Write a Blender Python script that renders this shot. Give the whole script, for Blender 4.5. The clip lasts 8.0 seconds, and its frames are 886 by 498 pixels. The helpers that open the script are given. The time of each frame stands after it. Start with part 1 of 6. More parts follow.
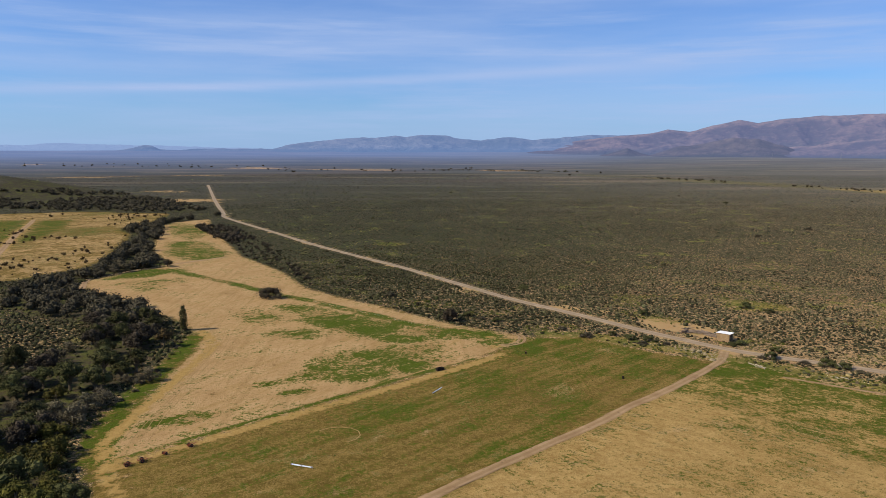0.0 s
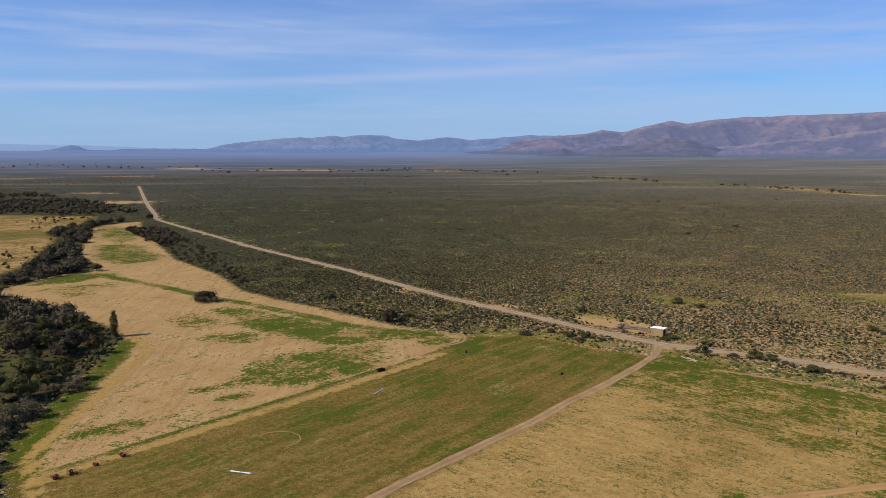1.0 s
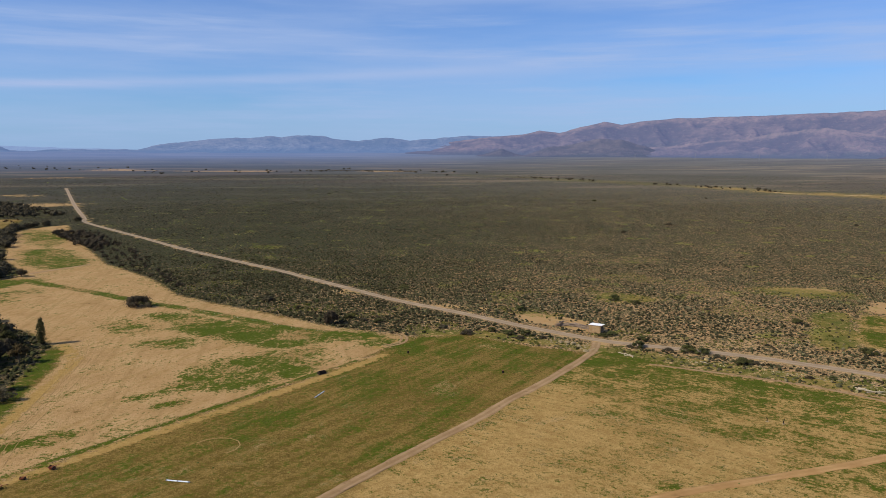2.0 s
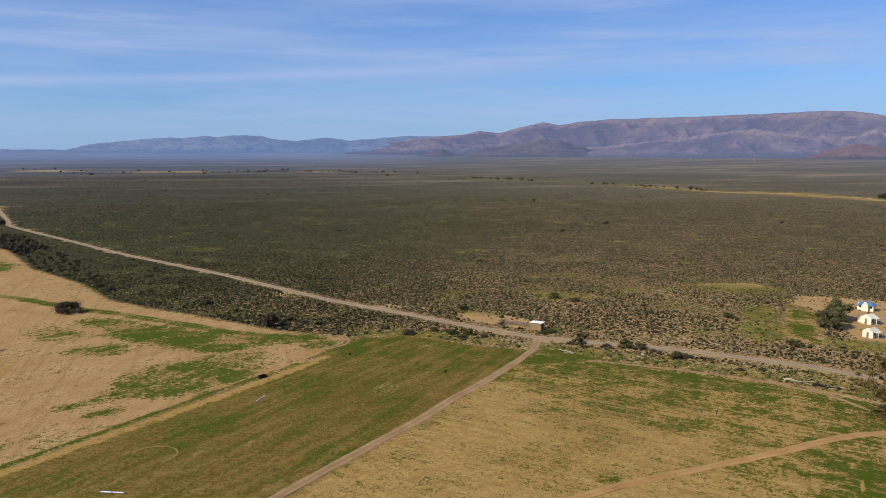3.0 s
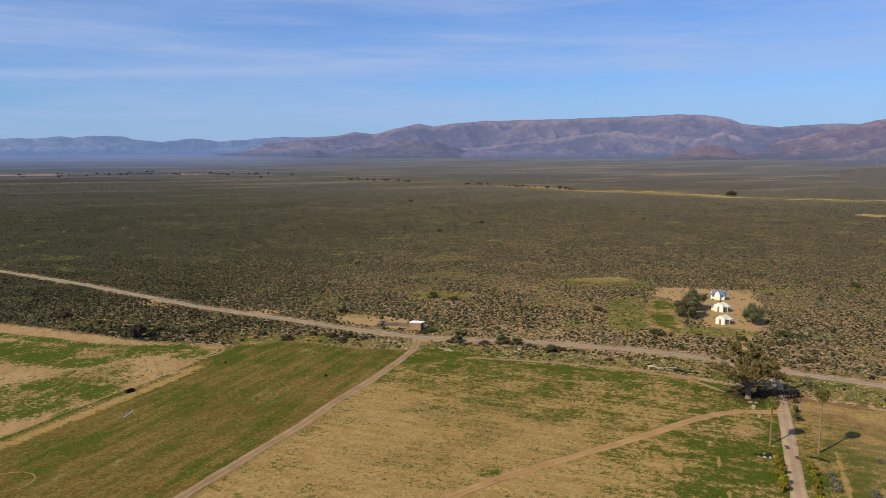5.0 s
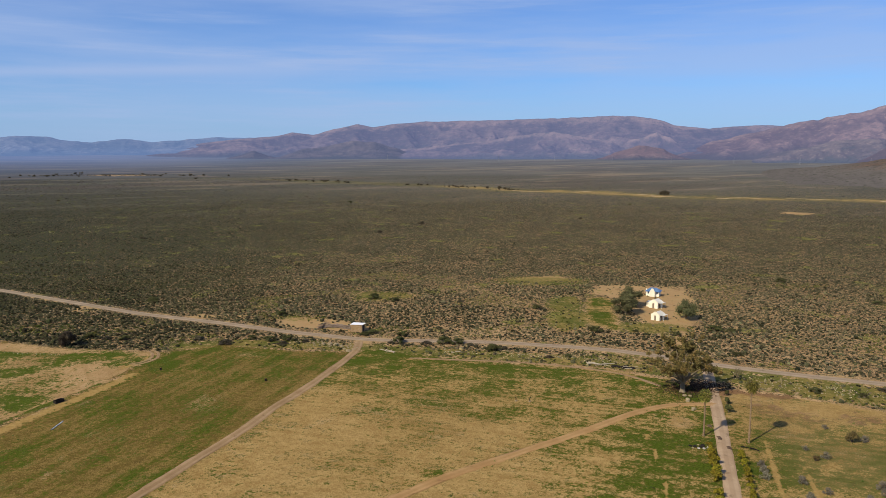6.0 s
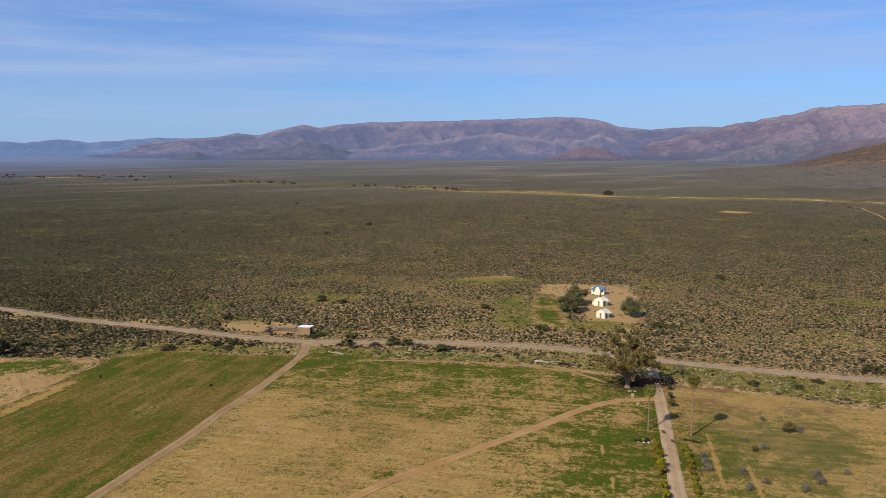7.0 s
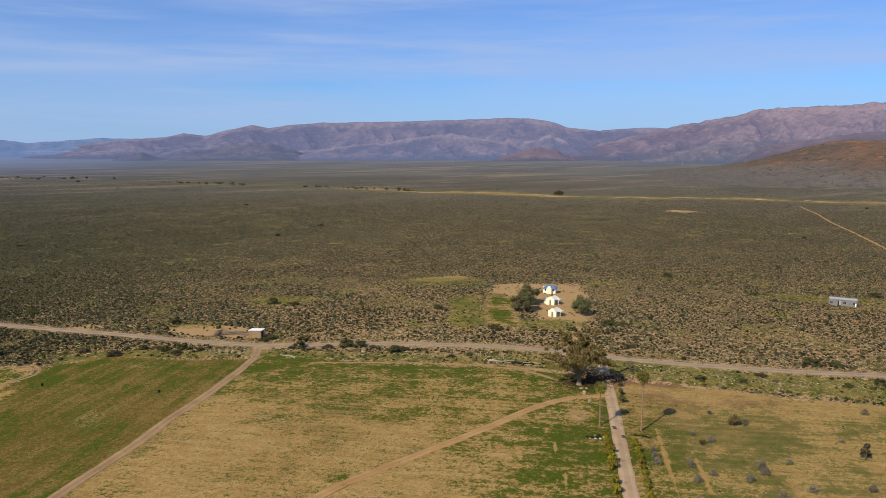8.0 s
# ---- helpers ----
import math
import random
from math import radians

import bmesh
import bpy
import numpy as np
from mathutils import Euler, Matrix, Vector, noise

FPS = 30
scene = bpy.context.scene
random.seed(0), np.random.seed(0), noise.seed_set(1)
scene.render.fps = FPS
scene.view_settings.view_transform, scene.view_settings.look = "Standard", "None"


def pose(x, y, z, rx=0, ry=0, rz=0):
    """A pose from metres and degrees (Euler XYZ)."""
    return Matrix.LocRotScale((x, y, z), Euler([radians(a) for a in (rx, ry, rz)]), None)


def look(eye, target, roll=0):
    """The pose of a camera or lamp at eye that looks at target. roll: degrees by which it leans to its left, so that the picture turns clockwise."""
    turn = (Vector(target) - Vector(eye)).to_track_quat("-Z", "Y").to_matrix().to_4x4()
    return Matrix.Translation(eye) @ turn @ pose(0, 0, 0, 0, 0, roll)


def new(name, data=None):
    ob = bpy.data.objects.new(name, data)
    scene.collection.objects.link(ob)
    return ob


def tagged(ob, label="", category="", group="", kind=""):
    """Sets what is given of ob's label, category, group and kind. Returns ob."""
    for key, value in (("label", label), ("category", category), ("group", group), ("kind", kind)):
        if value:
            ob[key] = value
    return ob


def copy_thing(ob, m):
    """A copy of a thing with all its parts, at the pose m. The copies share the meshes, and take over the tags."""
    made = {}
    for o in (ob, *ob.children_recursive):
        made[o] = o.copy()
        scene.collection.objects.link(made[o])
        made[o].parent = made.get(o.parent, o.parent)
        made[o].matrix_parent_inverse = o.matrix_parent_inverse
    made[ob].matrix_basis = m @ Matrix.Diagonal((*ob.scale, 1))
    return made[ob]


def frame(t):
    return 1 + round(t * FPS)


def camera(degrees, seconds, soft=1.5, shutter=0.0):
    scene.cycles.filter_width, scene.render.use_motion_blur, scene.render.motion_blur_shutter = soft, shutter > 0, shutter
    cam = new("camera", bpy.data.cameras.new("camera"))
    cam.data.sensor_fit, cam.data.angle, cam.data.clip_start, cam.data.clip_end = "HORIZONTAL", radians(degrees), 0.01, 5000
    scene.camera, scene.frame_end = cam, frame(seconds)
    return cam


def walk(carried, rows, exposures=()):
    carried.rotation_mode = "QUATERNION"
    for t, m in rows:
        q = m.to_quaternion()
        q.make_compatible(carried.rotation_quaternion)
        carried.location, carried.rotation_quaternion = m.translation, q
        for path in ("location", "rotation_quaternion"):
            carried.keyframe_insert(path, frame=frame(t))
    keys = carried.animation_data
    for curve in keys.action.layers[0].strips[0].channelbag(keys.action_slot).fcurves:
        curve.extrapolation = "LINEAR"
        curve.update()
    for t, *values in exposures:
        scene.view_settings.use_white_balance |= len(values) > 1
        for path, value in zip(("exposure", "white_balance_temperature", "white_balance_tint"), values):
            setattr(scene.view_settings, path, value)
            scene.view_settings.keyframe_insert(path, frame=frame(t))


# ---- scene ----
# ---- camera: a drone that hovers 67.5 m up and turns to its right ----
UNIT = 1.35  # metres to one unit of the plan, in which the land and all things on it are drawn
EYE = 50 * UNIT
cam = camera(62.26, 8.0, soft=0.6)
TURN = [(0.0, 0.0, -8.01), (0.5, -2.39, -8.01), (1.0, -4.76, -8.0), (1.5, -7.1, -7.98), (3.0, -14.06, -7.96), (3.5, -16.36, -7.95),
        (4.0, -18.83, -7.93), (4.5, -21.26, -7.91), (5.0, -23.64, -7.87), (6.5, -30.45, -7.79), (7.0, -32.4, -7.76),
        (7.5, -34.26, -7.74), (8.0, -36.13, -7.71)]
walk(cam, [(t, pose(0, 0, EYE, 90 + pitch, 0, yaw)) for t, yaw, pitch in TURN], exposures=[(0.0, 0.47), (1.5, 0.42), (3.0, 0.38), (6.5, 0.38), (8.0, 0.42)])

# ---- daylight ----
SUN_ELEVATION, SUN_AZIMUTH = 38.0, 255.0  # azimuth clockwise from +y
world = bpy.data.worlds.new("sky")
scene.world = world
world.use_nodes = True
wn, wl = world.node_tree.nodes, world.node_tree.links
wn.clear()
sky = wn.new("ShaderNodeTexSky")
sky.sky_type, sky.sun_disc = "NISHITA", False
sky.sun_elevation, sky.sun_rotation = radians(SUN_ELEVATION), radians(SUN_AZIMUTH)
sky.altitude, sky.air_density, sky.dust_density, sky.ozone_density = 300, 1.0, 0.2, 2.0
where = wn.new("ShaderNodeTexCoord")


def sky_noise(scale, stretch, turn, detail, rough, low, high):
    """Thin cirrus: noise over the sky's directions, drawn out along the horizon."""
    m = wn.new("ShaderNodeMapping")
    m.inputs["Rotation"].default_value = [radians(a) for a in turn]
    m.inputs["Scale"].default_value = stretch
    n = wn.new("ShaderNodeTexNoise")
    n.inputs["Scale"].default_value, n.inputs["Detail"].default_value, n.inputs["Roughness"].default_value = scale, detail, rough
    r = wn.new("ShaderNodeMapRange")
    r.interpolation_type = "SMOOTHSTEP"
    r.inputs["From Min"].default_value, r.inputs["From Max"].default_value = low, high
    wl.new(where.outputs["Generated"], m.inputs["Vector"])
    wl.new(m.outputs["Vector"], n.inputs["Vector"])
    wl.new(n.outputs["Fac"], r.inputs["Value"])
    return r.outputs["Result"]


def wmath(op, a, b):
    n = wn.new("ShaderNodeMath")
    n.operation, n.use_clamp = op, True
    for socket, value in zip(n.inputs, (a, b)):
        if isinstance(value, (int, float)):
            socket.default_value = value
        else:
            wl.new(value, socket)
    return n.outputs[0]


veil = sky_noise(1.0, (1.6, 1.6, 14), (1.5, -1.5, 20), 6, 0.55, 0.36, 0.68)
streak = sky_noise(1.0, (2.2, 2.2, 34), (2.5, -1.0, 5), 8, 0.6, 0.48, 0.70)
cloud = wmath("ADD", wmath("MULTIPLY", veil, 0.42), wmath("MULTIPLY", streak, 0.34))


def wmix(factor, a, b, blend="MIX"):
    n = wn.new("ShaderNodeMix")
    n.data_type, n.blend_type = "RGBA", blend
    for key, value in (("Factor", factor), ("A", a), ("B", b)):
        if isinstance(value, (float, tuple)):
            n.inputs[key].default_value = value
        else:
            wl.new(value, n.inputs[key])
    return n.outputs["Result"]


up = wn.new("ShaderNodeSeparateXYZ")
wl.new(where.outputs["Generated"], up.inputs["Vector"])
low_air = wn.new("ShaderNodeMapRange")
low_air.interpolation_type = "SMOOTHSTEP"
low_air.inputs["From Min"].default_value, low_air.inputs["From Max"].default_value = 0.10, -0.01
wl.new(up.outputs["Z"], low_air.inputs["Value"])
# one long bright streak of cirrus low over the plain
height = wmath("MULTIPLY", up.outputs["X"], -0.05)
height.node.use_clamp = False
off = wmath("ADD", height, up.outputs["Z"])
off = wmath("SUBTRACT", off, 0.0895)
off.node.use_clamp = False
off = wmath("DIVIDE", off, 0.0062)
off.node.use_clamp = False
off = wmath("MULTIPLY", off, off)
off.node.use_clamp = False
off = wmath("MULTIPLY", off, -1.0)
off.node.use_clamp = False
ribbon = wmath("EXPONENT", off, 0.0)
fade = wn.new("ShaderNodeMapRange")
fade.interpolation_type = "SMOOTHSTEP"
fade.inputs["From Min"].default_value, fade.inputs["From Max"].default_value = 0.42, -0.12
wl.new(up.outputs["X"], fade.inputs["Value"])
ribbon = wmath("MULTIPLY", wmath("MULTIPLY", ribbon, fade.outputs["Result"]), 0.42)
cloud = wmath("ADD", cloud, ribbon)
# the sheet of cirrus ends in an even edge, with clear air below it
edge = wn.new("ShaderNodeMapRange")
edge.interpolation_type = "SMOOTHSTEP"
edge.inputs["From Min"].default_value, edge.inputs["From Max"].default_value = 0.078, 0.102
edge.inputs["To Min"].default_value, edge.inputs["To Max"].default_value = 0.0, 0.22
wl.new(up.outputs["Z"], edge.inputs["Value"])
cloud = wmath("ADD", cloud, edge.outputs["Result"])
blue = wmix(1.0, sky.outputs["Color"], (0.50, 0.90, 1.55, 1.0), "MULTIPLY")
blue = wmix(wmath("MULTIPLY", low_air.outputs["Result"], 0.75), blue, (3.9, 5.8, 9.5, 1.0))
bg = wn.new("ShaderNodeBackground")
bg.inputs["Strength"].default_value = 0.060
wl.new(wmix(cloud, blue, (4.95, 6.45, 9.9, 1.0)), bg.inputs["Color"])
wl.new(bg.outputs["Background"], wn.new("ShaderNodeOutputWorld").inputs["Surface"])

sun = new("sun", bpy.data.lights.new("sun", "SUN"))
sun.data.energy, sun.data.angle, sun.data.color = 5.0, radians(0.5), (1.0, 0.885, 0.725)
a, e = radians(SUN_AZIMUTH), radians(SUN_ELEVATION)
sun.matrix_world = look((math.sin(a) * math.cos(e) * 300, math.cos(a) * math.cos(e) * 300, math.sin(e) * 300), (0, 0, 0))

# ---- materials ----
class Graph:
    """A node material in the making; colours are linear."""

    def __init__(self, name, rough=0.9):
        self.m = bpy.data.materials.new(name)
        self.m.use_nodes = True
        self.t = self.m.node_tree
        self.out = self.t.nodes["Material Output"]
        self.b = self.t.nodes["Principled BSDF"]
        self.b.inputs["Roughness"].default_value = rough
        self.b.inputs["Specular IOR Level"].default_value = 0.15
        self.c = None

    def node(self, kind, **sockets):
        n = self.t.nodes.new(kind)
        for key, value in sockets.items():
            self.feed(n.inputs[key], value)
        return n

    def feed(self, socket, value):
        if isinstance(value, bpy.types.NodeSocket):
            self.t.links.new(value, socket)
        elif isinstance(value, tuple) and len(value) == 3 and socket.type == "RGBA":
            socket.default_value = (*value, 1)
        else:
            socket.default_value = value

    def place(self):
        if self.c is None:
            self.c = self.node("ShaderNodeTexCoord").outputs["Object"]
        return self.c

    def noise(self, scale, detail=4.0, rough=0.6, stretch=None, turn=0.0):
        """stretch: how much longer the grain runs along each axis, once turned."""
        v = self.place()
        if stretch:
            m = self.node("ShaderNodeMapping", Vector=v)
            m.vector_type = "TEXTURE"
            m.inputs["Rotation"].default_value, m.inputs["Scale"].default_value = (0, 0, radians(turn)), stretch
            v = m.outputs["Vector"]
        return self.node("ShaderNodeTexNoise", Vector=v, Scale=scale, Detail=detail, Roughness=rough).outputs["Fac"]

    def attr(self, name):
        n = self.node("ShaderNodeAttribute")
        n.attribute_name = name
        return n.outputs["Fac"]

    def math(self, op, *args, clamp=False):
        n = self.node("ShaderNodeMath")
        n.operation, n.use_clamp = op, clamp
        for s, v in zip(n.inputs, args):
            self.feed(s, v)
        return n.outputs[0]

    def ramp(self, value, low, high, a=0.0, b=1.0):
        n = self.node("ShaderNodeMapRange", Value=value)
        n.interpolation_type = "SMOOTHSTEP"
        n.inputs["From Min"].default_value, n.inputs["From Max"].default_value = low, high
        n.inputs["To Min"].default_value, n.inputs["To Max"].default_value = a, b
        return n.outputs["Result"]

    def mix(self, f, a, b):
        n = self.node("ShaderNodeMix")
        n.data_type = "RGBA"
        self.feed(n.inputs["Factor"], f)
        self.feed(n.inputs["A"], a)
        self.feed(n.inputs["B"], b)
        return n.outputs["Result"]

    def bump(self, height, strength=0.5, distance=0.1):
        n = self.node("ShaderNodeBump", Height=height, Strength=strength, Distance=distance)
        self.feed(self.b.inputs["Normal"], n.outputs["Normal"])

    def done(self, colour):
        self.feed(self.b.inputs["Base Color"], colour)
        return self.m


def plain(name, a, b, scale=3.0, rough=0.85, bump=0.3, metal=0.0, fine=None):
    """Two tones mottled at two sizes, each object a little different."""
    g = Graph(name, rough)
    big, small = g.noise(scale, 5), g.noise(fine or scale * 9, 3)
    f = g.math("ADD", g.math("MULTIPLY", g.ramp(big, 0.3, 0.7), 0.6), g.math("MULTIPLY", small, 0.4))
    own = g.node("ShaderNodeObjectInfo").outputs["Random"]
    shade = g.node("ShaderNodeHueSaturation", Color=g.mix(f, a, b), Value=g.math("ADD", 0.88, g.math("MULTIPLY", own, 0.24)))
    if bump:
        g.bump(small, bump, 0.03)
    g.b.inputs["Metallic"].default_value = metal
    return g.done(shade.outputs["Color"])


def leafy(name, dark, light, dry=(0.12, 0.085, 0.04), dryness=0.15, vary=0.35):
    """Foliage: each leaf clump its own tone, each plant a little different."""
    g = Graph(name, 0.8)
    g.b.inputs["Specular IOR Level"].default_value = 0.05
    isle = g.node("ShaderNodeNewGeometry").outputs["Random Per Island"]
    own = g.node("ShaderNodeObjectInfo").outputs["Random"]
    c = g.mix(isle, dark, light)
    c = g.mix(g.math("MULTIPLY", g.ramp(g.noise(0.9, 3), 0.45, 0.7), dryness * 2), c, dry)
    c = g.node("ShaderNodeHueSaturation", Color=c, Hue=g.math("ADD", 0.485, g.math("MULTIPLY", own, 0.03)),
               Value=g.math("ADD", 1 - vary / 2, g.math("MULTIPLY", own, vary))).outputs["Color"]
    return g.done(c)


FURROW = 92.0  # bearing of the old plough lines in the sandy field, from +x


def ground_material(name, air=0.0):
    """air: strength of the distance haze, painted on as blue emission."""
    g = Graph(name, 1.0)
    g.b.inputs["Specular IOR Level"].default_value = 0.03

    def full(n, low=0.3, high=0.7):
        """Noise stretched to run from -0.5 to 0.5."""
        return g.math("SUBTRACT", g.ramp(n, low, high), 0.5)

    def plus(a, *more):
        for k, n in more:
            a = g.math("ADD", a, g.math("MULTIPLY", n, k))
        return a

    n_big, n_mid, n_clump = full(g.noise(0.02, 5)), full(g.noise(0.10, 6, 0.65)), full(g.noise(0.42, 5, 0.65))
    n_fine, n_grain = full(g.noise(1.3, 4, 0.7)), full(g.noise(4.0, 3, 0.7))
    one = lambda n: g.math("ADD", n, 0.5)
    # scrubland: sandy red-brown earth, and the grey-green cover of low shrubs where it is too fine to stand apart, the
    # shade between them averaged into its colour
    earth = g.mix(one(n_mid), (0.300, 0.182, 0.082), (0.410, 0.277, 0.140))
    earth = g.mix(g.ramp(plus(n_grain, (0.8, n_fine)), 0.0, 0.5), earth, (0.580, 0.415, 0.222))
    low = g.mix(one(n_fine), (0.015, 0.018, 0.009), (0.044, 0.046, 0.025))
    low = g.mix(one(n_big), low, g.mix(one(n_clump), (0.043, 0.036, 0.021), (0.024, 0.031, 0.016)))
    cover = plus(g.attr("cover"), (0.5, n_fine), (0.25, n_clump), (0.45, n_grain), (0.12, n_mid))
    scrub = g.mix(g.ramp(cover, 0.40, 0.58), earth, low)
    # distance haze painted into the colour: scrub turns grey, then blue-grey, darker westward
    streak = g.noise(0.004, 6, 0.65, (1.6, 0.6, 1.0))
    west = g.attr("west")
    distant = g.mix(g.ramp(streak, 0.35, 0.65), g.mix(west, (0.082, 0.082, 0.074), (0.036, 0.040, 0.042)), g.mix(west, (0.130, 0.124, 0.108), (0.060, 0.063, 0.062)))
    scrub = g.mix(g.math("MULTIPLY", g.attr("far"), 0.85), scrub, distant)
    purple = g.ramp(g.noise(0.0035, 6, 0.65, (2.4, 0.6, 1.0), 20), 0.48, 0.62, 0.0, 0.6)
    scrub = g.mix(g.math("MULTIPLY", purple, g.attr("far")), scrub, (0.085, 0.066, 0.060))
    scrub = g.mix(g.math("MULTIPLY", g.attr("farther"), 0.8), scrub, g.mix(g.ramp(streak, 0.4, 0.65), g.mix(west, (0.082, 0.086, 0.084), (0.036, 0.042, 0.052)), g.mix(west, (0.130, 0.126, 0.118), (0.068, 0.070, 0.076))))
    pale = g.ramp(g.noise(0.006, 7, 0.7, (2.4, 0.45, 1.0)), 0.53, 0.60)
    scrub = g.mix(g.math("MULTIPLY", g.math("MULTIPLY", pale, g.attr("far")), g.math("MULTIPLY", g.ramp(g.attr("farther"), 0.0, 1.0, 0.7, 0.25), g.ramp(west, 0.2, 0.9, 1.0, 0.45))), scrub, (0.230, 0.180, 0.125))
    bare = g.ramp(plus(g.attr("bare"), (0.55, n_mid), (0.5, n_clump), (0.25, n_fine)), 0.42, 0.62)
    scrub = g.mix(bare, scrub, g.mix(one(n_clump), (0.310, 0.190, 0.080), (0.410, 0.275, 0.130)))
    herb = g.ramp(plus(g.attr("herb"), (0.5, n_clump), (0.5, n_fine)), 0.42, 0.72)
    scrub = g.mix(g.math("MULTIPLY", herb, 0.85), scrub, g.mix(one(n_mid), (0.200, 0.158, 0.034), (0.060, 0.078, 0.010)))
    tufts = g.math("MULTIPLY", g.ramp(g.noise(0.055, 5, 0.6), 0.60, 0.67), g.ramp(g.attr("cover"), 0.28, 0.36, 0.0, 0.8))
    tufts = g.math("MULTIPLY", g.math("MULTIPLY", tufts, g.math("SUBTRACT", 1.0, g.attr("far"))), g.ramp(west, 0.2, 0.9, 1.0, 0.5))
    scrub = g.mix(tufts, scrub, g.mix(one(n_clump), (0.210, 0.185, 0.045), (0.105, 0.120, 0.022)))
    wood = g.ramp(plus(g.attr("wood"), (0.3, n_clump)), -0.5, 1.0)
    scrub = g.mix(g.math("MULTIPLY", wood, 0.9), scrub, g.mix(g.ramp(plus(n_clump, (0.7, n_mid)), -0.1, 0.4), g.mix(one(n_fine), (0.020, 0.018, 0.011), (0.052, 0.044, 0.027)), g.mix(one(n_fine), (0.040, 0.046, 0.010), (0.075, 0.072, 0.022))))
    # fields: dry stubble, bare pale sand and young green growth
    rows_a, rows_c = full(g.noise(0.36, 5, 0.65, (9.0, 1.0, 1.0), 45)), full(g.noise(0.7, 4, 0.65, (9.0, 1.0, 1.0), -46))
    side = g.attr("east")
    rows = g.math("ADD", g.math("MULTIPLY", rows_c, g.math("MULTIPLY", side, 0.75)), g.math("MULTIPLY", rows_a, g.math("MULTIPLY", g.math("SUBTRACT", 1.0, side), g.ramp(g.attr("sand"), 0.4, 0.8, 0.95, 0.45))))
    rows_b = full(g.noise(0.7, 4, 0.6, (9.0, 1.0, 1.0), 60))
    stub = g.mix(side, g.mix(one(n_clump), (0.074, 0.052, 0.012), (0.140, 0.094, 0.026)), g.mix(one(n_clump), (0.196, 0.124, 0.040), (0.285, 0.190, 0.071)))
    stub = g.mix(g.math("MULTIPLY", g.ramp(plus(n_grain, (0.6, n_fine), (0.7, rows)), -0.05, -0.45), 0.5), stub, g.mix(side, (0.230, 0.155, 0.050), (0.330, 0.228, 0.090)))
    stub = g.mix(g.math("MULTIPLY", g.ramp(plus(n_big, (0.8, n_mid), (0.5, n_clump)), -0.05, 0.5), 0.6), stub, g.mix(side, (0.070, 0.050, 0.012), (0.135, 0.088, 0.024)))
    stub = g.mix(g.math("MULTIPLY", g.ramp(plus(n_fine, (0.9, n_grain)), 0.05, 0.45), g.ramp(plus(n_clump, (1.2, n_mid), (0.8, n_big)), -0.3, 0.5, 0.12, 0.85)), stub, g.mix(one(n_mid), (0.046, 0.033, 0.0065), (0.092, 0.062, 0.014)))
    sand = g.mix(one(n_mid), (0.250, 0.156, 0.068), (0.325, 0.216, 0.103))
    sand = g.mix(g.math("MULTIPLY", g.ramp(rows_b, 0.05, 0.4), 0.4), sand, (0.200, 0.126, 0.0380))
    sand = g.mix(g.math("MULTIPLY", g.ramp(plus(n_fine, (0.6, n_grain)), 0.30, 0.5), 0.6), sand, (0.085, 0.060, 0.0137))
    sand = g.mix(g.math("MULTIPLY", g.ramp(plus(n_grain, (0.5, n_clump)), 0.1, 0.5), 0.4), sand, (0.390, 0.285, 0.145))
    furrow = g.noise(0.55, 4, 0.6, (30.0, 1.0, 1.0), FURROW)
    sand = g.mix(g.math("MULTIPLY", g.ramp(furrow, 0.52, 0.62), 0.35), sand, (0.190, 0.118, 0.046))
    sandy = plus(g.attr("sand"), (0.4, n_clump), (0.45, n_mid), (0.25, n_fine))
    field = g.mix(g.ramp(sandy, 0.40, 0.66), stub, sand)
    grass = g.mix(one(n_grain), (0.025, 0.043, 0.0035), (0.068, 0.087, 0.010))
    dull = g.mix(one(n_grain), (0.028, 0.034, 0.004), (0.092, 0.088, 0.014))
    dull = g.mix(g.math("MULTIPLY", g.attr("dry"), 0.65), dull, g.mix(one(n_fine), (0.070, 0.066, 0.014), (0.170, 0.140, 0.046)))
    line = g.ramp(plus(g.attr("strip"), (0.8, n_clump), (0.6, n_fine)), 1.5, 0.5)
    leaf = plus(g.math("MAXIMUM", g.attr("green"), g.math("MULTIPLY", line, 0.80)), (0.6, n_clump), (0.62, rows), (0.7, n_fine), (0.6, n_grain), (0.6, n_mid), (0.3, n_big))
    lush = g.ramp(plus(leaf, (0.2, n_mid), (2.0, g.math("MULTIPLY", g.ramp(g.attr("sand"), 0.5, 0.8), 0.17))), 0.58, 1.2)
    lush = g.math("MULTIPLY", lush, g.ramp(g.attr("dry"), 0.0, 1.0, 1.0, 0.60))
    crisp = g.math("MULTIPLY", g.ramp(g.attr("sand"), 0.5, 0.8), 0.17)
    field = g.mix(g.node("ShaderNodeMapRange", Value=leaf, **{"From Min": g.math("ADD", 0.26, g.math("MULTIPLY", crisp, 0.25)), "From Max": g.math("SUBTRACT", 0.76, g.math("MULTIPLY", crisp, 1.0))}).outputs["Result"], field, g.mix(lush, dull, grass))
    wear = g.ramp(plus(g.attr("track"), (0.9, n_clump), (0.7, n_fine)), 1.25, 0.6)
    field = g.mix(wear, field, g.mix(one(n_fine), (0.210, 0.130, 0.0380), (0.290, 0.195, 0.0699)))
    edge = plus(g.attr("field"), (2.2, n_clump), (1.6, n_fine))
    field = g.mix(g.math("MULTIPLY", g.attr("dry"), g.ramp(plus(n_big, (0.8, n_mid), (0.5, n_clump)), -0.2, 0.5, 0.0, 0.22)), field, g.mix(one(n_fine), (0.074, 0.058, 0.020), (0.175, 0.132, 0.060)))
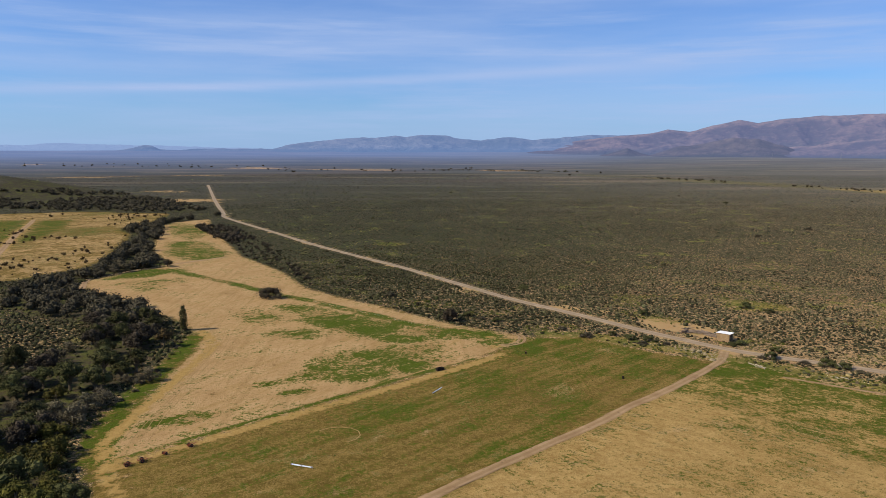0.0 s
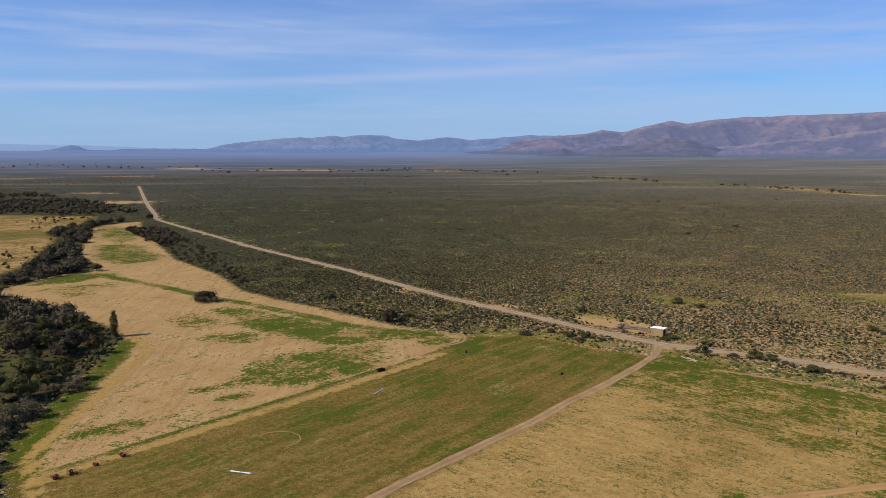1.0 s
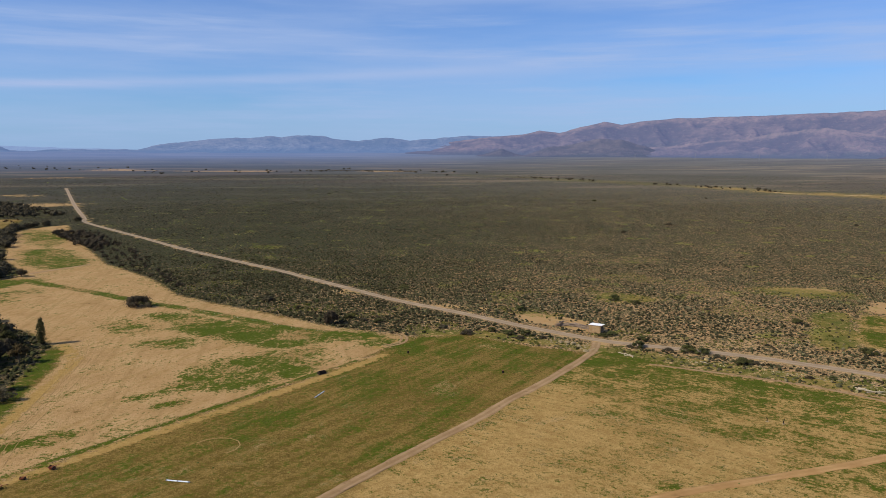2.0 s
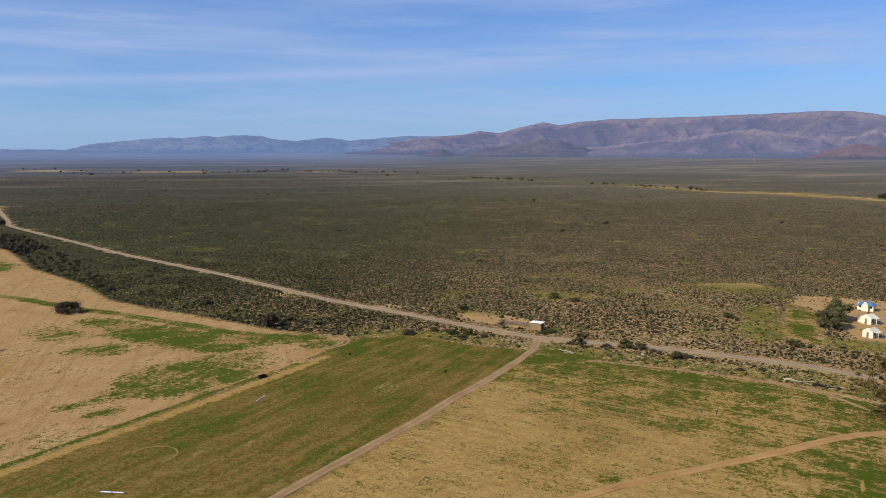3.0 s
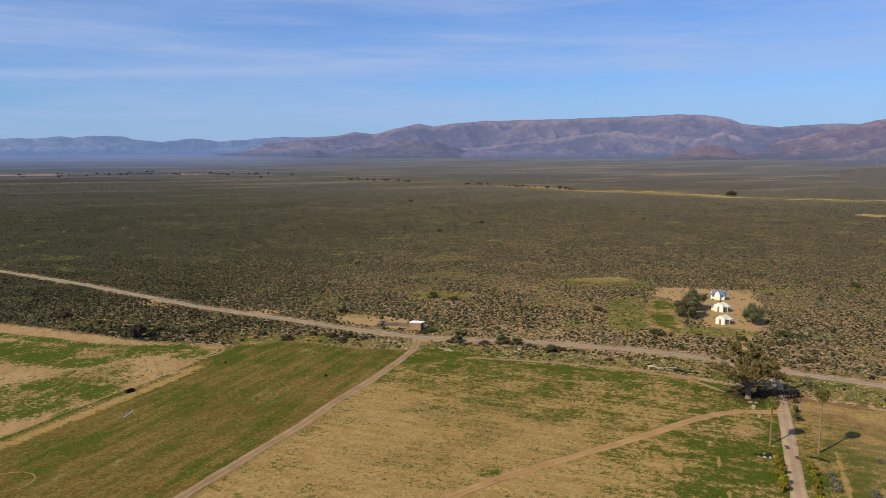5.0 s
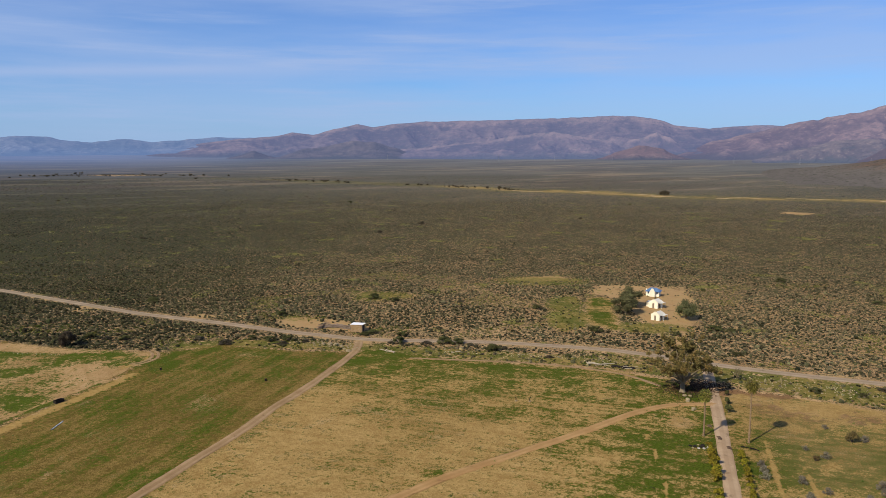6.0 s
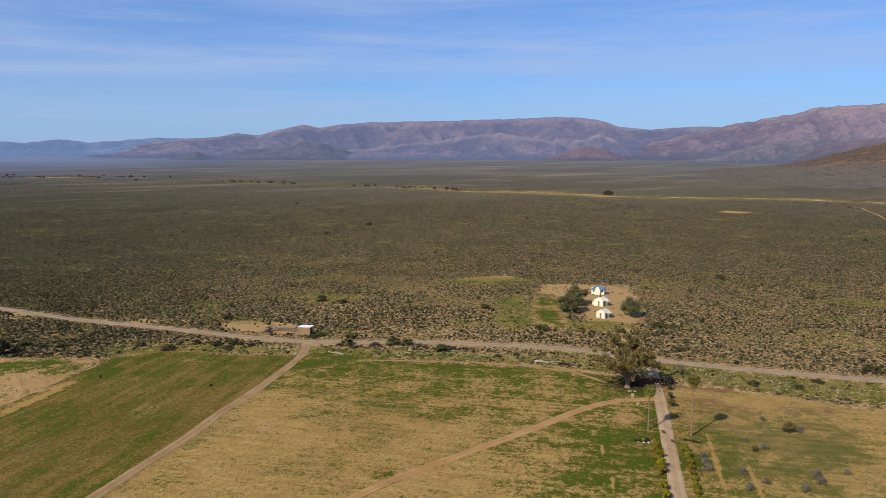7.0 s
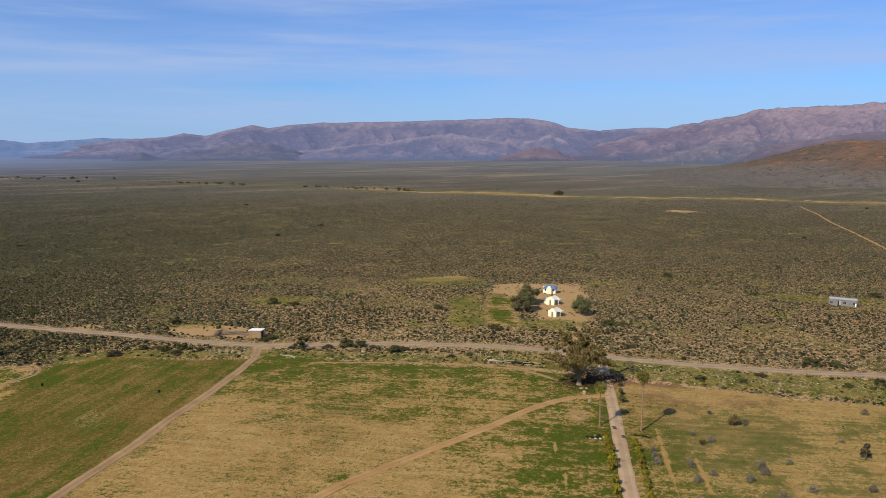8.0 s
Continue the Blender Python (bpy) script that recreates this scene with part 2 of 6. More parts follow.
    field = g.mix(g.ramp(plus(g.attr("soil"), (0.5, n_mid), (0.4, n_clump)), 0.25, 0.75, 0.0, 0.85), field, g.mix(one(n_clump), (0.105, 0.050, 0.025), (0.165, 0.093, 0.046)))
    colour = g.mix(g.ramp(edge, -0.8, 0.8), scrub, field)
    g.bump(plus(n_fine, (0.4, n_grain), (0.4, n_clump)), 0.45, 0.18)
    # painted haze: blue emission that grows with distance, strongest to the west
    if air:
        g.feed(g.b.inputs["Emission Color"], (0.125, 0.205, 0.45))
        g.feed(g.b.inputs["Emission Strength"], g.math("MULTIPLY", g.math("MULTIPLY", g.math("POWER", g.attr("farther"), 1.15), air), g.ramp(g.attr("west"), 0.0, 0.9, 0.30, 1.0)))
    return g.done(colour)


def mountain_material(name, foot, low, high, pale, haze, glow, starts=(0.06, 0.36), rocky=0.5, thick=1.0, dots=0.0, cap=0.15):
    """Bare slopes far off, their blue haze painted on as emission; scrub below, darker in the gullies, paler on the
    spurs, pale rock.
    """
    g = Graph(name, 1.0)
    g.b.inputs["Specular IOR Level"].default_value = 0.0
    spur = g.math("ADD", g.attr("ridge"), g.math("MULTIPLY", g.math("SUBTRACT", g.noise(0.018, 6, 0.7), 0.5), 1.6))
    broad = g.noise(0.0022, 6, 0.6)
    c = g.mix(g.ramp(g.math("ADD", g.math("MULTIPLY", spur, 0.35), broad), 0.25, 0.80), low, high)
    wave = g.math("MULTIPLY", g.math("SUBTRACT", g.noise(0.004, 6, 0.7), 0.5), 0.5)
    rise = g.math("ADD", g.attr("rise"), wave)
    band = g.math("MULTIPLY", g.ramp(rise, 0.05, 0.25), g.ramp(rise, 0.60, 0.40))
    rock = g.math("MULTIPLY", g.ramp(g.noise(0.020, 8, 0.8), 0.50, 0.60), g.math("MULTIPLY", band, g.ramp(broad, 0.44, 0.58)))
    c = g.mix(g.math("MULTIPLY", rock, rocky), c, pale)
    c = g.mix(g.math("MULTIPLY", g.ramp(g.math("ADD", rise, g.math("MULTIPLY", spur, 0.06)), 0.78, 0.96), cap), c, pale)
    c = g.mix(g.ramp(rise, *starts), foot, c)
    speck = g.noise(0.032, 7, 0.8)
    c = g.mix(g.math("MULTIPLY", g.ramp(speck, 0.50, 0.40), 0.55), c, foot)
    c = g.mix(g.math("MULTIPLY", g.math("MULTIPLY", g.ramp(speck, 0.54, 0.64), g.ramp(rise, 0.1, 0.4)), rocky * 0.55), c, pale)
    if dots:
        c = g.mix(g.math("MULTIPLY", g.ramp(g.noise(0.10, 3, 0.5), 0.60, 0.66), dots), c, (0.030, 0.032, 0.018))
        c = g.mix(g.math("MULTIPLY", g.ramp(g.noise(0.03, 5, 0.7), 0.52, 0.62), dots * 0.6), c, (0.060, 0.056, 0.040))
    g.bump(g.noise(0.03, 6, 0.7), 0.9, 12.0)
    # haze put in as a blue glow, set stronger or weaker at the foot
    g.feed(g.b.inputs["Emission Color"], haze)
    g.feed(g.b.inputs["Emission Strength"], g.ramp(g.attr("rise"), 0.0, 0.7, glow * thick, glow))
    return g.done(c)


def road_material(name, a, b, rut):
    g = Graph(name, 0.95)
    n, f = g.noise(0.25, 5), g.noise(2.5, 5, 0.7)
    c = g.mix(g.ramp(n, 0.3, 0.7), a, b)
    c = g.mix(g.math("MULTIPLY", g.ramp(f, 0.5, 0.75), 0.5), c, rut)
    c = g.mix(g.math("MULTIPLY", g.ramp(g.noise(0.55, 4, 0.6), 0.60, 0.70), 0.55), c, (rut[0] * 0.6, rut[1] * 0.6, rut[2] * 0.6))
    across = g.attr("across")
    wheel = g.math("ABSOLUTE", g.math("SUBTRACT", g.math("ABSOLUTE", across), 0.5))
    c = g.mix(g.math("MULTIPLY", g.ramp(wheel, 0.12, 0.32), 0.35), c, rut)
    g.bump(f, 0.4, 0.1)
    return g.done(c)


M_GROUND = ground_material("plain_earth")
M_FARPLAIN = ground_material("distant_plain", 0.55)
M_ROAD = road_material("gravel_road", (0.215, 0.162, 0.105), (0.285, 0.220, 0.148), (0.135, 0.095, 0.052))
M_TRACK = road_material("sandy_track", (0.205, 0.132, 0.064), (0.275, 0.185, 0.098), (0.13, 0.078, 0.032))
M_RED = road_material("red_sand_track", (0.25, 0.145, 0.055), (0.32, 0.20, 0.084), (0.20, 0.112, 0.04))
M_DRIVE_PATCH = road_material("drive_patch", (0.070, 0.044, 0.026), (0.110, 0.070, 0.042), (0.050, 0.032, 0.020))
M_DRIVE = road_material("pale_drive", (0.275, 0.190, 0.112), (0.350, 0.256, 0.158), (0.195, 0.128, 0.070))
M_BANK = road_material("river_sand", (0.30, 0.215, 0.110), (0.40, 0.30, 0.165), (0.22, 0.155, 0.075))
M_RUT = road_material("pressed_sand", (0.205, 0.130, 0.052), (0.275, 0.182, 0.078), (0.165, 0.102, 0.038))

# ---- the land ----
def polyline_distance(x, y, pts):
    d = np.full(x.shape, 1e9)
    for (ax, ay), (bx, by) in zip(pts, pts[1:]):
        ux, uy = bx - ax, by - ay
        s = np.clip(((x - ax) * ux + (y - ay) * uy) / (ux * ux + uy * uy), 0, 1)
        d = np.minimum(d, np.hypot(x - ax - s * ux, y - ay - s * uy))
    return d


def inside(x, y, pts):
    """Signed distance to a closed outline, positive inside."""
    d, hit = polyline_distance(x, y, pts + pts[:1]), np.zeros(x.shape, bool)
    for (ax, ay), (bx, by) in zip(pts, pts[1:] + pts[:1]):
        if ay != by:
            cross = ((ay > y) != (by > y)) & (x < (bx - ax) * (y - ay) / (by - ay) + ax)
            hit ^= cross
    return np.where(hit, d, -d)


def smooth(v, low, high):
    s = np.clip((v - low) / (high - low), 0, 1)
    return s * s * (3 - 2 * s)


def value_noise(x, y, size, seed):
    """Smooth noise from 0 to 1 over places."""
    table = np.random.RandomState(seed).rand(256, 256)
    u, v = x / size, y / size
    i, j = np.floor(u).astype(int), np.floor(v).astype(int)
    fu, fv = u - i, v - j
    fu, fv = fu * fu * (3 - 2 * fu), fv * fv * (3 - 2 * fv)
    a, b, c, d = table[i % 256, j % 256], table[(i + 1) % 256, j % 256], table[i % 256, (j + 1) % 256], table[(i + 1) % 256, (j + 1) % 256]
    return (a * (1 - fu) + b * fu) * (1 - fv) + (c * (1 - fu) + d * fu) * fv


def blobs(x, y, rows):
    """The strongest of soft oval patches (x, y, long radius, short radius, degrees, strength)."""
    w = np.zeros(x.shape)
    for cx, cy, rx, ry, turn, k in rows:
        c, s = math.cos(radians(turn)), math.sin(radians(turn))
        u, v = ((x - cx) * c + (y - cy) * s) / rx, ((y - cy) * c - (x - cx) * s) / ry
        w = np.maximum(w, k * (1 - smooth(np.sqrt(u * u + v * v), 0.45, 1.25)))
    return w


def land_height(x, y):
    x, y = np.asarray(x, float), np.asarray(y, float)
    r = np.hypot(x, y)
    z = (0.18 * np.sin(x / 23 + 1) * np.cos(y / 31) + 0.10 * np.sin(x / 11 - y / 14)) * (1 - smooth(r, 220, 420))
    z = z + (smooth(r, 1500, 2500) * 17.5 + smooth(r, 2400, 3500) * 22) / UNIT + smooth(r, 1000, 2200) * 1.2 * np.sin(x / 170) * np.sin(y / 210 + 1)
    return z + 24 * np.exp(-(((x + 520) / 120) ** 2 + ((y - 760) / 90) ** 2))


def ground_z(x, y):
    return float(land_height(x, y))


SAND_FIELD = [(-43, 92), (-57, 114), (-59, 120), (-60.1, 146), (-62, 176), (-64, 187), (-70.5, 199), (-81, 212), (-104.7, 228), (-131, 261), (-133, 273),
              (-127, 285), (-114, 306), (-139, 348), (-159, 402), (-182, 477), (-161, 503), (-134.5, 429), (-91, 330), (-64, 289), (-49, 256),
              (-26, 232), (2.6, 202), (23, 187), (9, 168.7), (-52, 110.8)]
HOME_FIELD = [(-44, 97), (-52, 110.5), (9, 168.5), (23, 187), (38, 187.5), (50, 176), (64, 166), (70, 166), (80, 152.5), (96, 138), (109, 125.5),
              (117, 112), (121, 105), (84, 67), (50, 20), (-20, 20)]
EAST_FIELD = [(121, 105), (131, 93.4), (141, 74), (152, 60.6), (180, 30), (120, -10), (60, 20), (84, 67)]
FAR_FIELD = [(-330, 540), (-276, 560), (-235, 550), (-204, 546), (-196, 520), (-192, 480), (-196, 440), (-178, 415), (-166, 380), (-158, 350), (-150, 320),
             (-148, 300), (-155, 285), (-160, 270), (-200, 260), (-260, 330), (-330, 440)]
MAIN_ROAD = [(-303, 947), (-290, 910), (-211, 678), (-166, 552), (-152, 513), (-101, 429), (-62, 365.5), (-11, 291.6), (17, 245.5), (36, 219.5),
             (52, 198.8), (63, 186.3), (71, 177), (80, 170), (100, 157.6), (117, 141.5), (125.3, 131.3), (135.5, 115.3), (151.6, 93.3),
             (163.5, 80), (174, 70), (205, 38), (270, -30)]
FARM_TRACK = [(-24, 76), (-3, 98.8), (14, 115.2), (24, 124.2), (29.8, 129.8), (36.4, 136.9), (44, 143.8), (53, 152.9), (60, 160.6), (65.6, 167.8), (69.3, 175)]
DRIVE = [(60, 44), (81.2, 65), (93, 76.8), (108.7, 92.2), (118.6, 102.4), (126, 110), (133, 117.5)]
SIDE_TRACK = [(15, 84), (45.2, 92.4), (54.5, 94.5), (66, 96), (79.5, 97.6), (87.5, 99.1), (96, 100.5), (104, 100.5), (110, 98.4), (113.5, 97)]
RIVER_WOOD = [(-128, 212), (-141, 226), (-148, 246), (-152, 266), (-147, 285), (-146, 303), (-153, 329), (-159, 352), (-166, 385), (-179, 418), (-194, 424), (-198, 440),
              (-192, 470), (-186, 490), (-176, 510), (-160, 535), (-152, 530), (-160, 515), (-167, 495), (-175, 470), (-160, 424), (-151, 395), (-149, 378),
              (-132, 338), (-120, 316), (-118, 298), (-124, 290), (-134, 267), (-122, 246), (-90, 224), (-70, 187), (-65, 158), (-64.5, 133), (-61.5, 117), (-57.5, 107),
              (-52, 99), (-46, 90), (-110, 60), (-140, 150), (-106, 156), (-96, 162), (-98.4, 174), (-92, 180), (-94, 191), (-108, 204)]
LAWN = [(132.1, 161.1), (141, 171.2), (157.2, 189.5), (161.7, 183), (153.6, 172.4), (147, 164), (138.1, 155.4)]
GREEN_PLOTS = [([(-27.6, 166.4), (-19.5, 170), (-6.6, 159.8), (-10.3, 153), (-17, 150), (-23.7, 153)], .72), ([(-300, 490), (-279, 490), (-223, 361), (-240, 340), (-300, 420)], .85), ([(-271, 489), (-252, 496), (-232, 447), (-213, 356), (-209, 352)], .85),
               ([(-180, 474), (-162, 470), (-142, 444), (-131, 402), (-136, 390), (-148, 407), (-160, 430)], .62), ([(-144, 383), (-126, 383), (-100, 338), (-101, 326), (-111, 321), (-126, 335)], .66),
               ([(-127, 274), (-125, 294), (-113, 298), (-106, 292), (-114, 279)], .9), ([(-114, 261), (-104, 267), (-97, 246)], .45), ([(-30, 216), (-8, 199), (-18, 188), (-34, 200)], .8)]
DRY_RIVER = [(250, 1250), (330, 1150), (407, 985), (482, 813), (494, 727), (551, 669), (573, 562), (613, 510), (688, 433), (712, 364), (745, 312), (800, 230)]
BAND = [(-400, 600), (-304, 572), (-253, 558), (-200, 556), (-185, 575), (-225, 640), (-300, 730), (-400, 790), (-460, 800)]
FAR_LINE = [(-960, 1700), (-640, 1720), (-300, 1560), (-70, 1490), (76, 1505), (260, 1390)]
YARD = [(161.6, 194.8), (175.2, 207.9), (184, 202), (197, 193), (203, 189), (181, 166), (161, 143), (151, 146), (149, 154), (158, 172), (164, 185)]

GREEN = [(-28, 206, 20, 9, -32, .84), (-42, 221, 16, 7, -42, .68), (-12, 189, 15, 7, -20, .60), (-18, 167, 19, 11, 30, .72), (-9, 163, 13, 7, 42, .74),
         (-27, 158, 9, 6, 30, .76), (-36, 151, 4.5, 2.4, 20, .76), (-29.5, 145, 4.5, 2.6, 20, .95), (-48, 130, 8, 3.5, 30, .72), (-54, 212, 14, 8, -40, .56),
         (-40, 192, 10, 6, -20, .50), (-108, 268, 16, 8, 20, .55), (-101, 285, 12, 3, -40, .70),
         (4, 192, 17, 6, -18, .78), (18, 180, 12, 6, -30, .80), (-6, 177, 8, 5, 20, .65), (31, 184, 14, 4, -5, .85), (-64, 150, 2.5, 25, 2, .80),
         (24, 172, 9, 4, 0, .78), (33, 158, 14, 3, -32, .70), (48, 168, 14, 5, -40, .80), (56, 159, 8, 5, 45, .72), (8, 150, 16, 8, 40, .58),
         (11, 117, 16, 5, 45, .60), (-8, 135, 20, 9, 45, .55), (22, 131, 14, 4, 45, .55), (-25, 118, 14, 5, 45, .50), (70, 158, 12, 8, -40, .82),
         (88, 146, 22, 6, -42, .82), (87, 134, 20, 6, -42, .62), (100, 120, 16, 7, -42, .65), (108, 111, 8, 7, -30, .76), (87, 88, 9, 7, 42, .88),
         (78, 76, 8, 10, 42, .84), (96, 92, 9, 5, 10, .76), (75, 112, 16, 6, -42, .50), (56, 127, 10, 5, -40, .40), (49, 95, 3, 1.6, 10, .70),
         (99, 68, 13, 8, 40, .54), (103, 60, 14, 8, 20, .54), (112, 52, 14, 8, 20, .50), (122, 58, 10, 5, 20, .46), (131, 72, 10, 5, -60, .44),
         (21, 177, 5, 2.5, -60, 1.1), (28, 170, 9, 2.2, -45, 1.1), (36, 161, 6, 2, -45, 1.0), (44, 178, 12, 3.5, -40, .85), (-190, 428, 14, 8, 10, .60), (-60, 118, 4, 10, 0, .70)]
SAND_OVER = [(-14, 181, 10, 4, -15, 1), (43, 174, 7, 2, -40, .9), (25, 146, 9, 4, 45, .55), (12, 129, 10, 3, 45, .4), (60, 122, 22, 12, -42, .5),
             (65, 110, 16, 10, 0, .5), (40, 118, 12, 12, 45, .45), (106, 77, 6, 3, 40, .7), (115, 61, 7, 3, 20, .6), (126, 82, 12, 2.5, -60, .6),
             (113, 75, 9, 3, 40, .55), (98, 95, 6, 3, 60, .9), (-32, 105, 10, 5, 30, .4)]
WORN = [(100, 92.8, 5.5, 3, 50, .9), (111.8, 79.2, 4.5, 2.2, -40, .8), (113.4, 70.3, 6, 1.8, -35, .75), (99.5, 76, 1.4, 4, 40, .7), (121, 97, 9, 6, -40, .7), (126, 87, 12, 5, -50, .6)]
BARE = [(66, 200, 15, 7, -48, 1.1), (72, 190, 7, 4, -35, 1.1), (54, 212, 16, 5, -45, .50), (70, 174, 4.5, 3, 45, .9), (38, 224, 9, 5, -40, .5), (8, 250, 12, 5, -45, .6),
        (-231, 678, 40, 25, 0, .7), (165, 228, 15, 7, -20, .9), (158, 222, 8, 3, 10, .6), (122, 102, 12, 8, -45, .5), (57, 178, 4, 2, -40, .8), (511, 368, 17, 13, -54, 1.0), (-108, 186, 16, 16, 0, .40), (-560, 1185, 90, 30, 20, .62), (-420, 1265, 60, 20, 10, .6), (-300, 800, 30, 26, 10, .6), (-330, 760, 22, 16, 0, .5)]
HERB = [(62, 211, 16, 6, -42, .6), (163, 224, 22, 12, -30, .8), (145, 186, 18, 7, 50, .85), (133, 168, 17, 8, 45, .9), (172, 160, 12, 5, 40, .6), (146, 150, 15, 8, -30, .85),
        (246, 121, 26, 9, -45, .75), (-27, 374, 12, 10, 0, .7), (100, 228, 15, 7, -40, .85), (94, 224, 9, 5, -30, .7), (120, 132, 12, 5, -50, .6),
        (143, 92, 16, 6, -52, .55), (168, 60, 20, 8, -48, .5), (240, 172, 20, 9, -20, .4), (100, 143, 18, 3, -42, .7), (45, 186, 14, 4, -40, .6)]


def westward(x, y):
    """How far a place lies towards the river side by bearing, 0 to 1: scrub is more olive there, and painted darker and
    closer to fit the view's dimmer left.
    """
    return 1 - smooth(np.degrees(np.arctan2(x, np.maximum(y, 1e-3))), -12, 34)


def land_masks(x, y):
    """What covers the land at each place."""
    field = np.maximum.reduce([inside(x, y, p) for p in (SAND_FIELD, HOME_FIELD, EAST_FIELD, FAR_FIELD)])
    field = np.maximum(field, 3.0 - polyline_distance(x, y, [(-57, 118), (-53, 109), (-47, 99), (-40, 88), (-34, 78)]))
    sand = np.maximum(smooth(inside(x, y, SAND_FIELD), -1.0, 1.5) * 0.92 + smooth(inside(x, y, FAR_FIELD), -1, 3) * 0.55, blobs(x, y, SAND_OVER))
    sand = np.where(inside(x, y, HOME_FIELD) > 2, np.maximum(blobs(x, y, SAND_OVER) * 0.8, 0.30), sand)
    green = blobs(x, y, GREEN)
    for plot, k in GREEN_PLOTS:
        green = np.maximum(green, k * smooth(inside(x, y, plot), -5, 3))
    strip = polyline_distance(x, y, [(-52, 111.5), (-28, 135), (-10, 152), (8, 168)]) / 1.0
    strip = np.minimum(strip, polyline_distance(x, y, [(-102, 286), (-80, 267), (-55, 243), (-41, 233), (-10, 203), (6, 193), (18, 184)]) / 2.2)
    strip = np.minimum(strip, polyline_distance(x, y, [(19, 174), (24, 167.5), (31, 160.5), (39.5, 154)]) / 1.7)
    home = inside(x, y, HOME_FIELD)
    east_of_track = smooth(x - 20 - 1.0 * (y - 121), -2, 4)
    north = 1 - smooth(home, 4, 42)
    drive_side = 1 - smooth(polyline_distance(x, y, DRIVE), 6, 26)
    base = east_of_track * np.maximum(0.14 + 0.62 * north, 0.64 * drive_side) + (1 - east_of_track) * (0.30 + 0.22 * smooth(y + 0.35 * x, 140, 178))
    green = np.maximum(green, np.where(home > 0, base, 0))
    green = np.maximum(green, np.where(inside(x, y, EAST_FIELD) > 0, 0.26 + 0.26 * smooth(value_noise(x, y, 15, 41) * 0.6 + value_noise(x, y, 5, 42) * 0.4, 0.36, 0.66) + 0.22 * (1 - smooth(polyline_distance(x, y, DRIVE), 10, 40)) * (1 - smooth(y, 72, 84)), 0))
    bank = polyline_distance(x, y, [(-66, 190), (-63.5, 172), (-62.3, 150), (-61.5, 132), (-59.5, 120), (-56, 111)])
    green, field = np.maximum(green, 0.95 * (1 - smooth(bank, 1.2, 3.6))), np.maximum(field, 2.4 - bank)
    worn = blobs(x, y, WORN)
    green, sand = green * (1 - 0.85 * worn), np.maximum(sand, 0.75 * worn)
    lawn = inside(x, y, LAWN)
    lawn = lawn + 7 * (value_noise(x, y, 9, 61) - 0.5)
    green, field = np.maximum(green, 0.90 * smooth(lawn, -3, 4)), np.maximum(field, lawn)
    green = np.maximum(green, np.where(inside(x, y, FAR_FIELD) > 0, 0.14 + 0.3 * smooth(value_noise(x, y, 26, 21), 0.5, 0.8), 0))
    track = np.full(x.shape, 9.0)
    for pts, w in (([(-52, 109.8), (-27, 132.6), (-8, 150.0), (9, 166.0), (14, 171.5)], 1.5), ([(-40, 88), (-47, 99), (-53, 109), (-57, 118), (-58, 133), (-57.5, 154), (-58, 181), (-66, 196)], 1.4),
                   ([(72, 155), (90, 143.5), (104, 130), (111, 118), (111.5, 108)], 0.8), ([(123, 104), (132.5, 88), (139.5, 73.5), (151, 60.5)], 0.8),
                   ([(90.5, 92), (84.2, 83.2), (77.7, 74.8), (72, 68)], 0.45), ([(11, 188), (16, 186.5), (19, 183.5), (17, 180), (12, 178)], 0.8),
                   ([(107, 80.5), (104, 77.6), (96.3, 70.2), (86.4, 61.3)], 0.55), ([(103.7, 71.8), (96.5, 63.6), (90.8, 58)], 0.5),
                   ([(-278, 496), (-243, 415), (-213, 350), (-205, 330)], 3.0)):
        d = polyline_distance(x, y, pts)
        track = np.minimum(track, d / w)
    road = np.minimum.reduce([polyline_distance(x, y, p) for p in (MAIN_ROAD, FARM_TRACK, DRIVE)])
    bare = np.maximum(blobs(x, y, BARE), smooth(inside(x, y, YARD), -5, 4) * 0.80)
    bare = np.maximum(bare, 0.55 * (1 - smooth(polyline_distance(x, y, MAIN_ROAD), 1.8, 3.6)))
    bare = np.maximum(bare, 0.7 * (1 - smooth(polyline_distance(x, y, [(174, 168), (160, 152.5), (151.7, 142), (144, 136), (137, 129.8)]), 1.0, 2.4)))
    r = np.hypot(x, y)
    dry = polyline_distance(x, y, DRY_RIVER) + 26 * (value_noise(x, y, 48, 9) - 0.5) + 40 * (value_noise(x, y, 130, 10) - 0.5) * (y > 600)
    bare = np.maximum(bare, 0.80 * (1 - smooth(dry, 4, 34)) * (y < 860) * smooth(value_noise(x, y, 30, 15) * 0.6 + value_noise(x, y, 11, 16) * 0.4, 0.18, 0.52))
    herb = np.maximum(blobs(x, y, HERB), 0.56 * (1 - smooth(dry, 15, 70)))
    herb = np.maximum(herb, 0.85 * (1 - smooth(bank, 1.2, 4.0)))
    verge = polyline_distance(x, y, [(131, 110), (141, 93), (152, 78), (164, 64), (180, 45)])
    herb = np.maximum(herb, 0.86 * (1 - smooth(verge, 4, 12)))
    verge = polyline_distance(x, y, [(28, 191), (44, 186), (58, 177), (66, 170), (80, 158), (98, 143), (112, 130), (120, 118)])
    herb = np.maximum(herb, 0.82 * (1 - smooth(verge, 2.5, 6)))
    bare = np.maximum(bare, 0.64 * (1 - smooth(polyline_distance(x, y, FAR_LINE) + 60 * (value_noise(x, y, 110, 11) - 0.5), 4, 50)) * (y > 1200) * smooth(value_noise(x, y, 170, 14), 0.38, 0.6))
    west = westward(x, y)
    # west thickens the cover to darken it, matching the dim left of the view
    cover = 0.44 + 0.22 * smooth(r, 120, 420) + 0.18 * west + 0.06 * (value_noise(x, y, 17, 51) - 0.5)
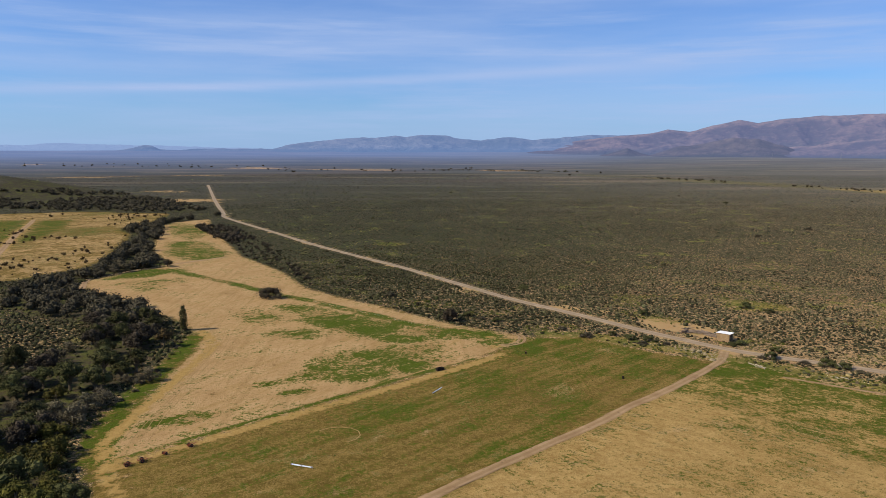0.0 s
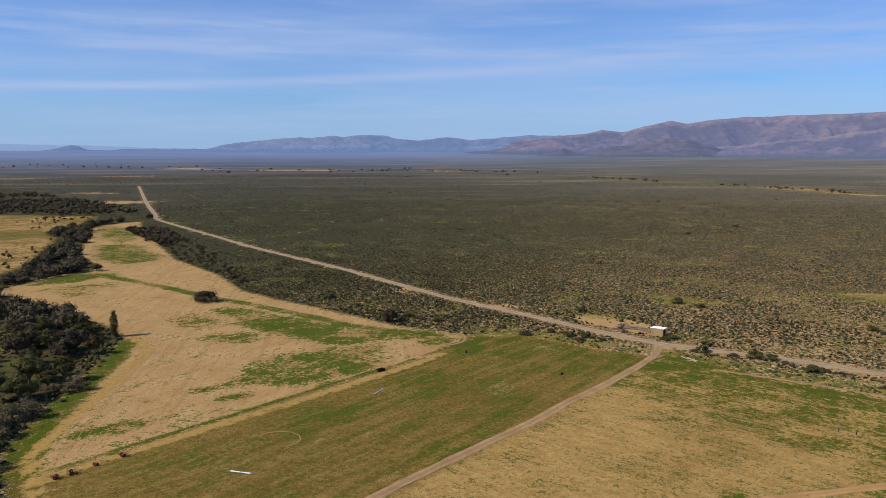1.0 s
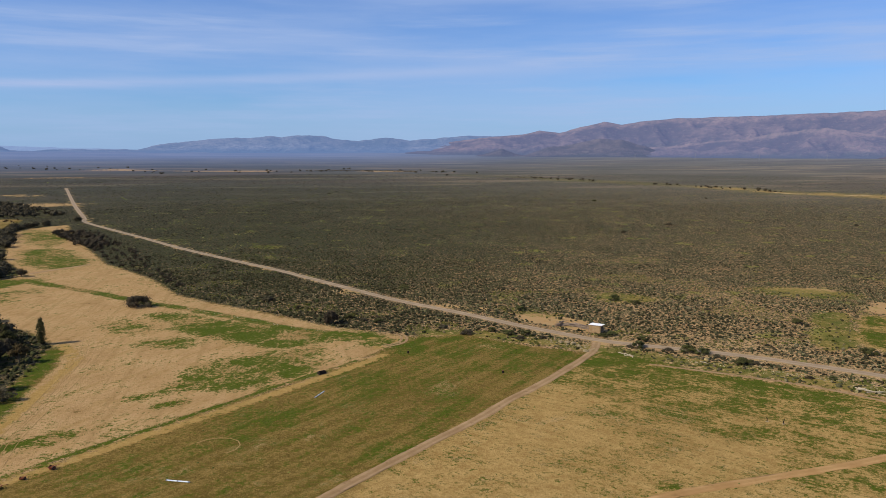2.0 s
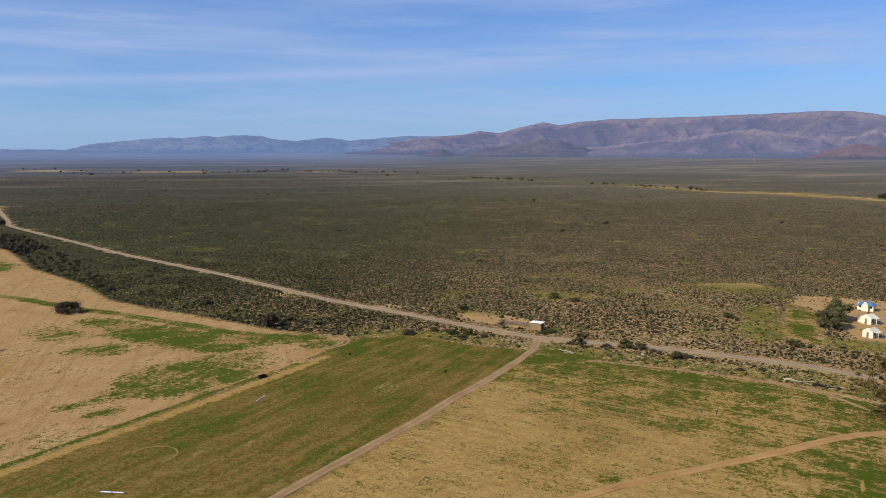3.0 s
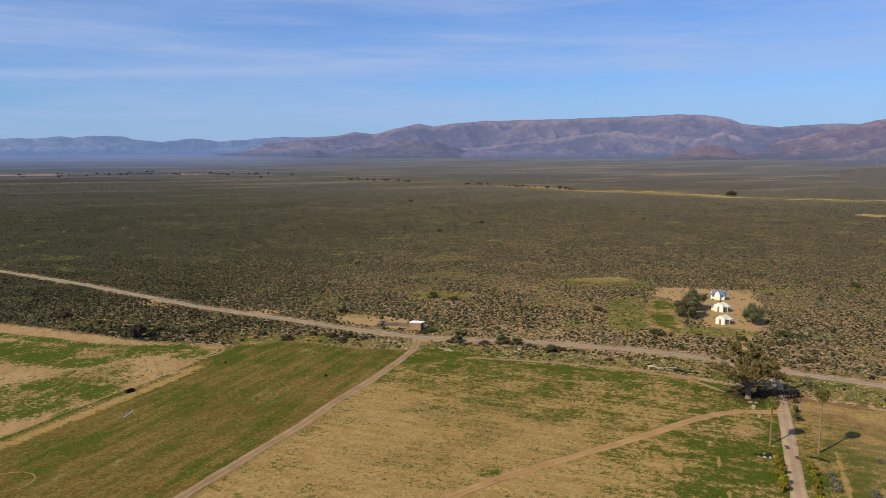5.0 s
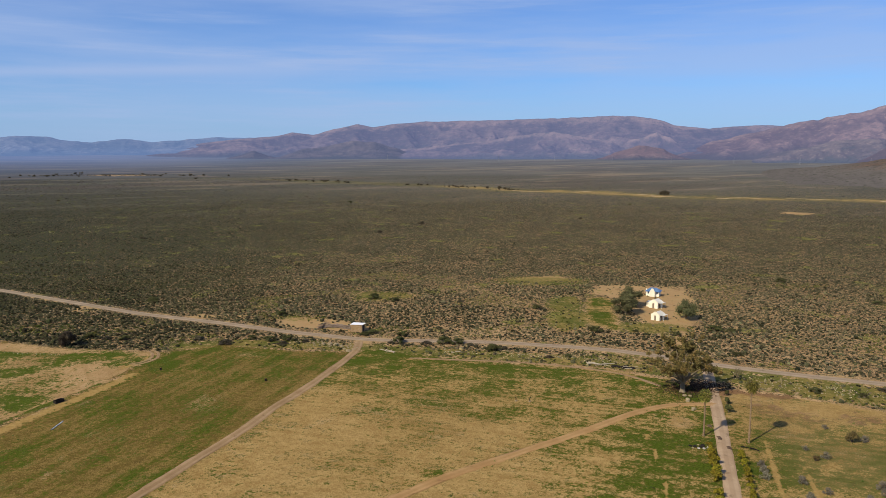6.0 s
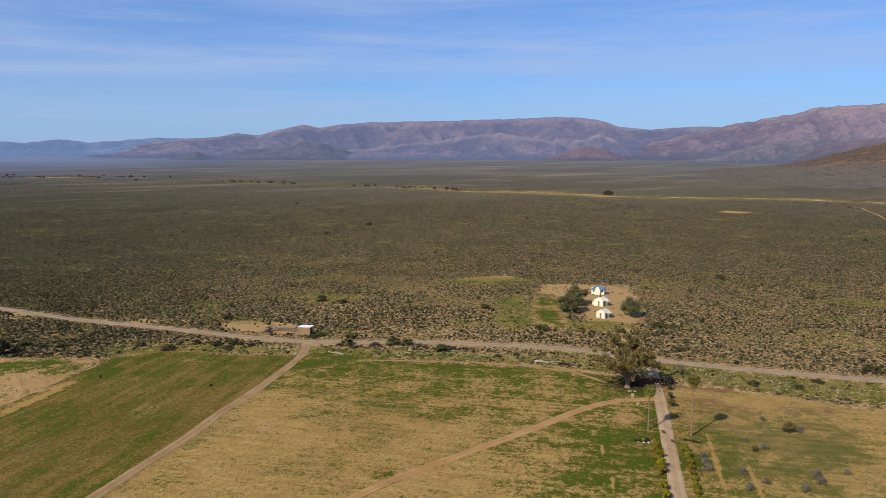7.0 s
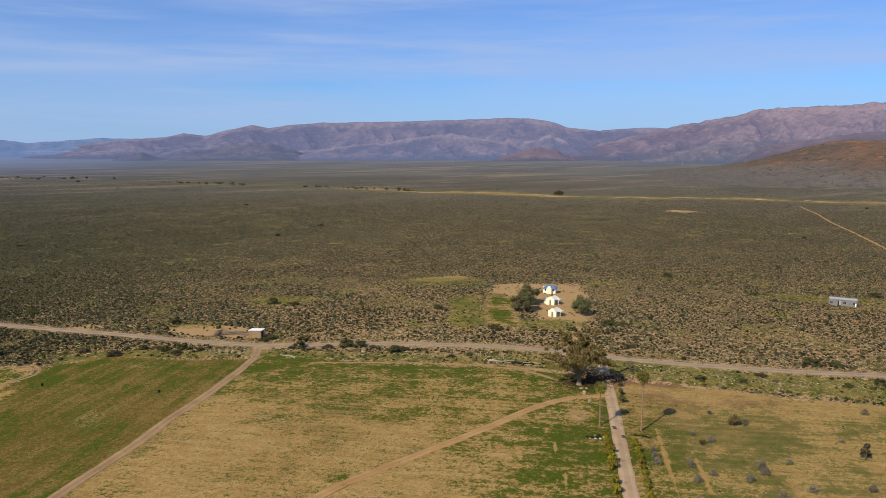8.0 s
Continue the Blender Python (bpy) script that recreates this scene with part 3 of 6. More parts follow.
    soil = blobs(x, y, [(129, 98, 13, 5, -35, .95), (121, 103, 6, 4, -45, .9), (124, 86, 16, 6, -50, .45), (132, 80, 14, 5, -55, .35)])
    dry_side = smooth(inside(x, y, EAST_FIELD), -2, 3) * smooth(polyline_distance(x, y, DRIVE), 2, 14)
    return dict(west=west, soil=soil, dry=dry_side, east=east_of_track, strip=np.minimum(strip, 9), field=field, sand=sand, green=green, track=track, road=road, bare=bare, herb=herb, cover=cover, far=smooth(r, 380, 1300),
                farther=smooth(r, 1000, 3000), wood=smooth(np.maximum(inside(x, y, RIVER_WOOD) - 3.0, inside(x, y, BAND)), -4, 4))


def grid_lines(low, high, fine_low, fine_high, step, growth):
    v = list(np.arange(fine_low, fine_high + 0.1, step))
    s = step
    while v[-1] < high:
        s = min(s * growth, 120)
        v.append(v[-1] + s)
    s = step
    while v[0] > low:
        s = min(s * growth, 120)
        v.insert(0, v[0] - s)
    return np.array(v)


def sheet(name, co, nu, nv, material):
    """A mesh from a grid of nu by nv places."""
    i = np.arange(nu * nv).reshape(nv, nu)
    quads = np.stack([i[:-1, :-1], i[:-1, 1:], i[1:, 1:], i[1:, :-1]], -1).reshape(-1, 4)
    me = bpy.data.meshes.new(name)
    me.vertices.add(len(co))
    me.vertices.foreach_set("co", co.ravel())
    me.loops.add(quads.size)
    me.loops.foreach_set("vertex_index", quads.ravel())
    me.polygons.add(len(quads))
    me.polygons.foreach_set("loop_start", np.arange(0, quads.size, 4))
    me.polygons.foreach_set("use_smooth", np.ones(len(quads), bool))
    me.update(calc_edges=True)
    me.materials.append(material)
    return me


def build_ground():
    gx, gy = grid_lines(-3600, 3600, -200, 250, 2.3, 1.05), grid_lines(-3600, 3600, 50, 320, 2.3, 1.05)
    x, y = [v.ravel() for v in np.meshgrid(gx, gy)]
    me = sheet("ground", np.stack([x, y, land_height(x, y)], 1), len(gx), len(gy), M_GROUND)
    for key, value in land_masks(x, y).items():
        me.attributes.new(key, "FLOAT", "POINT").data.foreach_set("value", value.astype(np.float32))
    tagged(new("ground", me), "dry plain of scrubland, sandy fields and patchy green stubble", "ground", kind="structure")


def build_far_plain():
    """The distance: a ring of plain from 1.3 km out to the mountains, its haze painted on as emission."""
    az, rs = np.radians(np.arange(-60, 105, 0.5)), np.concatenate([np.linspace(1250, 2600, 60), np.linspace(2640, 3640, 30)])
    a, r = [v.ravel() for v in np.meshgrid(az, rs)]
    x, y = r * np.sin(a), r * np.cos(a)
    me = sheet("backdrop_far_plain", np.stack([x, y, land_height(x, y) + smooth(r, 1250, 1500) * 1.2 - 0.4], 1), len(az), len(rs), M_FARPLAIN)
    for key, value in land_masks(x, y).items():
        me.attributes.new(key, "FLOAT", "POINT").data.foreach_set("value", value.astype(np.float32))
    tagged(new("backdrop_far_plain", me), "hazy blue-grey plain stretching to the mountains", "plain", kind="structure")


def spline(pts, step):
    """Even steps along a smooth line through the points."""
    p = [Vector(q) for q in pts]
    p = [2 * p[0] - p[1]] + p + [2 * p[-1] - p[-2]]
    line = []
    for a, b, c, d in zip(p, p[1:], p[2:], p[3:]):
        n = max(1, int((c - b).length / step))
        for k in range(n):
            t = k / n
            line.append(0.5 * (2 * b + (c - a) * t + (2 * a - 5 * b + 4 * c - d) * t * t + (3 * b - a - 3 * c + d) * t ** 3))
    return line + [p[-2]]


def build_road(name, label, pts, width, material, ragged=0.25, lift=0.07):
    line, rnd = spline(pts, 1.5), random.Random(len(pts) * 7)
    co, across = [], []
    cross = (-1.0, -0.8, -0.5, -0.2, 0.2, 0.5, 0.8, 1.0)
    jl = jr = 0.0
    for k, p in enumerate(line):
        d = (line[min(k + 1, len(line) - 1)] - line[max(k - 1, 0)]).normalized()
        jl, jr = 0.6 * jl + rnd.uniform(-ragged, ragged), 0.6 * jr + rnd.uniform(-ragged, ragged)
        for u in cross:
            w = u * width / 2 + (jl if u < -0.9 else jr if u > 0.9 else 0)
            x, y = p.x - d.y * w, p.y + d.x * w
            rut = -0.03 if abs(abs(u) - 0.5) < 0.01 else 0.0
            co.append((x, y, ground_z(x, y) + lift * (1 - abs(u) ** 4) + rut - (0.05 if abs(u) > 0.9 else 0)))
            across.append(u)
    me = sheet(name, np.array(co), len(cross), len(line), material)
    me.attributes.new("across", "FLOAT", "POINT").data.foreach_set("value", np.array(across, np.float32))
    return tagged(new(name, me), label, "road", kind="structure")


def mountain(name, label, profile, r_foot, r_crest, r_back, material, seed, rough=0.35, step=0.11, whole=False, jag=1.0):
    """A range, in metres, whose crest runs through (bearing, elevation in degrees seen from the eye's height); slopes cut by spurs and gullies that run downhill."""
    az = np.arange(profile[0][0], profile[-1][0], step)
    el = np.interp(az, [p[0] for p in profile], [p[1] for p in profile])
    el = el + np.array([0.05 * jag * noise.fractal((a * 0.8, seed, 0.0), 0.7, 2.0, 4) for a in az])
    rs = np.concatenate([np.linspace(r_foot, r_crest, 54), np.linspace(r_crest, r_back, 6)[1:]])
    ends = np.clip(np.minimum(az - az[0], az[-1] - az) / 2.0, 0, 1)
    co, height, crests = [], [], []
    for r in rs:
        for a, e, end in zip(az, el, ends):
            x, y = r * math.sin(radians(a)), r * math.cos(radians(a))
            top = EYE + r_crest * math.tan(radians(e))
            base = UNIT * ground_z(x / UNIT, y / UNIT) - 3
            s = (r - r_foot) / (r_crest - r_foot)
            rise = 0.55 * s ** 1.1 + 0.45 * s ** 2.2 if s <= 1 else max(0.0, 1 - (r - r_crest) / (r_back - r_crest)) ** 0.7
            along = radians(a) * r_crest
            sway = 90 * noise.noise((along / 500, s * 2, seed + 9))
            spur = noise.ridged_multi_fractal(((along + sway) / 620 + seed, s * 0.9, seed * 1.7), 0.9, 2.1, 3, 1.0, 2.0) - 1.1
            gully = noise.ridged_multi_fractal(((along + sway) / 170 + seed, s * 1.6, seed * 0.7), 0.9, 2.1, 4, 1.0, 2.0) - 1.1
            hill = noise.fractal((x / 420, y / 420, seed), 1.0, 2.0, 3)
            crag = noise.fractal((x / 70, y / 70, seed), 0.8, 2.0, 4)
            tall = max(top - base, 4)
            mid = math.sin(math.pi * min(s, 1.0)) ** 0.8
            z = base + tall * (rise + rough * (0.50 * spur + 0.34 * gully + 0.20 * hill) * mid + 0.035 * jag * crag * min(1, s * 3)) * (0.25 + 0.75 * end if end < 1 else 1)
            co.append((x, y, max(z, base) if s > 0 else base - 6))
            height.append(max(z - base, 0) / tall)
            crests.append(0.6 * spur + 0.6 * gully + 0.5 * crag)
    if whole:
        height = [(c[2] - UNIT * ground_z(c[0] / UNIT, c[1] / UNIT)) / (EYE + r_crest * math.tan(radians(el.max()))) for c in co]
    me = sheet(name, np.array(co), len(az), len(rs), material)
    me.attributes.new("rise", "FLOAT", "POINT").data.foreach_set("value", np.array(height, np.float32))
    me.attributes.new("ridge", "FLOAT", "POINT").data.foreach_set("value", np.array(crests, np.float32))
    return tagged(new(name, me), label, "mountain", kind="structure")


build_ground()
build_far_plain()
build_road("road_main", "pale gravel road running straight across the scrubland", MAIN_ROAD, 3.5, M_ROAD)
build_road("road_farm_track", "sandy two-rut farm track between two stubble fields", FARM_TRACK, 2.5, M_TRACK, 0.25)
build_road("road_drive", "pale gravel farm drive between low hedges", DRIVE, 2.7, M_DRIVE, 0.15)
# three small patches darker than the gravel
for patch_x, patch_y, patch_long in ((100.4, 85.0, 1.2), (98.4, 81.2, 1.0), (103.2, 89.6, 0.9)):
    build_road("road_dark_patch", "small dark patch on the gravel drive", [(patch_x, patch_y), (patch_x - patch_long * 0.4, patch_y - patch_long * 0.7), (patch_x - patch_long * 0.9, patch_y - patch_long)], 0.8, M_DRIVE_PATCH, 0.15, 0.12)
build_road("road_hill_track", "reddish dirt track climbing away across the scrub", [(640, 338), (617, 322), (572, 288), (520, 253), (462, 210), (402, 167), (300, 95)], 1.7, M_RED, 0.6)
build_road("road_field_track", "pale straight track between green plots in the far field", [(-279, 498), (-262, 460), (-243, 415), (-213, 350), (-203, 328), (-190, 300)], 3.6, M_TRACK, 0.35)
build_road("road_sand_path", "pale sandy path curving round the head of the field", [(-127, 250), (-129, 258), (-133.5, 270), (-133.8, 276.2), (-130, 283), (-125, 294.3), (-117.3, 306), (-109.5, 316.4), (-98, 330)], 2.6, M_TRACK, 0.5, 0.06)
build_road("road_field_edge", "faint sandy vehicle track curving round the field's edge", [(74, 154.4), (82, 149), (90, 143.5), (98, 137), (104, 130), (108.5, 123.5), (111, 117), (111.5, 110)], 1.1, M_TRACK, 0.3, 0.05)
build_road("road_side_track", "reddish sandy track curving across the field", SIDE_TRACK, 2.3, M_RED, 0.3)

for first, last, width in ((0.13, 0.16, 3), (0.22, 0.25, 4), (0.33, 0.36, 3), (0.39, 0.41, 5), (0.47, 0.52, 4), (0.575, 0.60, 3), (0.68, 0.70, 6), (0.75, 0.79, 3), (0.93, 0.97, 4)):
    course = spline(DRY_RIVER[3:], 6.0)
    course = [(p.x + 9 * math.sin(k * 0.7), p.y + 9 * math.cos(k * 0.9)) for k, p in enumerate(course)][int(first * len(course)):int(last * len(course)) + 2]
    if len(course) > 2:
        tagged(build_road("ground_sandbank", "pale sandbank in the dry river course", course, width, M_BANK, 1.3, 0.25), "pale sandbank in the dry river course", "sandbank", kind="structure")

# the last colour and strength of each range are its painted haze
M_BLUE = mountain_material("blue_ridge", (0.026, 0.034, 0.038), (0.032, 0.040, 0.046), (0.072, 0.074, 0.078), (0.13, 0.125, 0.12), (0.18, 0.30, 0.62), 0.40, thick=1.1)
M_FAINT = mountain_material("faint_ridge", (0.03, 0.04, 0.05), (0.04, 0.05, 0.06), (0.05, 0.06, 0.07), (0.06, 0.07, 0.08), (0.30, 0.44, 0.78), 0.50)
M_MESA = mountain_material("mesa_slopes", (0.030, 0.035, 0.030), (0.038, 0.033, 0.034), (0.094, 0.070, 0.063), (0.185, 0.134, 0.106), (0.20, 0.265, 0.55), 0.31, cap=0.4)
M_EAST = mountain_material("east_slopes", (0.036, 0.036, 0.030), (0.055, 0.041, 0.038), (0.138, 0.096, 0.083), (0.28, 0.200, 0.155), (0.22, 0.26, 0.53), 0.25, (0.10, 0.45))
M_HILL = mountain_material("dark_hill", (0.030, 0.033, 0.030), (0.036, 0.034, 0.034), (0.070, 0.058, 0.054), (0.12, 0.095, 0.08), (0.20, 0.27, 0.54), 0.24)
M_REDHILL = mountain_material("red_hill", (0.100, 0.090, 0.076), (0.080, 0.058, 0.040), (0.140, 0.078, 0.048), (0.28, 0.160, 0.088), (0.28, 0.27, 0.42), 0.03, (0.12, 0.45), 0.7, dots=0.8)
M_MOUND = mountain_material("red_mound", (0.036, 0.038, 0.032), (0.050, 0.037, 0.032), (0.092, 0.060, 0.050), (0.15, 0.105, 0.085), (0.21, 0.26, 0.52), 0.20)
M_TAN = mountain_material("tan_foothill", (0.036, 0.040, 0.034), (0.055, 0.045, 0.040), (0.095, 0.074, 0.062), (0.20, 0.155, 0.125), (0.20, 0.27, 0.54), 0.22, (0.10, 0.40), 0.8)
def build_ruts():
    """Wheel marks pressed into the sand and the dry field."""
    pairs = ([(-62, 202), (-57.5, 181), (-55.8, 154), (-55, 131), (-54, 117)], [(-57.1, 198.7), (-53.8, 176), (-53.2, 154), (-52.9, 133), (-51, 119)])
    for pts in pairs:
        for side in (-0.8, 0.8):
            build_road("road_rut", "wheel rut pressed into the dry soil", [(x + side, y - side * 0.3) for x, y in pts], 0.16, M_RUT, 0.05, 0.03)
    for pts in ([(14.1, 180.2), (16.6, 180.6), (19.0, 183.0), (20.0, 186.3), (19.7, 189.3), (18.1, 191.5), (15.1, 193.2)], [(14.5, 179.0), (17.0, 179.5), (19.9, 181.6), (21.3, 185.3), (21.2, 188.6), (19.7, 192.0), (16.3, 195.2)]):
        build_road("road_rut", "pale looping wheel track in the grass", pts, 0.75, M_TRACK, 0.15, 0.05)
    for cx, cy, r, arc in ((-18.4, 122.2, 4.0, (-60, 151)), (97, 112.2, 3.4, (-120, 61))):
        build_road("road_rut", "curved wheel rut pressed into the field", [(cx + r * math.cos(radians(a)), cy + r * 0.9 * math.sin(radians(a))) for a in range(*arc, 30)], 0.24, M_RUT, 0.09, 0.03)


build_ruts()
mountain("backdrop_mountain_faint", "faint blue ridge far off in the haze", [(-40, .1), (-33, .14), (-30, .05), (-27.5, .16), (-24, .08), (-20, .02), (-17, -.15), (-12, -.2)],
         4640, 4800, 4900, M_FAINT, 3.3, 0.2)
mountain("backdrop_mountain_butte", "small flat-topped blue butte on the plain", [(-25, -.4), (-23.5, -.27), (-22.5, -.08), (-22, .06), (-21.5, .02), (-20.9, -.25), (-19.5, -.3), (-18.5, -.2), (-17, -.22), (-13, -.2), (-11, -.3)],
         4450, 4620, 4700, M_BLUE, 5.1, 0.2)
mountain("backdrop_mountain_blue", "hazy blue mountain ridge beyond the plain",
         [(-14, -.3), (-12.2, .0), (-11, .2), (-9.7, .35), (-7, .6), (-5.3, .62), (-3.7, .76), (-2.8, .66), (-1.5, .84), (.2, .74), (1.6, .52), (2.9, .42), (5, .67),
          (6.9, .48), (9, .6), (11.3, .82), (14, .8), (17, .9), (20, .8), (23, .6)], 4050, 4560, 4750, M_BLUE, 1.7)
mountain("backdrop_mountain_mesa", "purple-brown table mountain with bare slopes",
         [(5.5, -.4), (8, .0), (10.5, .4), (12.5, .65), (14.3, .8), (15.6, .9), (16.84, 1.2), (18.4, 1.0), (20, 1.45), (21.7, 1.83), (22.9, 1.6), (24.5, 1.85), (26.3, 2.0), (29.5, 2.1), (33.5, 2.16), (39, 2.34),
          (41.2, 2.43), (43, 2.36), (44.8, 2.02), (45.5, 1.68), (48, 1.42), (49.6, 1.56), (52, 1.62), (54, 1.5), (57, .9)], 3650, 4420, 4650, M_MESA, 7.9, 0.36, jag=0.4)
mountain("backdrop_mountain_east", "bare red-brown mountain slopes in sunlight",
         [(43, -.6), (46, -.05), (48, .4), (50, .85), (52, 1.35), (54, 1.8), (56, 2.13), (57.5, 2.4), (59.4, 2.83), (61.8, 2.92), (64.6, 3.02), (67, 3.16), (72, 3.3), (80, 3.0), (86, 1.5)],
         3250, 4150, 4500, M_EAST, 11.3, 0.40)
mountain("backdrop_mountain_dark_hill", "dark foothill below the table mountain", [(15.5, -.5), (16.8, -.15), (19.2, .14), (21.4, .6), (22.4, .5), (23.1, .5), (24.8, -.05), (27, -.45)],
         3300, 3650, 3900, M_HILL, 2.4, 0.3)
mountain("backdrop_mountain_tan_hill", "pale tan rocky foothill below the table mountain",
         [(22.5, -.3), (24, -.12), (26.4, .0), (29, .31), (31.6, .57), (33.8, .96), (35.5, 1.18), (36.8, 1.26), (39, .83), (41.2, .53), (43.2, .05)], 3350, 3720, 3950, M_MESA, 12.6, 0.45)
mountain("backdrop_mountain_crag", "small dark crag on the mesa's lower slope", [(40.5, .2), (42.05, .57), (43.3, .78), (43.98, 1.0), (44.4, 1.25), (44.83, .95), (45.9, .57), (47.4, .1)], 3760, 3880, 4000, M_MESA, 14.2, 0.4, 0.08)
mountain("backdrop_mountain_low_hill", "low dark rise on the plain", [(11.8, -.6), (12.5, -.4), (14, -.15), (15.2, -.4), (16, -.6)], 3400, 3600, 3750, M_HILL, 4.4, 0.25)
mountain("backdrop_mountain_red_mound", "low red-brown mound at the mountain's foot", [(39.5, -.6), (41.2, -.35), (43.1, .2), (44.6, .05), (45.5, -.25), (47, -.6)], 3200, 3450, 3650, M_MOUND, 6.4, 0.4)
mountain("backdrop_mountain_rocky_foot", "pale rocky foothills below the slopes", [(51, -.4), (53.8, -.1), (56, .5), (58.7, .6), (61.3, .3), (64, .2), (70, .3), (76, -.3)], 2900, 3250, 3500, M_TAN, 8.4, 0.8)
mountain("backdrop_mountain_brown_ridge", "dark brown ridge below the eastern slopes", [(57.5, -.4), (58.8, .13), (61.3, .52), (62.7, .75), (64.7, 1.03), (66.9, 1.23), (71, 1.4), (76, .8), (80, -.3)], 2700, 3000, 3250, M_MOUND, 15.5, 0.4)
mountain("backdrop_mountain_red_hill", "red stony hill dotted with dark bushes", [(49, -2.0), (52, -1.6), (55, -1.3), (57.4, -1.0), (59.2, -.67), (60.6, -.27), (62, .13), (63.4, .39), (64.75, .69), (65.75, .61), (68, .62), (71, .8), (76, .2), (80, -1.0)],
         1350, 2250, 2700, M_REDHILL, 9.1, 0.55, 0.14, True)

# ---- plants ----
def mesh_of(name, co, faces, material, floats=None):
    """A mesh from arrays of places and of triangles or quads."""
    faces = np.asarray(faces)
    k = faces.shape[1]
    me = bpy.data.meshes.new(name)
    me.vertices.add(len(co))
    me.vertices.foreach_set("co", np.asarray(co, np.float32).ravel())
    me.loops.add(faces.size)
    me.loops.foreach_set("vertex_index", faces.ravel().astype(np.int32))
    me.polygons.add(len(faces))
    me.polygons.foreach_set("loop_start", np.arange(0, faces.size, k, dtype=np.int32))
    me.update(calc_edges=True)
    me.shade_flat()
    for key, value in (floats or {}).items():
        me.attributes.new(key, "FLOAT", "POINT").data.foreach_set("value", np.asarray(value, np.float32))
    me.materials.append(material)
    return me


def shrub_material(name, tones, patch, distant=None):
    """Low plants, each with its own tone between four; mixed to greyer tones with distance, more olive to the west."""
    g = Graph(name, 0.85)
    g.b.inputs["Specular IOR Level"].default_value = 0.05
    t = g.attr("tone")

    def blend(tones, patch):
        c = g.mix(g.ramp(t, 0.15, 0.4), tones[0], tones[1])
        c = g.mix(g.ramp(t, 0.5, 0.72), c, tones[2])
        c = g.mix(g.ramp(t, 0.86, 0.96), c, tones[3])
        return g.mix(g.math("MULTIPLY", g.ramp(g.noise(0.02, 4), 0.5, 0.7), 0.5), c, patch)

    c = blend(tones, patch)
    if distant:
        c = g.mix(g.math("MULTIPLY", g.attr("west"), 0.8), c, blend(*WEST_TONES))
        c = g.mix(g.attr("out"), c, blend(*distant))
    twigs = g.noise(5.0, 3)
    c = g.mix(g.math("MULTIPLY", g.ramp(twigs, 0.4, 0.7), 0.4), c, g.mix(0.4, c, tones[3]))
    g.bump(twigs, 1.0, 0.35)
    isle = g.node("ShaderNodeNewGeometry").outputs["Random Per Island"]
    other = g.math("FRACT", g.math("MULTIPLY", isle, 37.0))
    c = g.node("ShaderNodeHueSaturation", Color=c, Hue=g.math("ADD", 0.465, g.math("MULTIPLY", isle, 0.075)), Value=g.math("ADD", 0.6, g.math("MULTIPLY", other, 0.8))).outputs["Color"]
    return g.done(c)


FAR_TONES = (((0.010, 0.011, 0.007), (0.032, 0.031, 0.018), (0.092, 0.081, 0.048), (0.27, 0.195, 0.105)), (0.046, 0.050, 0.024))
WEST_TONES = (((0.014, 0.016, 0.006), (0.032, 0.034, 0.013), (0.064, 0.062, 0.024), (0.150, 0.120, 0.050)), (0.040, 0.046, 0.014))
M_SHRUB = shrub_material("karoo_shrubs", ((0.013, 0.015, 0.007), (0.044, 0.044, 0.021), (0.105, 0.094, 0.054), (0.26, 0.190, 0.095)), (0.060, 0.064, 0.026), FAR_TONES)
M_WEED = shrub_material("weeds", ((0.031, 0.046, 0.007), (0.053, 0.065, 0.010), (0.087, 0.084, 0.017), (0.186, 0.167, 0.060)), (0.062, 0.068, 0.013))


def low_plants(name, label, x, y, radius, height, tone, sides, rings, material):
    """Many small ragged plants in one mesh, each a rough dome that stands on the ground."""
    n, rs = len(x), np.random.RandomState(len(x) % 9973)
    ang = (np.arange(sides) / sides * 2 * math.pi)[None, :] + rs.rand(n, 1) * 6.3
    z0 = land_height(x, y) - 0.05
    odd = (np.arange(sides) % 2)[None, :]
    wide = rs.uniform(0.75, 1.35, (n, 2))
    layers = []
    for lv in range(rings):
        a = ang + rs.uniform(-0.4, 0.4, (n, sides))
        if lv == 0:
            r, h = rs.uniform(0.65, 1.15, (n, sides)), np.zeros((n, sides))
        else:
            r, h = np.where(odd, 1.0, 0.5) * rs.uniform(0.7, 1.3, (n, sides)), np.where(odd, 0.5, 0.95) * rs.uniform(0.6, 1.35, (n, sides))
        r = r * radius[:, None]
        layers.append(np.stack([x[:, None] + r * np.cos(a) * wide[:, :1], y[:, None] + r * np.sin(a) * wide[:, 1:], z0[:, None] + height[:, None] * h], -1))
    off = radius * 0.3
    apex = np.stack([x + rs.uniform(-1, 1, n) * off, y + rs.uniform(-1, 1, n) * off, z0 + height * rs.uniform(0.55, 1.15, n)], -1)[:, None, :]
    co = np.concatenate(layers + [apex], 1)
    per = co.shape[1]
    tri = []
    for lv in range(rings - 1):
        for k in range(sides):
            p, q = lv * sides + k, lv * sides + (k + 1) % sides
            tri += [(p, q, q + sides), (p, q + sides, p + sides)]
    top = (rings - 1) * sides
    tri += [(top + k, top + (k + 1) % sides, per - 1) for k in range(sides)]
    faces = (np.array(tri)[None] + (np.arange(n) * per)[:, None, None]).reshape(-1, 3)
    me = mesh_of(name, co.reshape(-1, 3), faces, material, dict(tone=np.clip(np.repeat(tone, per) + rs.uniform(-0.16, 0.16, n * per), 0, 1), out=np.repeat(smooth(np.hypot(x, y), 280, 540), per), west=np.repeat(westward(x, y), per)))
    return tagged(new(name, me), label, "shrubs", kind="stuff")


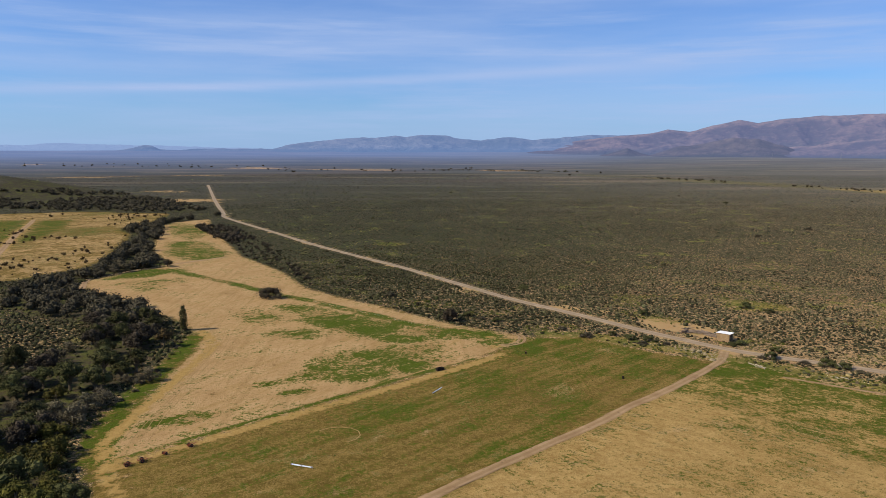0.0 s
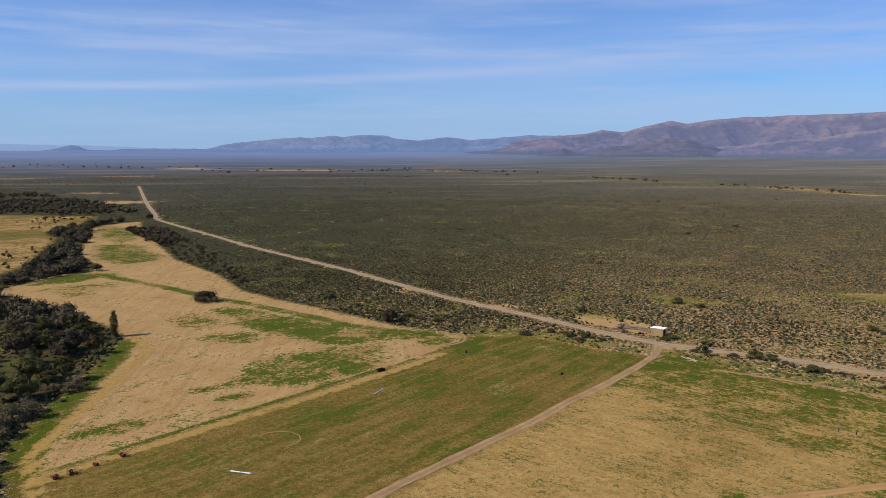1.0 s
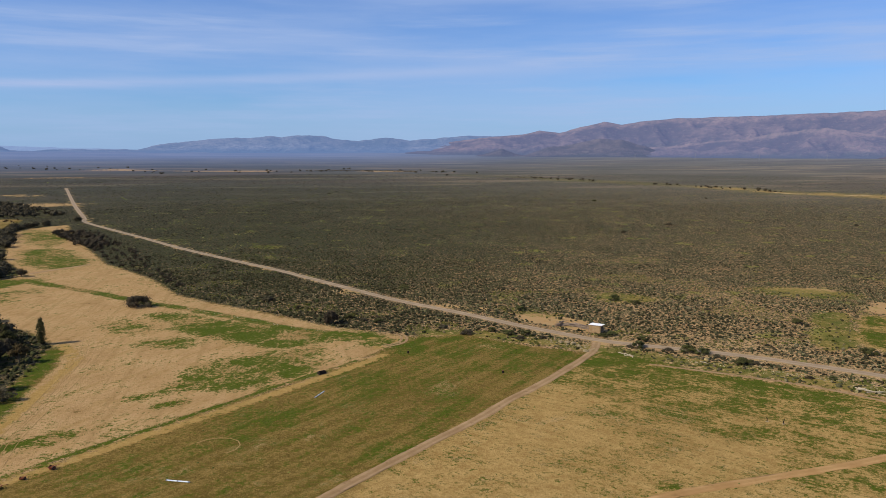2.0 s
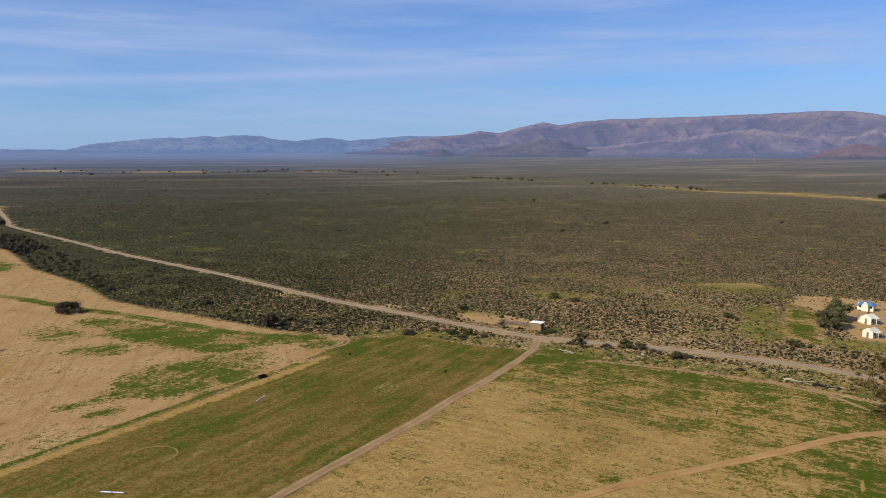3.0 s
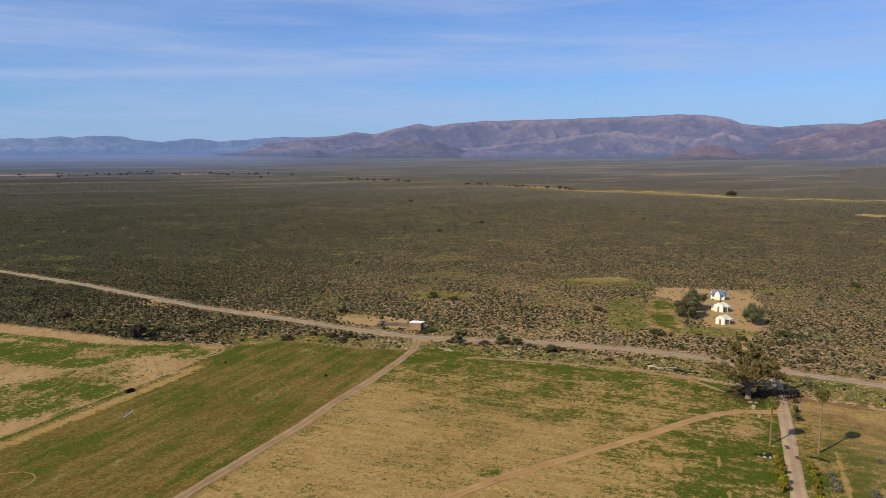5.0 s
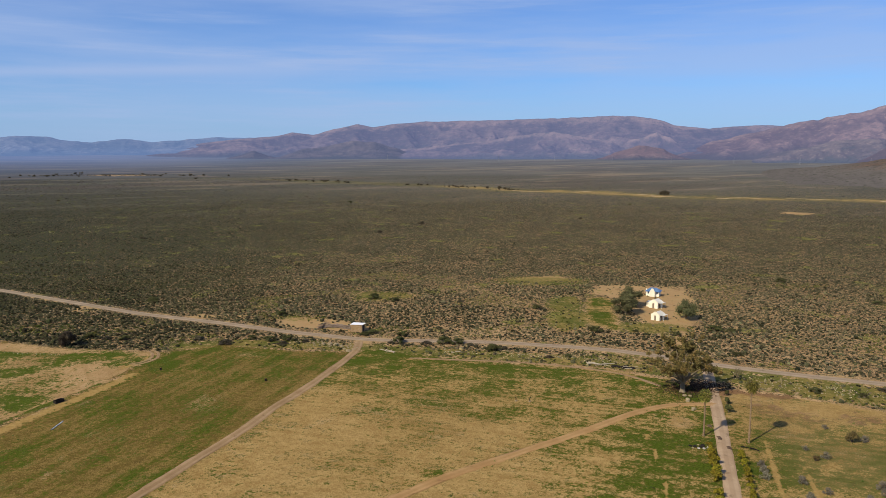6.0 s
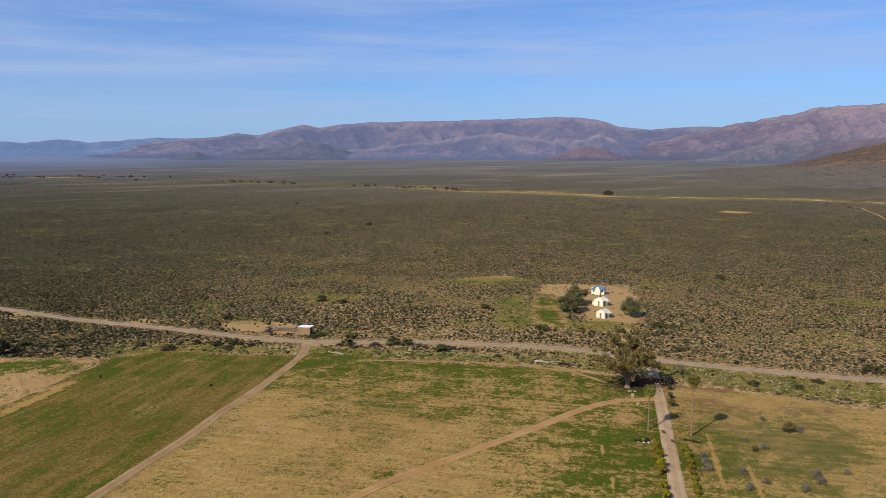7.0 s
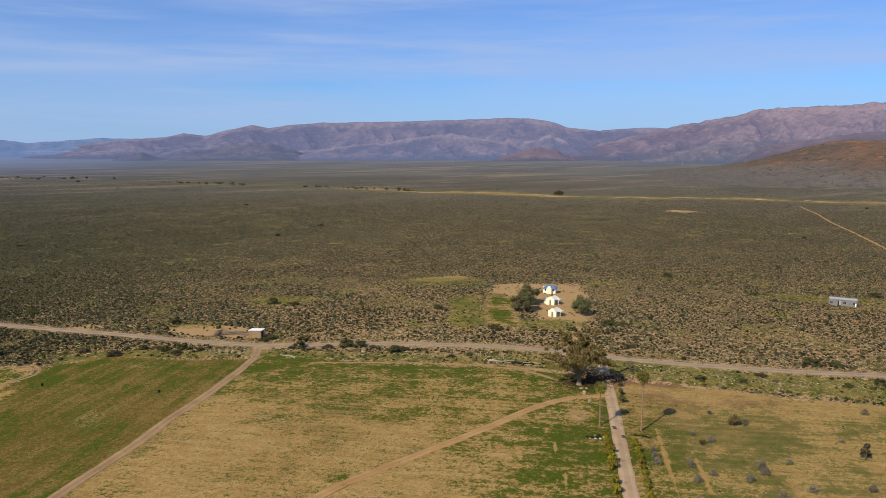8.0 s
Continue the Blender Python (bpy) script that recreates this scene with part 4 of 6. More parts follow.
def cushions(name, label, x, y, radius, height, tone, sides, material):
    """Many small rounded shrubs in one mesh, close grey-green cushions on the ground."""
    n, rs = len(x), np.random.RandomState(len(x) % 9973)
    ang = (np.arange(sides) / sides * 2 * math.pi)[None, :] + rs.rand(n, 1) * 6.3
    wide, z0 = rs.uniform(0.75, 1.35, (n, 2)), land_height(x, y) - 0.05
    layers = []
    for reach, lift, odd in ((0.85, 0.0, 0.15), (0.95, 0.62, 0.28)):
        a = ang + rs.uniform(-0.35, 0.35, (n, sides))
        r = radius[:, None] * reach * rs.uniform(1 - odd, 1 + odd, (n, sides))
        h = height[:, None] * lift * rs.uniform(0.65, 1.35, (n, sides))
        layers.append(np.stack([x[:, None] + r * np.cos(a) * wide[:, :1], y[:, None] + r * np.sin(a) * wide[:, 1:], z0[:, None] + h], -1))
    off = radius * 0.35
    layers.append(np.stack([x + rs.uniform(-1, 1, n) * off, y + rs.uniform(-1, 1, n) * off, z0 + height * rs.uniform(0.85, 1.2, n)], -1)[:, None, :])
    co, per = np.concatenate(layers, 1), 2 * sides + 1
    tri = []
    for k in range(sides):
        q = (k + 1) % sides
        tri += [(k, q, q + sides), (k, q + sides, k + sides), (k + sides, q + sides, per - 1)]
    faces = (np.array(tri)[None] + (np.arange(n) * per)[:, None, None]).reshape(-1, 3)
    me = mesh_of(name, co.reshape(-1, 3), faces, material, dict(tone=np.clip(np.repeat(tone, per) + rs.uniform(-0.16, 0.16, n * per), 0, 1), out=np.repeat(smooth(np.hypot(x, y), 280, 540), per), west=np.repeat(westward(x, y), per)))
    me.shade_smooth()
    return tagged(new(name, me), label, "shrubs", kind="stuff")


def leafy_plants(name, label, x, y, radius, height, tone, count, material):
    """Many small bushes in one mesh, each a low tuft of leaf sprays over the ground."""
    n, rs = len(x), np.random.RandomState(len(x) % 9973)
    d = rs.normal(size=(n, count, 3))
    d /= np.linalg.norm(d, axis=2)[..., None]
    d[..., 2] = np.abs(d[..., 2])
    wide = rs.uniform(0.75, 1.4, (n, 1, 2))
    reach = np.concatenate([radius[:, None, None] * wide, np.broadcast_to(height[:, None, None], (n, 1, 1))], 2)
    p = d * reach * rs.uniform(0.45, 1.05, (n, count, 1))
    out = d + rs.normal(size=(n, count, 3)) * 0.45
    out /= np.linalg.norm(out, axis=2)[..., None]
    u = np.cross(out, rs.normal(size=(n, count, 3)))
    u /= np.linalg.norm(u, axis=2)[..., None]
    v = np.cross(out, u)
    s = radius[:, None, None] * rs.uniform(0.28, 0.62, (n, count, 1)) * (16 / count) ** 0.5
    tri = np.stack([p + u * s, p - u * s * 0.6 + v * s * 0.75, p - u * s * 0.5 - v * s * 0.75], 2)
    tri[..., 0] += x[:, None, None]
    tri[..., 1] += y[:, None, None]
    tri[..., 2] = np.maximum(tri[..., 2], -0.04) + land_height(x, y)[:, None, None]
    t = np.clip(np.repeat(np.repeat(tone[:, None], count, 1) + rs.uniform(-0.22, 0.22, (n, count)), 3), 0, 1)
    me = mesh_of(name, tri.reshape(-1, 3), np.arange(n * count * 3).reshape(-1, 3), material, dict(tone=t, out=np.repeat(smooth(np.hypot(x, y), 280, 540), count * 3)))
    return tagged(new(name, me), label, "shrubs", kind="stuff")


def spread(x0, x1, y0, y1, gap, seed):
    """Loosely even places over a stretch of the plan."""
    rs = np.random.RandomState(seed)
    gx, gy = [v.ravel() for v in np.meshgrid(np.arange(x0, x1, gap), np.arange(y0, y1, gap))]
    return gx + rs.uniform(-0.8, 0.8, gx.shape) * gap, gy + rs.uniform(-0.8, 0.8, gy.shape) * gap, rs


def open_scrub(x, y):
    """How freely shrubs grow at each place, 0 to 1."""
    m = land_masks(x, y)
    w = np.where(m["field"] > -0.8, 0.0, 1.0) * smooth(m["road"], 2.6, 4.2)
    w *= (1 - smooth(m["bare"], 0.35, 0.8) * 0.93) * (1 - 0.88 * m["wood"]) * (1 - 0.6 * smooth(m["herb"], 0.6, 0.95))
    return w, m


def build_scrub():
    bearing = lambda x, y: np.degrees(np.arctan2(x, y))
    bands = (("scrub_near", 95, 330, 0.98, 6, 2, 0.29, 0.7), ("scrub_middle", 330, 680, 1.7, 4, 1, 0.40, 0.62), ("scrub_far", 680, 1300, 5.0, 4, 1, 0.62, 0.45))
    for name, r0, r1, gap, sides, rings, size, tall in bands:
        x, y, rs = spread(-r1 * 0.75, r1 * 1.1, 0 if r0 < 600 else r1 * 0.1, r1 * 1.12, gap, int(r1))
        r, b = np.hypot(x, y), bearing(x, y)
        soft_edge = r * (1 + 0.22 * (rs.rand(len(x)) - 0.5))
        keep = ((soft_edge >= r0) | (r0 < 100)) & (r > 88) & (soft_edge < r1) & (b > -36) & (b < 72)
        x, y, r = x[keep], y[keep], r[keep]
        w, m = open_scrub(x, y)
        thick = value_noise(x, y, 19, 5) * 0.5 + value_noise(x, y, 6, 6) * 0.5
        keep = rs.rand(len(x)) < w * (0.66 + 0.42 * smooth(thick, 0.25, 0.7))
        x, y, r, thick, herb = x[keep], y[keep], r[keep], thick[keep], m["herb"][keep]
        n = len(x)
        rad = size * (0.55 + 0.9 * rs.rand(n) ** 1.5 + 0.35 * thick)
        rad = np.where(rs.rand(n) < 0.02, rad * 1.7, rad) * (1 + 0.22 * m["west"][keep])
        tone = np.clip(rs.rand(n) ** 1.25 * 0.8 + 0.3 * value_noise(x, y, 45, 8) - 0.14 + 0.1 * (herb > 0.4) - 0.08 * smooth(r, 230, 480) - 0.16 * m["west"][keep], 0, 1)
        patch = (value_noise(x, y, 12, 31) * 0.7 + value_noise(x, y, 31, 32) * 0.3 > 0.70) & (rs.rand(n) < 0.8)
        green = ((herb > 0.35) & (rs.rand(n) < 0.55) & (r1 < 400)) | patch
        rad = rad * (1 - 0.22 * smooth(r, 170, 330)) if r1 < 400 else rad
        tone = np.where(patch, np.clip(tone + 0.5, 0, 1), tone)
        if r1 < 400:
            cushions(name, "grey-green and brown low shrubs scattered over sandy scrubland", x[~green], y[~green], rad[~green], rad[~green] * 0.95 * rs.uniform(0.7, 1.5, (~green).sum()), tone[~green], 5, M_SHRUB)
            leafy_plants("weeds_near", "yellow-green weeds among the shrubs", x[green], y[green], rad[green], rad[green] * 0.55, tone[green], 14, M_WEED)
            continue
        low_plants(name, "grey-green and brown low shrubs scattered over sandy scrubland", x[~green], y[~green], rad[~green], rad[~green] * tall * rs.uniform(0.8, 1.4, (~green).sum()), tone[~green], sides, rings, M_SHRUB)
        if green.sum() > 20:
            low_plants(name.replace("scrub", "weeds"), "yellow-green weeds among the shrubs", x[green], y[green], rad[green] * 0.9, rad[green] * 0.45, tone[green], sides, rings, M_WEED)


def build_weeds():
    """Green tufts over the greener parts of the fields and along the edges."""
    x, y, rs = spread(-135, 150, 40, 300, 0.85, 77)
    m = land_masks(x, y)
    near_road = smooth(m["road"], 1.4, 2.4)
    w = np.where(m["field"] > 0.2, smooth(np.maximum(m["green"], 0.8 * (m["strip"] < 1)), 0.42, 0.85) * 0.34 + 0.012, 0) * near_road * smooth(m["track"], 1.0, 2.0)
    clump = value_noise(x, y, 3.1, 12) * 0.6 + value_noise(x, y, 1.3, 13) * 0.4
    keep = rs.rand(len(x)) < w * smooth(clump, 0.35, 0.62) * 1.7
    x, y = x[keep], y[keep]
    n = len(x)
    rad = 0.16 + 0.22 * rs.rand(n) ** 2
    low_plants("field_weeds", "small green tufts growing in the fields", x, y, rad, rad * 0.7, rs.rand(n) * 0.8, 5, 1, M_WEED)


class Cloud:
    """Places and quads of a plant in the making."""

    def __init__(self, seed):
        self.co, self.quads, self.n, self.rs = [], [], 0, np.random.RandomState(seed)

    def leaves(self, centre, radii, count, size, shell=0.55, flat=0.3):
        """Small leaf sprays through the outer part of an oval lobe."""
        rs = self.rs
        d = rs.normal(size=(count, 3))
        d /= np.linalg.norm(d, axis=1)[:, None]
        p = np.array(centre) + d * np.array(radii) * (shell + (1 - shell) * rs.rand(count, 1)) * rs.uniform(0.85, 1.12, (count, 1))
        out = d * 1.4 + rs.normal(size=(count, 3)) * 0.5 + np.array((0, 0, flat))
        out /= np.linalg.norm(out, axis=1)[:, None]
        u = np.cross(out, rs.normal(size=(count, 3)))
        u /= np.linalg.norm(u, axis=1)[:, None]
        v = np.cross(out, u)
        s = size * rs.uniform(0.5, 1.3, (count, 1))
        ring = [p + u * s, p + v * s * 0.6 + out * s * 0.25, p - u * s * rs.uniform(0.6, 1.2, (count, 1)), p - v * s * 0.6 - out * s * 0.2]
        self.co.append(np.stack(ring, 1).reshape(-1, 3))
        self.quads.append(np.arange(count * 4).reshape(-1, 4) + self.n)
        self.n += count * 4

    def lump(self, centre, radii):
        """The dense uneven heart of a leaf lobe."""
        rs, n, rows = self.rs, 6, []
        for e in (-60, -20, 22, 62):
            for k in range(n):
                a, s = 2 * math.pi * (k + 0.5 * (e > 0)) / n, rs.uniform(0.82, 1.12)
                c = math.cos(radians(e))
                rows.append([centre[0] + radii[0] * s * c * math.cos(a), centre[1] + radii[1] * s * c * math.sin(a), centre[2] + radii[2] * s * math.sin(radians(e))])
        i = np.arange(4 * n).reshape(4, n)
        q = np.stack([i[:-1], np.roll(i[:-1], -1, 1), np.roll(i[1:], -1, 1), i[1:]], -1).reshape(-1, 4)
        top = [(i[3][0], i[3][1], i[3][2], i[3][3]), (i[3][0], i[3][3], i[3][4], i[3][5])]
        self.co.append(np.array(rows))
        self.quads.append(np.concatenate([q, np.array(top)]) + self.n)
        self.n += 4 * n

    def tube(self, pts, radii, sides=6):
        """A tapered limb through the points."""
        rows = []
        for k, (p, r) in enumerate(zip(pts, radii)):
            a, b = Vector(pts[max(k - 1, 0)]), Vector(pts[min(k + 1, len(pts) - 1)])
            t = (b - a).normalized()
            u = t.orthogonal().normalized()
            v = t.cross(u)
            rows += [tuple(Vector(p) + (u * math.cos(q) + v * math.sin(q)) * r) for q in [2 * math.pi * s / sides for s in range(sides)]]
        i = np.arange(len(rows)).reshape(len(pts), sides)
        q = np.stack([i[:-1], np.roll(i[:-1], -1, 1), np.roll(i[1:], -1, 1), i[1:]], -1).reshape(-1, 4)
        self.co.append(np.array(rows))
        self.quads.append(q + self.n)
        self.n += len(rows)

    def mesh(self, name, material):
        return mesh_of(name, np.concatenate(self.co), np.concatenate(self.quads), material)


def thing(name, label, category, group=""):
    """The Empty at the base of a thing made of parts."""
    return tagged(new(name), label, category, group)


def part(name, data, material, parent, label=""):
    """Links a bmesh, or a mesh, as one object under a thing or a part."""
    if isinstance(data, bmesh.types.BMesh):
        me = bpy.data.meshes.new(name)
        bmesh.ops.recalc_face_normals(data, faces=data.faces[:])
        data.to_mesh(me)
        data.free()
        me.materials.append(material)
        data = me
    ob = new(name, data)
    ob.parent = parent
    return tagged(ob, label)


M_BARK = plain("grey_bark", (0.070, 0.056, 0.034), (0.133, 0.108, 0.067), 1.5)
M_SHADE_LITTER = leafy("leaf_litter", (0.020, 0.012, 0.008), (0.060, 0.036, 0.022), (0.05, 0.03, 0.018), 0.2)
M_PALMBARK = plain("palm_bark", (0.11, 0.075, 0.042), (0.24, 0.165, 0.092), 2.0)
M_PALEBARK = plain("pale_gum_bark", (0.150, 0.110, 0.064), (0.260, 0.215, 0.136), 0.8)
M_OLIVE = leafy("olive_leaves", (0.026, 0.030, 0.010), (0.070, 0.070, 0.025), (0.095, 0.070, 0.032), 0.15)
M_DUSK = leafy("dark_leaves", (0.026, 0.023, 0.014), (0.064, 0.054, 0.034), (0.062, 0.045, 0.032), 0.3)
M_THORN = leafy("brown_thorn_leaves", (0.042, 0.030, 0.013), (0.098, 0.070, 0.029), (0.058, 0.042, 0.022), 0.3)
M_YELLOW = leafy("yellow_green_leaves", (0.034, 0.036, 0.008), (0.090, 0.084, 0.018), (0.11, 0.08, 0.03), 0.15)
M_TWIG = leafy("bare_grey_twigs", (0.066, 0.054, 0.032), (0.144, 0.123, 0.073), (0.072, 0.060, 0.033), 0.1)
M_PALETWIG = leafy("pale_grey_twigs", (0.085, 0.075, 0.052), (0.165, 0.148, 0.108), (0.10, 0.10, 0.05), 0.15)
M_GUM = leafy("gum_leaves", (0.038, 0.033, 0.012), (0.138, 0.104, 0.038), (0.185, 0.105, 0.038), 0.42)
M_PEPPER = leafy("pepper_tree_leaves", (0.036, 0.041, 0.018), (0.105, 0.102, 0.044), (0.095, 0.07, 0.035), 0.15)
M_HEDGE = leafy("hedge_leaves", (0.045, 0.049, 0.006), (0.180, 0.146, 0.016), (0.225, 0.150, 0.016), 0.3)
M_PALM = leafy("palm_fronds", (0.040, 0.046, 0.008), (0.150, 0.135, 0.028), (0.162, 0.119, 0.036), 0.35)


def tree(name, label, category, seed, height, width, leaf, material, count, size, bark=None, trunk=0.3, squat=0.0, group=""):
    """A broad tree or bush: short forked trunk, limbs, and a crown of leaf sprays in uneven lobes."""
    rs = random.Random(seed)
    root = thing(name, label, category, group)
    wood, crown = Cloud(seed), Cloud(seed + 1)
    fork = height * (0.22 - squat)
    wood.tube([(0, 0, -0.2), (rs.uniform(-.1, .1), rs.uniform(-.1, .1), fork * 0.6), (rs.uniform(-.2, .2), rs.uniform(-.2, .2), fork + 0.1)], [trunk, trunk * 0.75, trunk * 0.6])
    lobes = 8 + int(width > 4) * 4
    for k in range(lobes):
        a = 2 * math.pi * k / lobes * 2.4 + rs.uniform(-0.5, 0.5)
        d = width / 2 * (rs.uniform(0.30, 0.78) if k < lobes - 3 else rs.uniform(0, 0.3))
        r = width * rs.uniform(0.15, 0.27)
        z = height * rs.uniform(0.40 - squat, 0.70) if k < lobes - 3 else height * rs.uniform(0.68, 0.84)
        z = max(z, r * 0.6)
        c = (d * math.cos(a), d * math.sin(a), z)
        wood.tube([(0, 0, fork * 0.8), (c[0] * 0.45, c[1] * 0.45, fork + (z - fork) * 0.55), c], [trunk * 0.5, trunk * 0.3, trunk * 0.08], 5)
        if material not in (M_TWIG, M_PALETWIG):
            crown.lump(c, (r * 0.52, r * 0.52, min(r * 0.5, height - z)))
        crown.leaves(c, (r, r, min(r * 0.9, height - z + 0.1)), int(count * 1.5) // lobes, size * 0.85, 0.5, 0.1)
    part("trunk", wood.mesh("trunk", bark or M_BARK), None, root)
    part("crown", crown.mesh("crown", material), None, root)
    return root


def set_down(ob, x, y, scale=1.0, turn=0.0, z=0.0):
    s = scale if isinstance(scale, tuple) else (scale, scale, scale)
    ob.location, ob.rotation_euler, ob.scale = (x, y, ground_z(x, y) + z), (0, 0, radians(turn)), s
    return ob


def copy_down(ob, x, y, scale=1.0, turn=0.0):
    c = copy_thing(ob, Matrix.Identity(4))
    return set_down(c, x, y, scale, turn)


def scatter(inside_test, box, gap, seed, limit):
    x, y, rs = spread(*box, gap, seed)
    keep = inside_test(x, y)
    return [(float(a), float(b)) for a, b in zip(x[keep], y[keep])][:limit]


build_scrub()
build_weeds()

# ---- river wood, bushes and single trees ----
def build_river_wood():
    rnd = random.Random(4)
    kinds = [tree("river_tree", "dark olive thorn tree in the riverside thicket", "tree", 11, 4.8, 6.2, 1, M_OLIVE, 1250, 0.20, group="river wood"),
             tree("river_tree", "dusky brown-green thorn tree in the riverside thicket", "tree", 12, 4.2, 6.4, 1, M_DUSK, 1250, 0.20, group="river wood"),
             tree("river_tree", "brown half-bare thorn tree in the riverside thicket", "tree", 13, 3.4, 5.2, 1, M_THORN, 1000, 0.19, group="river wood"),
             tree("river_bush", "yellow-green rounded bush in the riverside thicket", "bush", 14, 3.0, 5.0, 1, M_YELLOW, 1000, 0.18, squat=0.15, group="river wood"),
             tree("river_bush", "grey leafless twiggy bush in the riverside thicket", "bush", 15, 2.2, 3.4, 1, M_TWIG, 700, 0.13, squat=0.18, group="river wood"),
             tree("river_tree", "dark green rounded tree in the riverside thicket", "tree", 16, 5.6, 5.0, 1, M_OLIVE, 1200, 0.20, group="river wood")]
    spots = scatter(lambda x, y: inside(x, y, RIVER_WOOD) > 1.6, (-135, -45, 84, 200), 5.0, 21, 1500)
    keep = []
    for x, y in spots:
        if x > -58 - 0.30 * y:
            keep.append((x, y))
    keep = [(x, y) for x, y in keep if math.hypot(x + 66, y - 126) > 4.5 and not (y < 112 and x > -70) and not (167 < y < 193 and x > -76.5)]
    corner = [(-62, 101), (-58.5, 104), (-56, 99.5), (-61.5, 107.5), (-65.5, 104), (-60, 97), (-66, 110), (-55.5, 95.5), (-63.2, 113), (-69, 107), (-68, 100), (-51.5, 96), (-72, 112)]
    grey = [(-69.5, 124), (-69, 127), (-67.5, 130), (-67.5, 134), (-67.5, 139), (-66.6, 122.5), (-70.5, 129), (-68.5, 132), (-64, 150), (-63, 152), (-66.5, 127), (-65.5, 136), (-71.5, 126)]
    keep = [(x, y) for x, y in keep if y > 168 or value_noise(np.array([x]), np.array([y]), 9, 27)[0] > 0.36]
    used = [False] * len(kinds)
    for i, (x, y) in enumerate(keep[:340] + corner + grey):
        edge = float(inside(np.array([x]), np.array([y]), RIVER_WOOD)[0])
        if y < 135:
            k = rnd.choice((0, 3, 5, 1, 5, 0, 4))
        elif y < 170:
            k = rnd.choice((0, 1, 3, 4, 5, 1, 5))
        else:
            k = rnd.choice((0, 1, 1, 2, 5, 1))
        if value_noise(np.array([x]), np.array([y]), 11, 23)[0] > 0.76:
            k = 4
        if (x, y) in corner:
            k = rnd.choice((3, 0, 3))
        if (x, y) in grey:
            k = 4
        if i < len(kinds):
            k = i
        s = rnd.uniform(0.75, 1.30) * (1.35 if (x, y) in grey else 0.75 if edge < 3 else 1.0)
        if used[k]:
            copy_down(kinds[k], x, y, (s * rnd.uniform(.85, 1.2), s * rnd.uniform(.85, 1.2), s * rnd.uniform(.8, 1.1)), rnd.uniform(0, 360))
        else:
            set_down(kinds[k], x, y, s, rnd.uniform(0, 360))
            used[k] = True


def thicket(name, label, spots, low, high, material, seed, count=90, size=0.42):
    """Far bushes and trees joined, each a cluster of leaf lobes over short stems."""
    rnd, cloud = random.Random(seed), Cloud(seed)
    for x, y in spots:
        w = rnd.uniform(low, high)
        z = ground_z(x, y)
        for k in range(3):
            a, d = rnd.uniform(0, 6.3), w * rnd.uniform(0.1, 0.35)
            c = (x + d * math.cos(a), y + d * math.sin(a), z + w * rnd.uniform(0.18, 0.40))
            cloud.lump(c, (w * 0.21, w * 0.21, w * 0.17))
            cloud.leaves(c, (w * 0.40, w * 0.40, w * 0.32), count // 3, size * w / 5, 0.45, 0.1)
        cloud.tube([(x, y, z - 0.2), (x, y, z + w * 0.25)], [w * 0.05, w * 0.02], 4)
    return tagged(new(name, cloud.mesh(name, material)), label, "thicket", kind="stuff")


build_river_wood()
far_wood = scatter(lambda x, y: inside(x, y, RIVER_WOOD) > 2.5 + 2.0 * (y > 290), (-225, -60, 199, 552), 5.0, 31, 2000)
thicket("river_thicket", "dark brown-green thicket along the river", far_wood, 4.0, 7.5, M_DUSK, 5, 300, 0.30)
thicket("far_thicket", "dark band of bush on the far bank", scatter(lambda x, y: (inside(x, y, BAND) > 0) & (value_noise(x, y, 40, 3) > 0.25) & (land_height(x, y) < 7), (-460, -180, 555, 800), 7.0, 32, 1800),
        4.0, 6.5, M_DUSK, 6, 42, 0.55)
thicket("roadside_thicket", "dark bushes between the sandy field and the road",
        scatter(lambda x, y: (polyline_distance(x, y, [(-141, 446), (-100, 362), (-66, 296), (-52, 268)]) < 8 + 6 * (y > 330)) & (inside(x, y, SAND_FIELD) < -1), (-160, -40, 260, 460), 4.6, 33, 900),
        1.0, 2.3, M_DUSK, 7, 60, 0.55)
thicket("roadside_thicket", "dark thorn bushes at the far end of the sandy field",
        scatter(lambda x, y: polyline_distance(x, y, [(-143, 450), (-124, 412), (-112, 388)]) < 8, (-160, -90, 380, 465), 4.4, 34, 300), 3.0, 5.2, M_DUSK, 21, 90, 0.45)
line_a = spline(DRY_RIVER[:5], 5.0)
rr = random.Random(8)
thicket("dry_river_bushes", "dark bushes strung along a dry river course", [(p.x + rr.uniform(-14, 14), p.y + rr.uniform(-14, 14)) for p in line_a if value_noise(np.array([p.x]), np.array([p.y]), 45, 4)[0] > 0.42], 2.5, 5.5, M_DUSK, 9, 18, 0.7)
far_spots = [(p.x + rr.gauss(0, 30), p.y + rr.gauss(0, 55)) for p in spline(FAR_LINE, 16.0)]
thicket("far_river_trees", "scattered dark trees along the far river", far_spots, 2.5, 8.0, M_DUSK, 10, 24, 0.7)
far_spots = [(p.x + rr.gauss(0, 6), p.y + rr.gauss(0, 14)) for p in spline(FAR_LINE[3:], 0.9) if value_noise(np.array([p.x]), np.array([p.y]), 50, 4)[0] > 0.3]
thicket("far_river_bushes", "dark belt of low bushes along the far river", far_spots, 1.6, 4.2, M_DUSK, 22, 12, 0.8)


